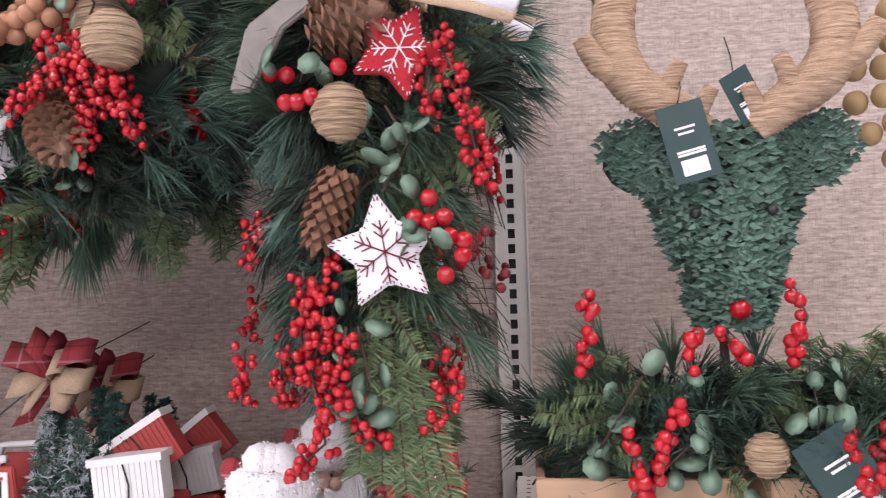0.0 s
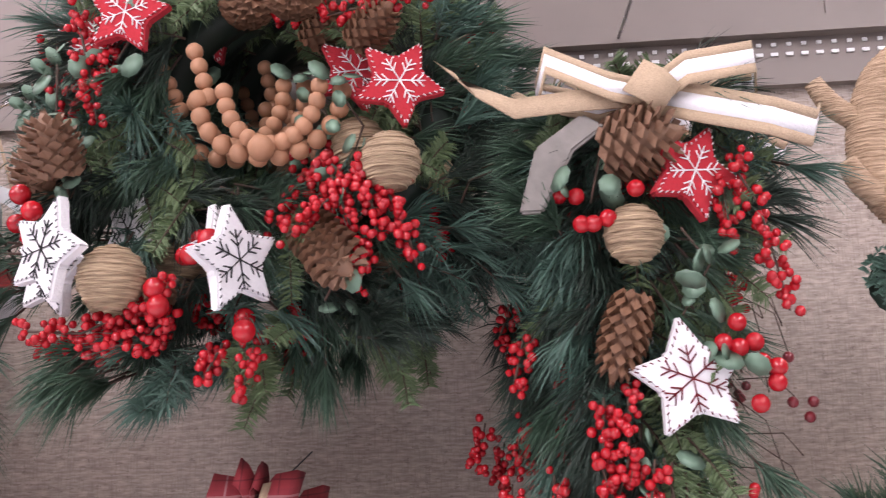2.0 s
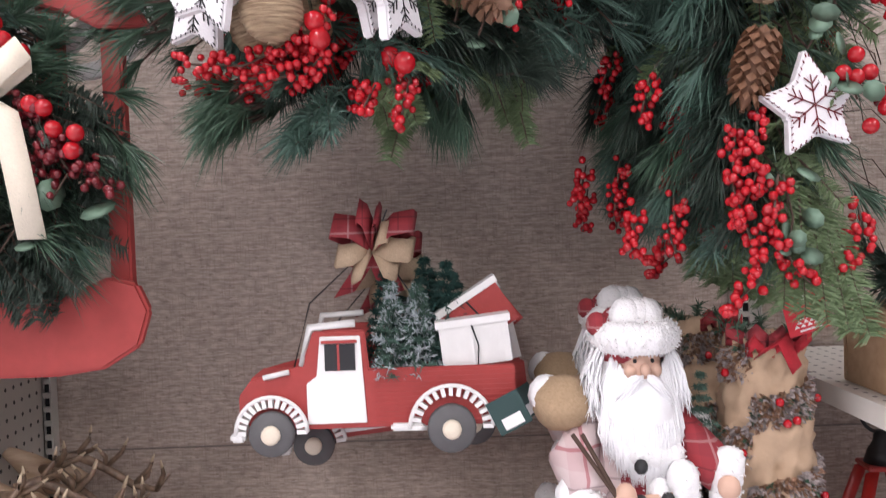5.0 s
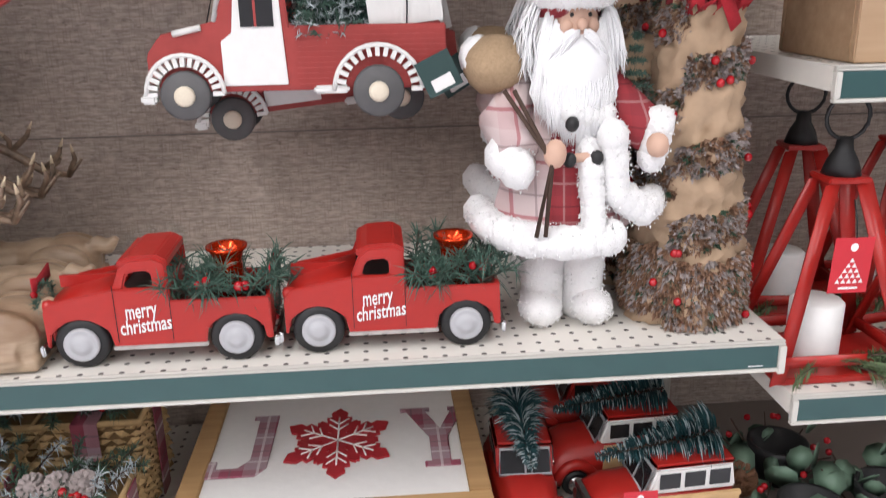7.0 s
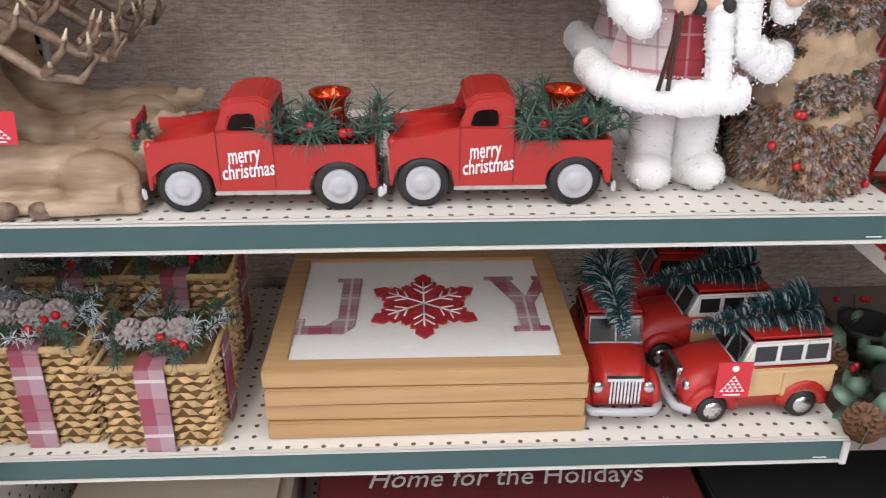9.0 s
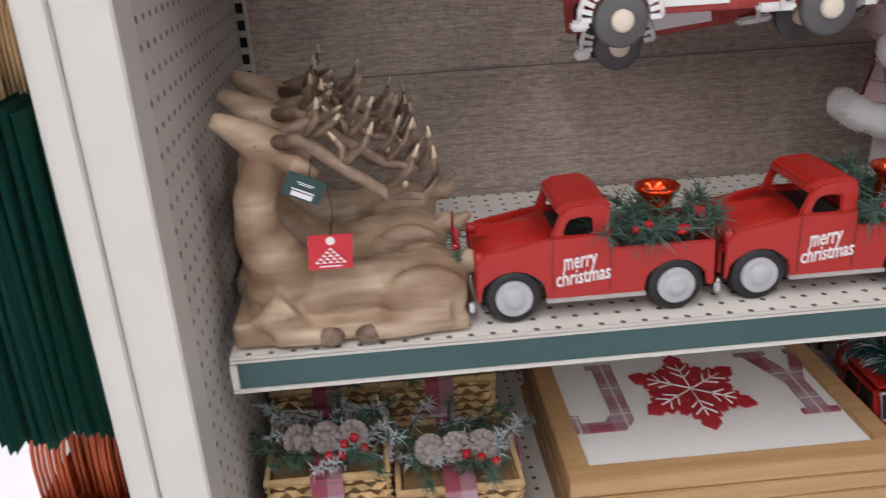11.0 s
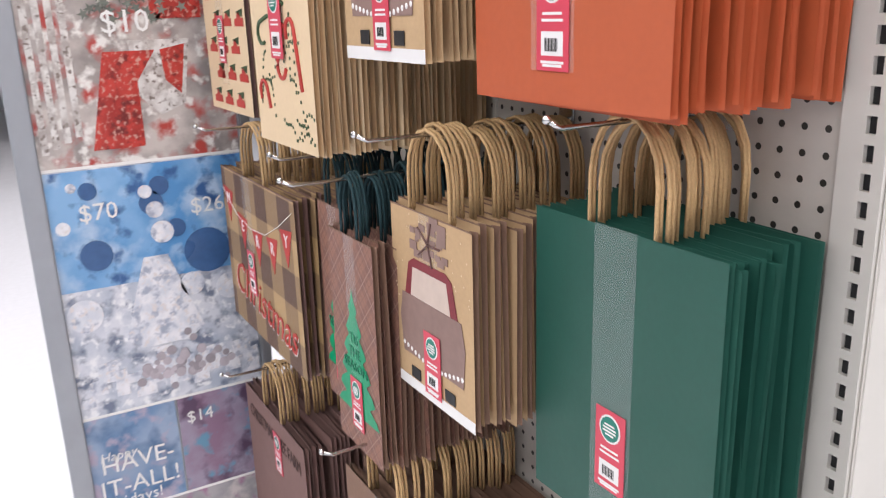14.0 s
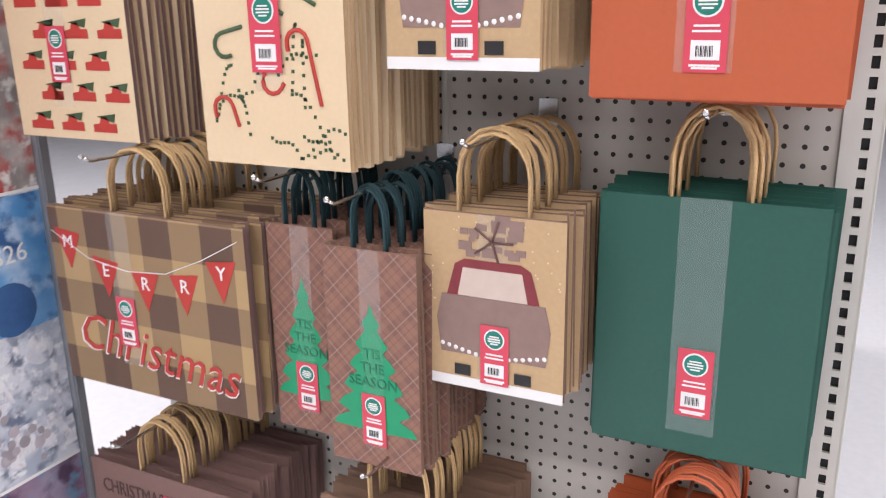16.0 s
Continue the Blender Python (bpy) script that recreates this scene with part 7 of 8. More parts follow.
def toy_car(loc, rz, wood, group):
    """A rounded old car, nose to -x in its own axes."""
    th = thing("toy_car", loc, ("red toy estate car, cream wood sides, tree on roof" if wood else "rounded red toy car with silver grille and tree"), "toy car", group, rz)
    L, W = 0.185, 0.085
    body = M()
    prof = [(-L / 2, 0.026, 0.050), (-L / 2 + 0.008, 0.020, 0.062), (-L / 2 + 0.03, 0.018, 0.072), (-0.022, 0.018, 0.076), (L / 2 - 0.006, 0.018, 0.070), (L / 2, 0.024, 0.058)]
    vs, fs = [], []
    for x, lo, hi in prof:
        n = 0.034 if x < -0.03 and not wood else 0.04
        for y, z in ((-n, lo), (-n - 0.002, (lo + hi) / 2), (-n + 0.006, hi - 0.006), (-0.02, hi), (0.02, hi), (n - 0.006, hi - 0.006), (n + 0.002, (lo + hi) / 2), (n, lo)):
            vs.append((x, y, z))
    for i in range(len(prof) - 1):
        fs += [(i * 8 + k, (i + 1) * 8 + k, (i + 1) * 8 + (k + 1) % 8, i * 8 + (k + 1) % 8) for k in range(8)]
    fs += [tuple(range(8)), tuple(len(vs) - 1 - k for k in range(8))]
    body.add(vs, fs, 0, True)
    part("body", body, RED_TIN, th, local=True)
    c0, c1 = -0.025, (L / 2 - 0.004 if wood else 0.06)
    part("cab", M().slab([(c0, 0.070), (c0 + 0.012, 0.104), (c1 - 0.006, 0.106), (c1, 0.070)], -0.036, 0.036), WHITE if wood else RED_TIN, th, local=True, bevel=0.003)
    part("roof", M().box(c0 + 0.008, c1 - 0.002, -0.037, 0.037, 0.104, 0.111), RED_TIN, th, local=True, bevel=0.004)
    n = 3 if wood else 2
    for s in (-1, 1):
        for k in range(n):
            a = c0 + 0.014 + k * (c1 - c0 - 0.018) / n
            part("window", M().box(a, a + (c1 - c0 - 0.018) / n - 0.006, s * 0.0372 - 0.0006, s * 0.0372 + 0.0006, 0.079, 0.099), GLASS, th, local=True)
        if wood:
            part("wood_panel", M().box(c0 + 0.004, L / 2 - 0.002, s * 0.042 - 0.0015, s * 0.042 + 0.0015, 0.034, 0.072), WAGON_WOOD, th, "cream wood side panel", local=True, bevel=0.001)
            part("wood_rail", M().box(c0 + 0.004, L / 2 - 0.002, s * 0.0445 - 0.001, s * 0.0445 + 0.001, 0.066, 0.071).box(c0 + 0.05, c0 + 0.055, s * 0.0445 - 0.001, s * 0.0445 + 0.001, 0.034, 0.0655), WAGON_WOOD, th, local=True)
        for cx in (-0.058, 0.055):
            part("fender", M().tube([(cx + 0.026 * math.cos(a), s * 0.040, 0.02 + 0.026 * math.sin(a)) for a in [math.pi * k / 8 for k in range(9)]], 0.008, 8), RED_TIN, th, local=True)
            w = part("wheel", M().lathe([(0.006, -0.006), (0.017, -0.006), (0.019, -0.003), (0.019, 0.003), (0.017, 0.006), (0.006, 0.006)], (cx, s * 0.040, 0.0192), 16, 0, pose(0, 0, 0, 90, 0, 0).to_3x3()), BLACK, th, "black tyre", local=True)
            part("hub", M().lathe([(0.002, -0.0075), (0.011, -0.0072), (0.012, 0), (0.011, 0.0072), (0.002, 0.0075)], (cx, s * 0.040, 0.0192), 14, 0, pose(0, 0, 0, 90, 0, 0).to_3x3()), SILVER, w, "silver hub", local=True)
        part("headlight", M().ball((-L / 2 + 0.004, s * 0.03, 0.048), 0.0085, 0, 10, (0.6, 1, 1)), SILVER, th, local=True)
    gr = M()
    for k in range(9):
        gr.box(-L / 2 - 0.004, -L / 2 + 0.002, -0.019 + k * 0.0042, -0.0165 + k * 0.0042, 0.03, 0.062)
    gr.box(-L / 2 - 0.0045, -L / 2 + 0.002, -0.021, 0.021, 0.062, 0.066)
    part("grille", gr, SILVER, th, "silver grille", local=True)
    part("bumper", M().tube([(-L / 2 + 0.008, -0.046, 0.022), (-L / 2 - 0.008, -0.036, 0.022), (-L / 2 - 0.010, 0, 0.022), (-L / 2 - 0.008, 0.036, 0.022), (-L / 2 + 0.008, 0.046, 0.022)], 0.0055, 8), HUB, th, "white bumper", local=True)
    part("windscreen", M().slab([(-0.030, 0.075), (-0.018, 0.101), (-0.0165, 0.101), (-0.028, 0.075)], -0.031, 0.031), GLASS, th, local=True)
    part("windscreen_frame", M().tube([(-0.030, -0.033, 0.074), (-0.017, -0.031, 0.103), (-0.017, 0.031, 0.103), (-0.030, 0.033, 0.074)], 0.0022, 5, 0, True).tube([(-0.031, 0, 0.074), (-0.019, 0, 0.103)], 0.0015, 4), HUB, th, local=True)
    OFF.pop(th.name)
    th.scale = (1.22, 1.22, 1.22)
    brush_tree(th, (0.075, 0, 0.128), (-1, 0, -0.08 if not wood else -0.12), 0.155, 0.036)
    return th


random.seed(77)
toy_car((-0.363, 1.055, S2), 88, False, "toy cars with trees")
toy_car((-0.168, 0.995, S2), 4, True, "toy cars with trees")
toy_car((-0.20, 1.14, S2), 3, True, "toy cars with trees")
toy_car((-0.22, 1.28, S2), -3, False, "toy cars with trees")
hang_tag((-0.213, 0.930, 0.662), 0.05, 0.06, 0, 0, TAG_RED, "red card tag hanging on the toy car")

# mats on the base shelf
mt = thing("door_mat", (-0.50, 1.0, S0), "stack of dark red Home for the Holidays door mats", "door mat")
part("mat", M().box(-0.83, -0.20, 0.90, 1.36, S0 + 0.001, S0 + 0.17), mat("dark_red_coir", (0.14, 0.012, 0.018), 0.95, scale=300, var=0.3, bump=0.6), mt, bevel=0.006)
writing("lettering", "Home for the Holidays", 0.06, TAG_WHITE, mt, pose(-0.02, 0.04, 0.172, -90, 0, 0), shear=0.3, width=0.46)
sn = M()
for x, y in ((-0.74, 0.94), (-0.27, 0.95), (-0.70, 1.08), (-0.3, 1.1), (-0.48, 1.12)):
    flake(sn, 0, 0, 0, 0.028, 0, 0.003, 0.2, pose(x, y, S0 + 0.173, -90, 0, 0))
part("snowflakes", sn, TAG_WHITE, mt, "white snowflakes", kind="stuff")
mt = thing("cushion_stack", (-1.05, 1.1, S0), "pale beige folded throws on the base shelf", "throws")
part("fold", M().box(-1.25, -0.88, 0.90, 1.36, S0 + 0.001, S0 + 0.15), mat("pale_beige_cloth", (0.55, 0.48, 0.38), 0.95, scale=200, var=0.1), mt, bevel=0.02)

# black slabs added over the cream deck to make this end dark
mt = thing("door_mat", (0.3, 1.1, S0), "plain black slabs added to darken the base shelf", "door mat")
for k in range(6):
    part("mat", M().box(-0.185, 1.1, 0.90, 1.36, S0 + 0.001 + 0.028 * k, S0 + 0.027 + 0.028 * k), BLACK, mt, bevel=0.004)

# ---- gift bags on the end pegboard ----
HOOKS = []


def bag_label(th, x, z, k=1.0, back=-0.0012):
    """The pinkish red card with its round badge and white barcode patch."""
    w, h = 0.046 * k, 0.096 * k
    c = part("card", M().box(x - w / 2, x + w / 2, back - 0.0008, back, z, z + h), TAG_PINK, th, "pinkish red label card", local=True)
    part("badge", M().slab(disc_poly(x, z + h * 0.78, w * 0.36, 18), back - 0.0012, back - 0.0009), TAG_WHITE, c, local=True)
    part("badge_face", M().slab(disc_poly(x, z + h * 0.78, w * 0.31, 18), back - 0.0016, back - 0.0013), mat_badge, c, "teal badge", local=True)
    p = M()
    for q, a in ((0.83, 0.17), (0.79, 0.22), (0.75, 0.22), (0.71, 0.14)):
        p.box(x - a * w, x + a * w, back - 0.0019, back - 0.0017, z + h * q - 0.001, z + h * q + 0.001)
    p.box(x - 0.34 * w, x + 0.34 * w, back - 0.0012, back - 0.0009, z + h * 0.14, z + h * 0.36)
    for q, a in ((0.52, 0.3), (0.46, 0.33), (0.08, 0.36), (0.05, 0.3)):
        p.box(x - a * w, x + a * w, back - 0.0012, back - 0.0009, z + h * q - 0.0012, z + h * q + 0.0012)
    part("print", p, TAG_WHITE, c, local=True, kind="stuff")
    bars = M()
    for i in range(12):
        bx = x + (-0.22 + 0.42 * i / 12) * w
        bars.box(bx, bx + 0.0006 + 0.0006 * (i % 3 == 0), back - 0.0015, back - 0.0013, z + h * 0.18, z + h * 0.30)
    part("barcode", bars, BLACK, c, local=True, kind="stuff")


mat_badge = mat("teal_badge_ink", (0.01, 0.20, 0.15), 0.45)


def tape(th, x, w, z0, z1):
    strip = part("clear_tape", M().box(x - w / 2, x + w / 2, -0.0011, -0.0006, z0, z1), FILM, th, "clear film strip", local=True)
    strip.visible_shadow = False


def handle_pts(hw, h, hh, y):
    pts = [(-hw, y, h - 0.004), (-hw, y, h + hh * 0.45)]
    pts += [(-hw * math.cos(math.pi * k / 8), y, h + hh * 0.45 + hh * 0.55 * math.sin(math.pi * k / 8)) for k in range(1, 8)]
    return pts + [(hw, y, h + hh * 0.45), (hw, y, h - 0.004)]


def bag_stack(label, y0, y1, z0, z1, xf, n, paper, edge, cord, hw, hh, deco=None, group="gift bags", hook=True, lean=0.0):
    """n flat paper bags on one hook; the front one carries the print."""
    w, h = y1 - y0, z1 - z0
    yc = (y0 + y1) / 2
    pitch = (XP - 0.004 - xf) / n
    t = min(0.0082, pitch * 0.82)
    first = None
    for kind in (0, 1):
        th = thing("gift_bag", (xf, yc, z0), label, "gift bag", group, -90)
        vs = []
        g = 0.012
        for zz, tt in ((0.0, t), (0.10 * h, t * 0.9), (h, t * 1.05)):
            vs += [(-w / 2, 0, zz), (w / 2, 0, zz), (w / 2 - g, tt / 2, zz), (w / 2, tt, zz), (-w / 2, tt, zz), (-w / 2 + g, tt / 2, zz)]
        mb = M()
        for i in range(2):
            for k in range(6):
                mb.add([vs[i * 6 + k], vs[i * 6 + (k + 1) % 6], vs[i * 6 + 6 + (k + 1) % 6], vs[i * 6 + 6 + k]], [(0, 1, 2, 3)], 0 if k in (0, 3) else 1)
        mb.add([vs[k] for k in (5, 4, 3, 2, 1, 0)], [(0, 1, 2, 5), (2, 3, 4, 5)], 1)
        mb.box(-w / 2, w / 2, -0.0004, 0.0, h - 0.0012, h + 0.0008, 1)
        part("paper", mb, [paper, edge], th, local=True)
        for yy in (0.0022, t):
            part("cord_handle", M().tube(handle_pts(hw, h, hh, yy), 0.0024, 6), cord, th, "twisted paper cord", local=True)
        if kind == 0:
            first = th
            if deco:
                deco(th, w, h)
        else:
            rnd = random.Random(int(1000 * (y0 + z0)))
            for k in range(1, n):
                m = pose(xf + k * pitch + rnd.uniform(-0.0012, 0.0012), yc + rnd.gauss(0, 0.004), z0 + rnd.uniform(-0.006, 0.007), rnd.uniform(-0.7, 0.7), rnd.uniform(-1.2, 1.2), -90 + rnd.gauss(0, 1.0))
                if k == 1:
                    th.matrix_basis = m
                else:
                    copy_thing(th, m)
    if hook:
        hz = z1 + hh * 0.93
        hk = thing("peg_hook", (XP, yc, hz), "double steel peg hook holding gift bags", "hook", "peg hooks")
        part("prong", M().tube([(XP + 0.004, yc, hz), (xf - 0.075, yc, hz + 0.002), (xf - 0.09, yc, hz + 0.010)], 0.0026, 7), SILVER, hk)
        part("backplate", M().box(XP + 0.001, XP + 0.0055, yc - 0.015, yc + 0.015, hz - 0.02, hz + 0.03), SILVER, hk, bevel=0.001)
        part("tip", M().ball((xf - 0.091, yc, hz + 0.011), 0.0045, 0, 8), SILVER, hk)


def d_plain(lx, lz, tw):
    def f(th, w, h):
        tape(th, lx, tw, 0.03, h + 0.002)
        bag_label(th, lx + 0.002, lz)
    return f


def d_merry(th, w, h):
    px = [-0.40, -0.205, 0.0, 0.20, 0.385]
    pz = [0.83, 0.70, 0.66, 0.68, 0.78]
    cord = M().tube([((q - 0.09) * w, -0.0012, (z + 0.03) * h) for q, z in zip(px, pz)] + [(0.47 * w, -0.0012, 0.93 * h)], 0.0008, 4)
    part("pennant_string", cord, TAG_WHITE, th, local=True)
    for q, z, ch in zip(px, pz, "MERRY"):
        x, zz = q * w, z * h
        tl = 0.12 * (q > 0.1) - 0.12 * (q < -0.1)
        part("pennant", M().slab([(x - 0.030, zz + 0.012 - 0.03 * tl), (x + 0.0, zz - 0.055), (x + 0.030, zz + 0.012 + 0.03 * tl)], -0.0012, -0.0006), RED_INK, th, local=True)
        writing("letter", ch, 0.032, TAG_WHITE, th, pose(x, -0.0016, zz - 0.008))
    writing("lettering", "Christmas", 0.098, TAG_WHITE, th, pose(0.0, -0.0011, 0.25 * h - 0.002, 0, 6, 0), shear=0.25, width=0.35)
    writing("lettering", "Christmas", 0.096, RED_INK, th, pose(0.002, -0.0017, 0.25 * h, 0, 6, 0), shear=0.25, width=0.345)
    tape(th, -0.05, 0.045, 0.05, h)
    bag_label(th, -0.05, 0.085, 0.9, -0.0024)


def tree_poly(cx, z0, w, h):
    right = [(0.04, 0.0)]
    n = 6
    for k in range(n):
        a, b = k / n, (k + 0.75) / n
        right += [(0.5 * (1 - a) ** 0.9, a + 0.01), (0.5 * (1 - a) ** 0.9 - 0.06, a + 0.07), (0.33 * (1 - b), b)]
    right += [(0.0, 1.0)]
    pts = [(cx + x * w, z0 + z * h) for x, z in right]
    return pts + [(2 * cx - x, z) for x, z in pts[-2::-1]]


def d_tree(th, w, h):
    pl = tree_poly(0, 0.0, 0.95 * w, 0.60 * h)
    mb = M()
    n = len(pl)
    for k in range(n // 2):
        a, b = pl[k], pl[k + 1]
        c, d = pl[n - 2 - k] if n - 2 - k >= 0 else pl[0], pl[n - 1 - k]
        mb.add([(a[0], -0.0009, a[1] + 0.17 * h), (b[0], -0.0009, b[1] + 0.17 * h), (c[0], -0.0009, c[1] + 0.17 * h), (d[0], -0.0009, d[1] + 0.17 * h)], [(0, 1, 2, 3)])
    part("tree_print", mb, TREE_INK, th, "emerald tree print", local=True)
    writing("lettering", "TIS\nTHE\nSEASON", 0.022, mat_tree_dark, th, pose(0, -0.0014, 0.47 * h))
    tape(th, 0.0, 0.034, 0.03, h)
    bag_label(th, 0.0, 0.035, 0.85, -0.0019)


mat_tree_dark = mat("dark_emerald_ink", (0.003, 0.16, 0.08), 0.4)


def d_truck(low):
    def f(th, w, h):
        b = M()
        zb = 0.12 * h
        part("snow_band", M().box(-w / 2, w / 2, -0.0007, -0.0002, 0.0, 0.06 * h), TAG_WHITE, th, local=True)
        part("truck_back", M().slab([(-0.38 * w, zb + 0.02), (0.38 * w, zb + 0.02), (0.41 * w, zb + 0.07), (0.37 * w, zb + 0.105), (-0.37 * w, zb + 0.105), (-0.41 * w, zb + 0.07)], -0.0013, -0.0008), GREY_INK, th, "grey-brown truck print", local=True)
        part("truck_cab", M().slab([(-0.33 * w, zb + 0.1055), (0.33 * w, zb + 0.1055), (0.27 * w, zb + 0.15), (0.2 * w, zb + 0.158), (-0.2 * w, zb + 0.158), (-0.27 * w, zb + 0.15)], -0.0013, -0.0008), mat_wine, th, "wine red cab print", local=True)
        part("truck_window", M().slab([(-0.25 * w, zb + 0.106), (0.25 * w, zb + 0.106), (0.21 * w, zb + 0.146), (-0.21 * w, zb + 0.146)], -0.0018, -0.0014), PALE_INK, th, local=True)
        lf = M()
        rnd = random.Random(4)
        for k in range(26):
            x, z = rnd.uniform(-0.22, 0.2) * w, zb + 0.158 + rnd.uniform(0.0, 0.055)
            s = rnd.uniform(0.004, 0.011)
            lf.box(x - s, x + s, -0.0013 - 0.0001 * k / 26, -0.0008, z, z + s * 1.3)
        part("load_print", lf, GREY_INK, th, local=True, kind="stuff")
        bars = M()
        for k in range(5):
            bars.tube([(0, -0.0022, zb + 0.185), (0.03 * math.cos(1.257 * k), -0.0022, zb + 0.185 + 0.03 * math.sin(1.257 * k))], 0.0016, 4)
        part("wheel_print", bars, BROWN_INK, th, local=True)
        bl = M()
        for s in (-1, 1):
            bl.box(s * 0.22 * w - 0.012, s * 0.22 * w + 0.012, -0.0018, -0.0009, zb - 0.012, zb + 0.004)
            for k in range(6):
                bl.ball((s * (0.12 + 0.05 * k) * w, -0.0012, zb + 0.022 + 0.002 * k), 0.0035, 1, 6, (1, 0.3, 1))
        part("bulb_print", bl, [BLACK, TAG_WHITE], th, local=True, kind="stuff")
        dots = M()
        for k in range(40):
            dots.box(*(lambda x, z: (x, x + 0.002, -0.0007, -0.0003, z, z + 0.002))(rnd.uniform(-0.48, 0.47) * w, rnd.uniform(0.4, 0.97) * h))
        part("snow_print", dots, CREAM_BAG, th, local=True, kind="stuff")
        tape(th, 0.0, 0.044, 0.02, h)
        bag_label(th, 0.004, 0.012, 0.9, -0.0026)
    return f


mat_wine = mat("wine_red_ink", (0.22, 0.03, 0.04), 0.6)


def d_candy(th, w, h):
    rnd = random.Random(9)
    dm = M()
    canes = [(0.02 * w, 0.16, 0.10, 2.6, RED_INK), (0.20 * w, 0.31, 0.14, 0.2, RED_INK), (-0.34 * w, 0.045, 0.05, 0.3, RED_INK), (0.12 * w, 0.47, 0.08, 1.1, GREEN_INK), (-0.3 * w, 0.30, 0.06, 1.8, GREEN_INK)]
    for cx, cz, ln, a, ink in canes:
        z0 = cz * h / 0.5 * 0.5 + 0.02
        pts = []
        for k in range(7):
            b = math.pi * k / 6
            pts.append((0.016 * math.cos(b), 0.016 * math.sin(b)))
        pts = [(0.016, -ln * 0.6)] + pts + [(-0.016, -0.008)]
        part("candy_cane_print", M().tube([(cx + x * math.cos(a) - z * math.sin(a), -0.001, z0 + 0.04 + x * math.sin(a) + z * math.cos(a)) for x, z in pts], 0.003, 5), ink, th, local=True)
    for k in range(13):
        cx, cz, a = rnd.uniform(-0.42, 0.42) * w, rnd.uniform(0.04, 0.95) * h, rnd.uniform(0, 6.28)
        for i in range(9):
            x, z = cx + 0.009 * (i - 4) * math.cos(a), cz + 0.009 * (i - 4) * math.sin(a) + 0.012 * math.sin(i * 0.6)
            if abs(x) < 0.48 * w and 0.01 < z < h - 0.01:
                dm.box(x - 0.0022, x + 0.0022, -0.0009, -0.0003, z - 0.0022, z + 0.0022)
    part("dash_print", dm, GREEN_INK, th, "dark dotted canes", local=True, kind="stuff")
    tape(th, 0.0, 0.045, 0.1, h)
    bag_label(th, 0.0, 0.125, 1.05, -0.0042)


def d_trucks(th, w, h):
    for r in range(7):
        for k in range(4):
            x, z = (-0.40 + 0.27 * k + 0.13 * (r % 2)) * w, 0.04 * h + r * 0.048
            if x + 0.04 > 0.5 * w:
                continue
            part("truck_print", M().slab([(x, z), (x + 0.05, z), (x + 0.05, z + 0.014), (x + 0.036, z + 0.014), (x + 0.03, z + 0.024), (x + 0.018, z + 0.024), (x + 0.014, z + 0.014), (x, z + 0.012)], -0.0011, -0.0006), RED_INK, th, local=True)
            part("tree_load_print", M().slab([(x + 0.01, z + 0.0245), (x + 0.045, z + 0.016), (x + 0.05, z + 0.03)], -0.0011, -0.0006), GREEN_INK, th, local=True)
    tape(th, -0.02, 0.045, 0.05, h)
    bag_label(th, -0.02, 0.09, 0.9, -0.002)


def d_farm(th, w, h):
    writing("lettering", "CHRISTMAS TREE FARM", 0.04, mat_farm, th, pose(0.0, -0.001, 0.84 * h), width=0.30)
    bag_label(th, 0.02, 0.62 * h, 0.9)


mat_farm = mat("dark_mocha_ink", (0.07, 0.035, 0.03), 0.7)
bag_stack("large plain dark green kraft gift bag with label card", 0.832, 1.107, 0.858, 1.208, -1.512, 15, GREEN_BAG, GREEN_BAG, HANDLE, 0.048, 0.115, d_plain(-0.005, 0.055, 0.062), "dark green gift bags")
bag_stack("large plain rust red kraft gift bag with label card", 0.832, 1.105, 1.338, 1.69, -1.59, 16, ORANGE_BAG, ORANGE_BAG, HANDLE, 0.048, 0.115, d_plain(-0.01, 0.03, 0.062), "rust red gift bags")
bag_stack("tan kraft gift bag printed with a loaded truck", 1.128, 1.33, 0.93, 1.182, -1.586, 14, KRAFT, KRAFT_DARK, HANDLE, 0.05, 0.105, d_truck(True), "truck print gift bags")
bag_stack("tan kraft gift bag printed with a loaded truck", 1.155, 1.357, 1.368, 1.62, -1.622, 14, KRAFT, KRAFT, HANDLE, 0.05, 0.105, d_truck(False), "truck print gift bags")
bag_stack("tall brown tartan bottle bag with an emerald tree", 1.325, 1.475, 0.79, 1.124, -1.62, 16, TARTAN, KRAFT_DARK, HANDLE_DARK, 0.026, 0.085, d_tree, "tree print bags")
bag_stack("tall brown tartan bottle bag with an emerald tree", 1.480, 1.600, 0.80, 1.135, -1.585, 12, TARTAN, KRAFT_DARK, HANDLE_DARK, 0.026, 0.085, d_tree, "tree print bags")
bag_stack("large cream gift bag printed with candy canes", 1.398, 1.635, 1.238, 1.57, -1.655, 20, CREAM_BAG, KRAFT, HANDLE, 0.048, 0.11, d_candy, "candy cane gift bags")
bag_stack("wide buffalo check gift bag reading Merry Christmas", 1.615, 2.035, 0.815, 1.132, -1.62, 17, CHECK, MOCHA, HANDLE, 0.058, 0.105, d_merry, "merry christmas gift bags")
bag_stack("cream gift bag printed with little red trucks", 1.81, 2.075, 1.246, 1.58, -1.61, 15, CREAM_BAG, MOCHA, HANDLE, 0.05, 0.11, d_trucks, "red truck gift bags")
bag_stack("mocha kraft gift bag with dark lettering", 1.67, 2.02, 0.33, 0.655, -1.62, 14, MOCHA, MOCHA, HANDLE, 0.05, 0.105, d_farm, "mocha gift bags")
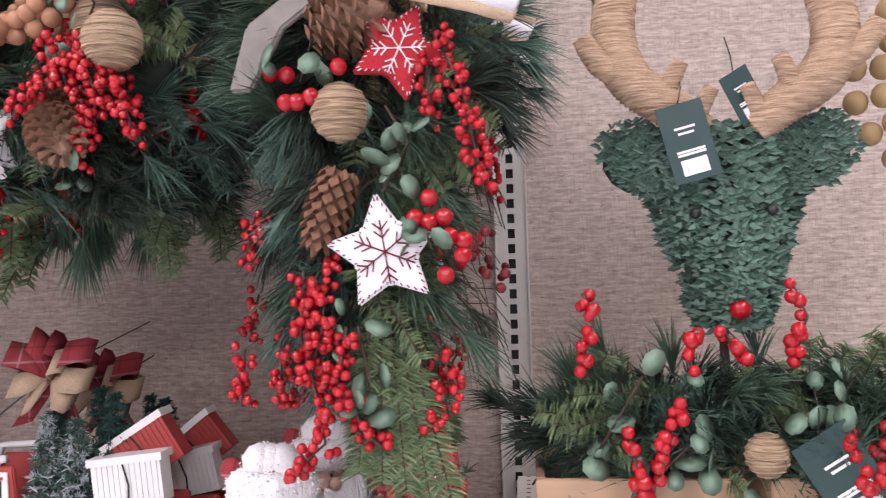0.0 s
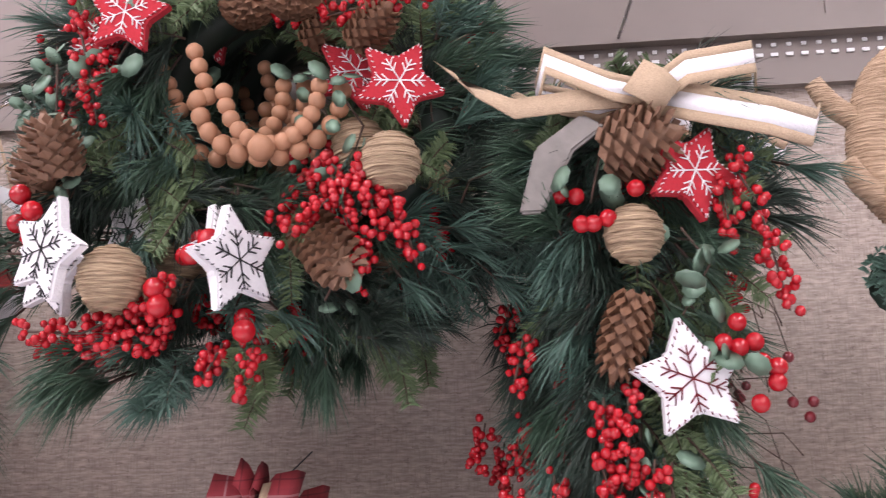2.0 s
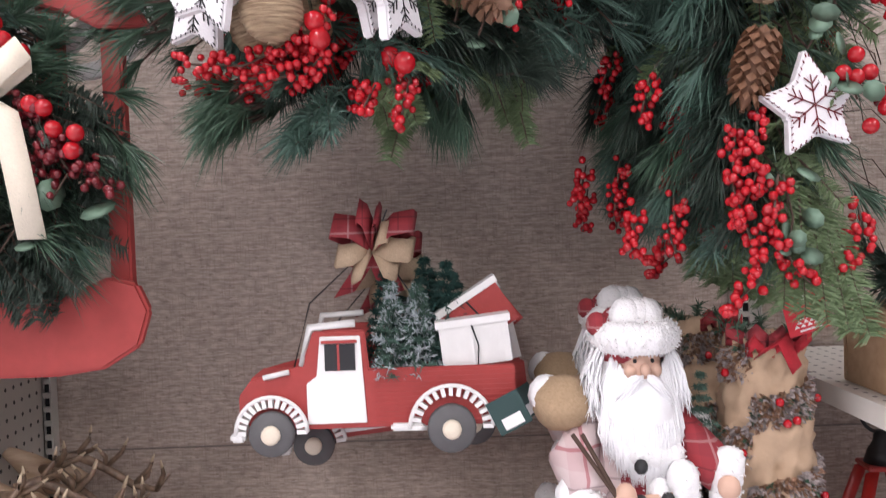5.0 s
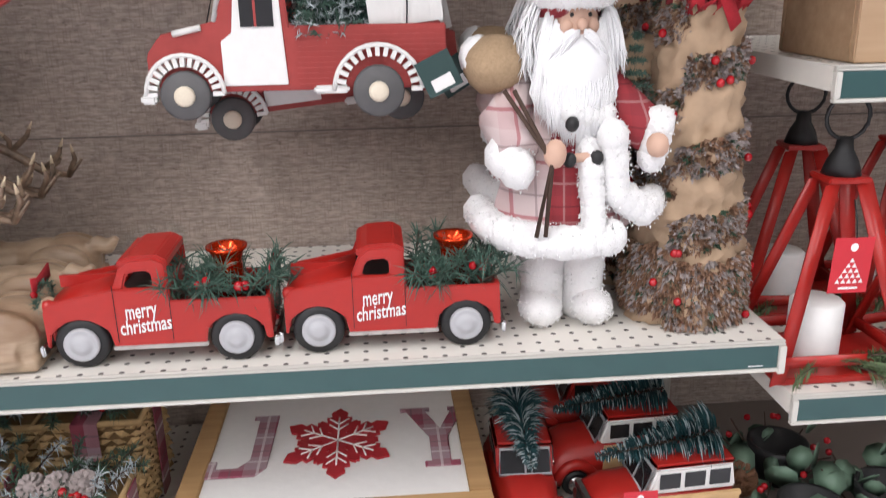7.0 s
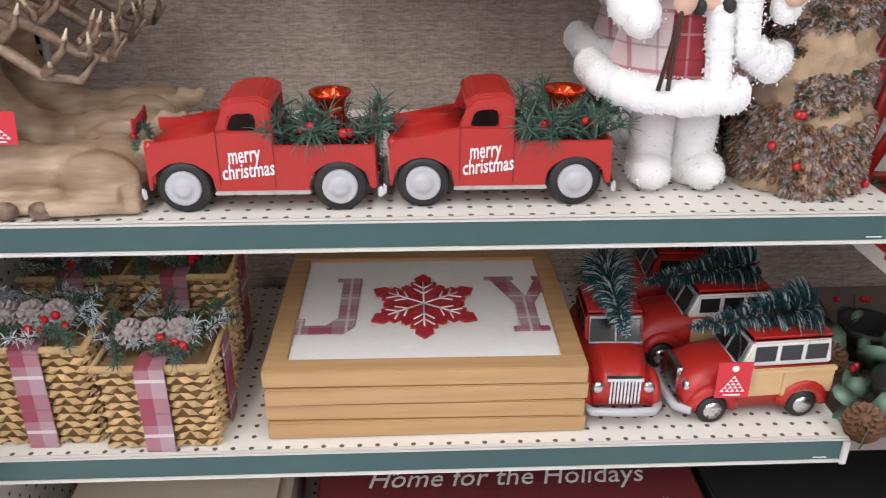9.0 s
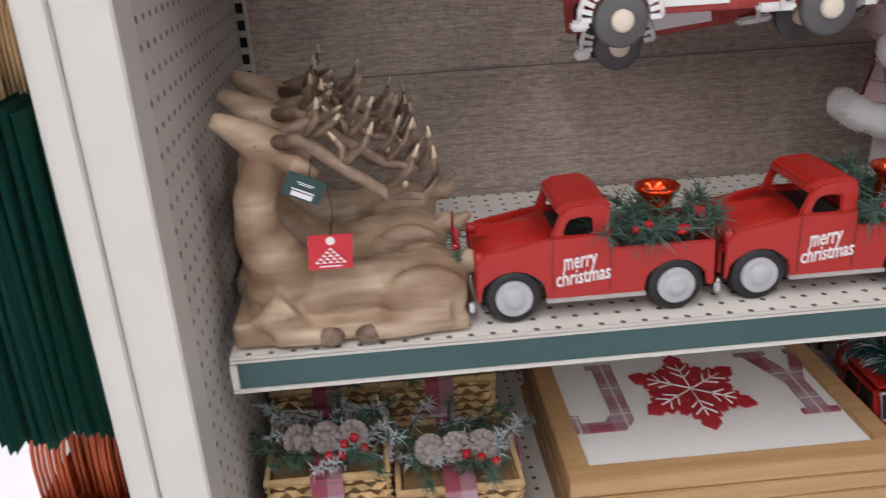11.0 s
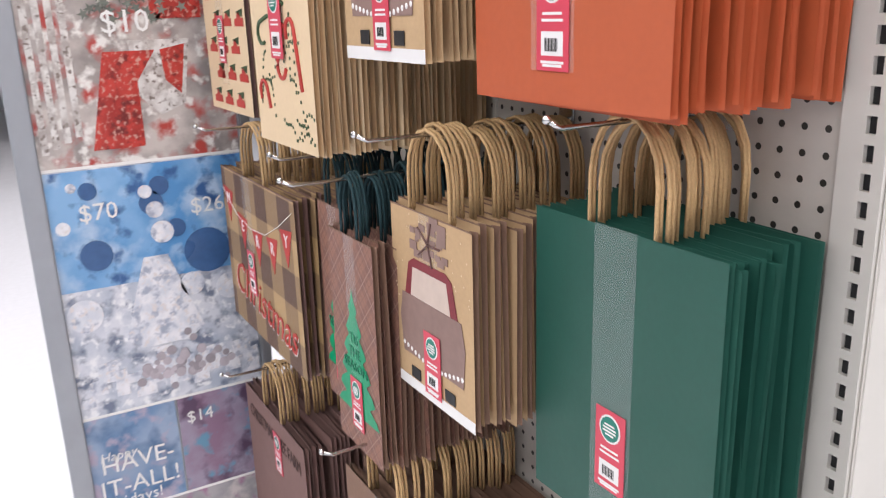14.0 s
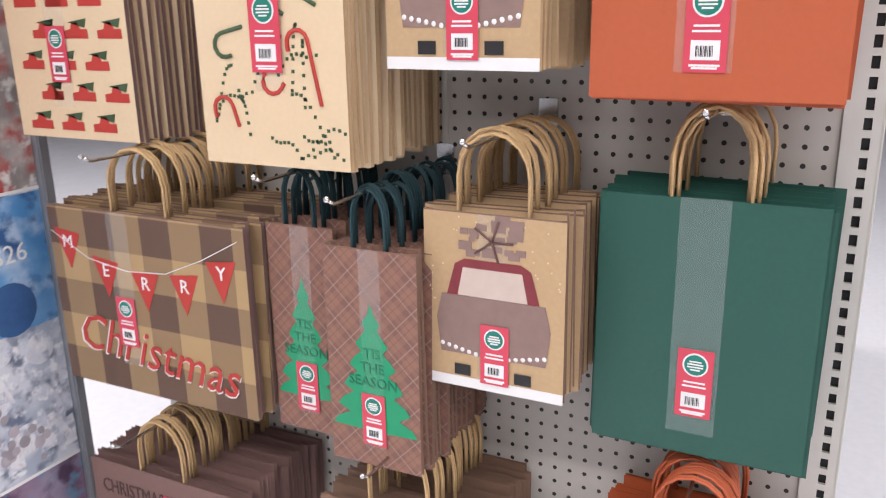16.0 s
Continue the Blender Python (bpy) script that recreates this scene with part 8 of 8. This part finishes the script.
bag_stack("brown kraft gift bag with tan handles", 1.24, 1.52, 0.42, 0.700, -1.60, 15, KRAFT_DARK, KRAFT_DARK, HANDLE, 0.05, 0.115, d_plain(0.0, 0.05, 0.05), "brown gift bags")
bag_stack("rust red kraft gift bag with a rust handle", 0.835, 1.09, 0.38, 0.725, -1.53, 13, ORANGE_BAG, ORANGE_BAG, ORANGE_BAG, 0.05, 0.105, d_plain(0.0, 0.05, 0.05), "low rust red gift bags")

# ---- poster stand at the far corner ----
ps = thing("poster_stand", (-1.75, 2.15, 0.0), "grey-framed stand holding printed sale posters", "poster stand")
part("frame_post", M().box(-1.985, -1.945, 2.13, 2.17, 0.16, 2.2), GREYFRAME, ps, bevel=0.003)
part("frame_post", M().box(-1.545, -1.522, 2.13, 2.17, 0.16, 2.2), GREYFRAME, ps, bevel=0.003)
part("backing", M().box(-1.944, -1.546, 2.147, 2.16, 0.16, 2.2), GREYFRAME, ps)
part("foot_plate", M().box(-2.04, -1.50, 2.0, 2.3, 0.0, 0.16), WHITE_STEEL, ps, "cream base", bevel=0.004)
BLUE = photo_mat("printed_blue_sky", [(0.09, 0.27, 0.55), (0.24, 0.44, 0.70), (0.45, 0.58, 0.74), (0.04, 0.11, 0.28)], 7.0)
POSTERS = [
    ("poster", 1.14, 1.62, [(-1.944, -1.546)], photo_mat("room_scene_print", [(0.55, 0.5, 0.47), (0.28, 0.25, 0.24), (0.42, 0.06, 0.05), (0.75, 0.73, 0.7)], 11.0)),
    ("poster", 0.60, 1.137, [(-1.944, -1.546)], photo_mat("snow_scene_print", [(0.42, 0.47, 0.56), (0.66, 0.68, 0.74), (0.16, 0.19, 0.27), (0.82, 0.83, 0.86)], 15.0)),
    ("poster", 0.36, 0.597, [(-1.944, -1.75)], photo_mat("mauve_scene_print", [(0.13, 0.24, 0.42), (0.30, 0.38, 0.52), (0.06, 0.13, 0.26), (0.42, 0.36, 0.46)], 7.0)),
    ("poster", 0.36, 0.597, [(-1.747, -1.546)], photo_mat("wine_scene_print", [(0.26, 0.16, 0.24), (0.34, 0.30, 0.40), (0.10, 0.06, 0.11), (0.14, 0.30, 0.44)], 9.0)),
    ("poster", 0.165, 0.357, [(-1.944, -1.546)], photo_mat("toy_scene_print", [(0.40, 0.38, 0.40), (0.28, 0.27, 0.30), (0.55, 0.5, 0.5), (0.35, 0.2, 0.3)], 12.0)),
]
for nm, z0, z1, xs, ma in POSTERS:
    for a, b in xs:
        part(nm, M().box(a + 0.001, b - 0.001, 2.1435, 2.1465, z0, z1), ma, ps, "printed sale poster", bevel=0.0)
for z in (1.1385, 0.5985, 0.3585):
    part("white_border", M().box(-1.943, -1.547, 2.1425, 2.1434, z - 0.003, z + 0.003), TAG_WHITE, ps)
sky = M()
for k in range(8):
    sky.box(-1.942, -1.548, 2.1428 + 0.00005 * k, 2.1433, 0.885 + 0.031 * k, 0.885 + 0.031 * (k + 1))
part("sky_print", sky, BLUE, ps, "blue sky of the poster")


def on_poster(mb, poly, dy=0.0):
    mb.slab(poly, 2.1408 - dy, 2.1424 - dy)


o = M()
for x, z, r in ((-1.865, 1.09, 0.018), (-1.865, 0.955, 0.032), (-1.70, 0.99, 0.02), (-1.745, 1.05, 0.025), (-1.725, 1.085, 0.02), (-1.64, 0.93, 0.05)):
    on_poster(o, disc_poly(x, z, r))
part("bauble_print", o, mat("navy_print", (0.05, 0.12, 0.28), 0.3), ps, kind="stuff")
o = M()
for x, z, r in ((-1.895, 1.10, 0.010), (-1.92, 1.02, 0.014), (-1.905, 0.83, 0.036), (-1.60, 0.84, 0.03), (-1.68, 0.86, 0.026), (-1.755, 1.075, 0.014), (-1.74, 1.035, 0.018), (-1.73, 0.985, 0.024)):
    on_poster(o, disc_poly(x, z, r), 0.0002)
# a tall draped figure on a heap of parcels
on_poster(o, [(-1.775, 0.935), (-1.80, 0.86), (-1.83, 0.76), (-1.80, 0.735), (-1.70, 0.735), (-1.665, 0.76), (-1.70, 0.86), (-1.725, 0.935)], 0.0002)
for k in range(16):
    x, z, w, h = -1.925 + 0.024 * k, 0.625 + 0.012 * (k * 7 % 5), 0.014 + 0.004 * (k % 3), 0.020 + 0.012 * (k * 5 % 4)
    on_poster(o, [(x - w, z), (x - w * 0.9, z + h), (x + w * 0.9, z + h + 0.004), (x + w, z)], 0.0002 + 0.00001 * k)
part("snow_print", o, photo_mat("pale_print", [(0.62, 0.65, 0.72), (0.80, 0.80, 0.84), (0.36, 0.40, 0.50), (0.70, 0.66, 0.66)], 30.0), ps, kind="stuff")
o = M()
rnd = random.Random(3)
for k in range(42):
    on_poster(o, disc_poly(-1.72 + rnd.gauss(0, 0.05), 0.68 + rnd.gauss(0, 0.022), rnd.uniform(0.006, 0.012), 10), 0.0004 + 0.00001 * k)
part("small_bauble_print", o, mat("mixed_bauble_print", (0.55, 0.5, 0.55), 0.3, island=0.7), ps, kind="stuff")
o = M()
on_poster(o, [(-1.80, 1.36), (-1.84, 1.17), (-1.74, 1.17), (-1.74, 1.30), (-1.70, 1.36)])
on_poster(o, [(-1.69, 1.36), (-1.685, 1.30), (-1.655, 1.27), (-1.64, 1.37)])
on_poster(o, [(-1.70, 1.42), (-1.70, 1.56), (-1.60, 1.56), (-1.60, 1.42)])
part("red_blanket_print", o, photo_mat("red_blanket_print", [(0.34, 0.03, 0.025), (0.50, 0.05, 0.04), (0.16, 0.02, 0.02), (0.55, 0.3, 0.25)], 34.0), ps, kind="stuff")
o = M()
on_poster(o, [(-1.74, 1.27), (-1.75, 1.38), (-1.63, 1.38), (-1.65, 1.25), (-1.70, 1.23)], -0.0003)
for k in range(4):
    on_poster(o, [(-1.935 + 0.022 * k, 1.17 + 0.01 * k), (-1.935 + 0.022 * k, 1.60), (-1.922 + 0.022 * k, 1.60), (-1.922 + 0.022 * k, 1.17 + 0.01 * k)], -0.0003)
part("bath_print", o, photo_mat("bath_print", [(0.66, 0.64, 0.62), (0.40, 0.36, 0.34), (0.72, 0.70, 0.68), (0.20, 0.16, 0.14)], 32.0), ps, kind="stuff")
o = M()
for k in range(70):
    f = rnd.random()
    on_poster(o, star_poly(-1.77 + rnd.gauss(0, 0.055 * (1 - f) + 0.006), 1.42 + 0.18 * f, 0.012, 0.4, rnd.random()), 0.00001 * k)
part("tree_print", o, mat("grey_green_print", (0.20, 0.22, 0.19), 0.4, island=0.5), ps, kind="stuff")
for words, x, z, s, sh in (("$70", -1.85, 1.045, 0.05, 0), ("$26", -1.63, 1.03, 0.048, 0), ("$10", -1.75, 1.415, 0.062, 0), ("$14", -1.70, 0.545, 0.04, 0), ("Happy", -1.885, 0.50, 0.03, 0.2), ("HAVE-\nIT-ALL!", -1.845, 0.45, 0.056, 0), ("Fridays!", -1.86, 0.385, 0.038, 0)):
    writing("lettering", words, s, TAG_WHITE, ps, pose(x + 1.75, 2.1395 - 2.15, z), shear=sh)

# ---- far across the store ----


def far_bay(cx, cy, w, rz, cols):
    th = thing("store_shelving", (cx, cy, 0), "distant white store shelving stocked with red and dark goods", "shelving", "far shelving", rz)
    part("frame", M().box(-w / 2, w / 2, 0.25, 0.3, 0, 2.0), WHITE_STEEL, th, local=True)
    for k in range(5):
        z = 0.15 + 0.42 * k
        part("shelf_board", M().box(-w / 2, w / 2, -0.2, 0.249, z - 0.03, z), WHITE_STEEL, th, local=True)
        if k < 4:
            x = -w / 2 + 0.03
            while x < w / 2 - 0.25:
                q = random.uniform(0.12, 0.3)
                part("goods_box", M().box(x, x + q - 0.015, -0.15, 0.2, z + 0.001, z + random.uniform(0.15, 0.34)), random.choice(cols), th, local=True)
                x += q


random.seed(5)
far_bay(-3.1, 11.5, 2.4, 0, [RED_WOOD, TAG_WHITE, RED_INK, GREY_INK])
far_bay(-5.8, 11.5, 2.4, 0, [RED_WOOD, TAG_WHITE, GREY_INK, BLACK])
far_bay(-0.3, 11.5, 2.4, 0, [RED_WOOD, TAG_WHITE, RED_INK, KRAFT])
far_bay(-8.0, 10.0, 2.4, 20, [BLACK, GREY_INK, TAG_WHITE])
far_bay(3.2, 4.6, 3.0, -90, [RED_WOOD, TAG_WHITE, GREEN_BAG])

tr = thing("shopping_trolley", (-3.35, 8.2, 0), "dark wire shopping trolley parked in the aisle", "trolley", "trolleys")
cage = M()
for k in range(12):
    t = k / 11
    cage.tube([(-3.7 + 0.7 * t, 7.95, 0.5), (-3.75 + 0.8 * t, 7.9, 0.95)], 0.004, 4).tube([(-3.7 + 0.7 * t, 8.45, 0.5), (-3.75 + 0.8 * t, 8.5, 0.95)], 0.004, 4)
for z in (0.5, 0.65, 0.8, 0.95):
    cage.tube([(-3.73, 7.93, z), (-3.0, 7.93, z), (-3.0, 8.47, z), (-3.73, 8.47, z)], 0.006, 4, 0, True)
part("basket", cage, BLACK, tr, "dark wire basket")
part("chassis", M().tube([(-3.7, 7.98, 0.14), (-3.05, 7.98, 0.2), (-3.05, 8.42, 0.2), (-3.7, 8.42, 0.14)], 0.012, 6, 0, True).tube([(-3.7, 7.98, 0.14), (-3.7, 7.95, 0.5)], 0.012, 6).tube([(-3.7, 8.42, 0.14), (-3.7, 8.45, 0.5)], 0.012, 6), GREYFRAME, tr)
part("carton", M().box(-3.6, -3.1, 8.0, 8.4, 0.51, 0.72), KRAFT, tr)
for x, y in ((-3.7, 7.98), (-3.7, 8.42), (-3.08, 7.98), (-3.08, 8.42)):
    part("wheel", M().lathe([(0.02, -0.015), (0.06, -0.015), (0.06, 0.015), (0.02, 0.015)], (x, y, 0.06), 14, 0, pose(0, 0, 0, 90, 0, 0).to_3x3()), BLACK, tr)
    part("fork", M().box(x - 0.02, x + 0.02, y - 0.025, y - 0.018, 0.05, 0.16), GREYFRAME, tr)
tb = thing("display_pillar", (-2.75, 5.9, 0), "white display pillar with a dark boxed item on top", "display stand")
part("pillar", M().box(-2.95, -2.60, 5.7, 6.1, 0, 0.72), WHITE_STEEL, tb, bevel=0.01)
part("dark_box", M().box(-3.0, -2.58, 5.7, 6.1, 0.721, 0.95), BLACK, tb, bevel=0.01)
part("box_label", M().box(-2.82, -2.76, 5.694, 5.699, 0.78, 0.87), TAG_WHITE, tb)
tr.matrix_basis = pose(-4.92, 10.22, 0, 0, 0, 25)
copy_thing(tr, pose(-6.27, 12.21, 0, 0, 0, 40))
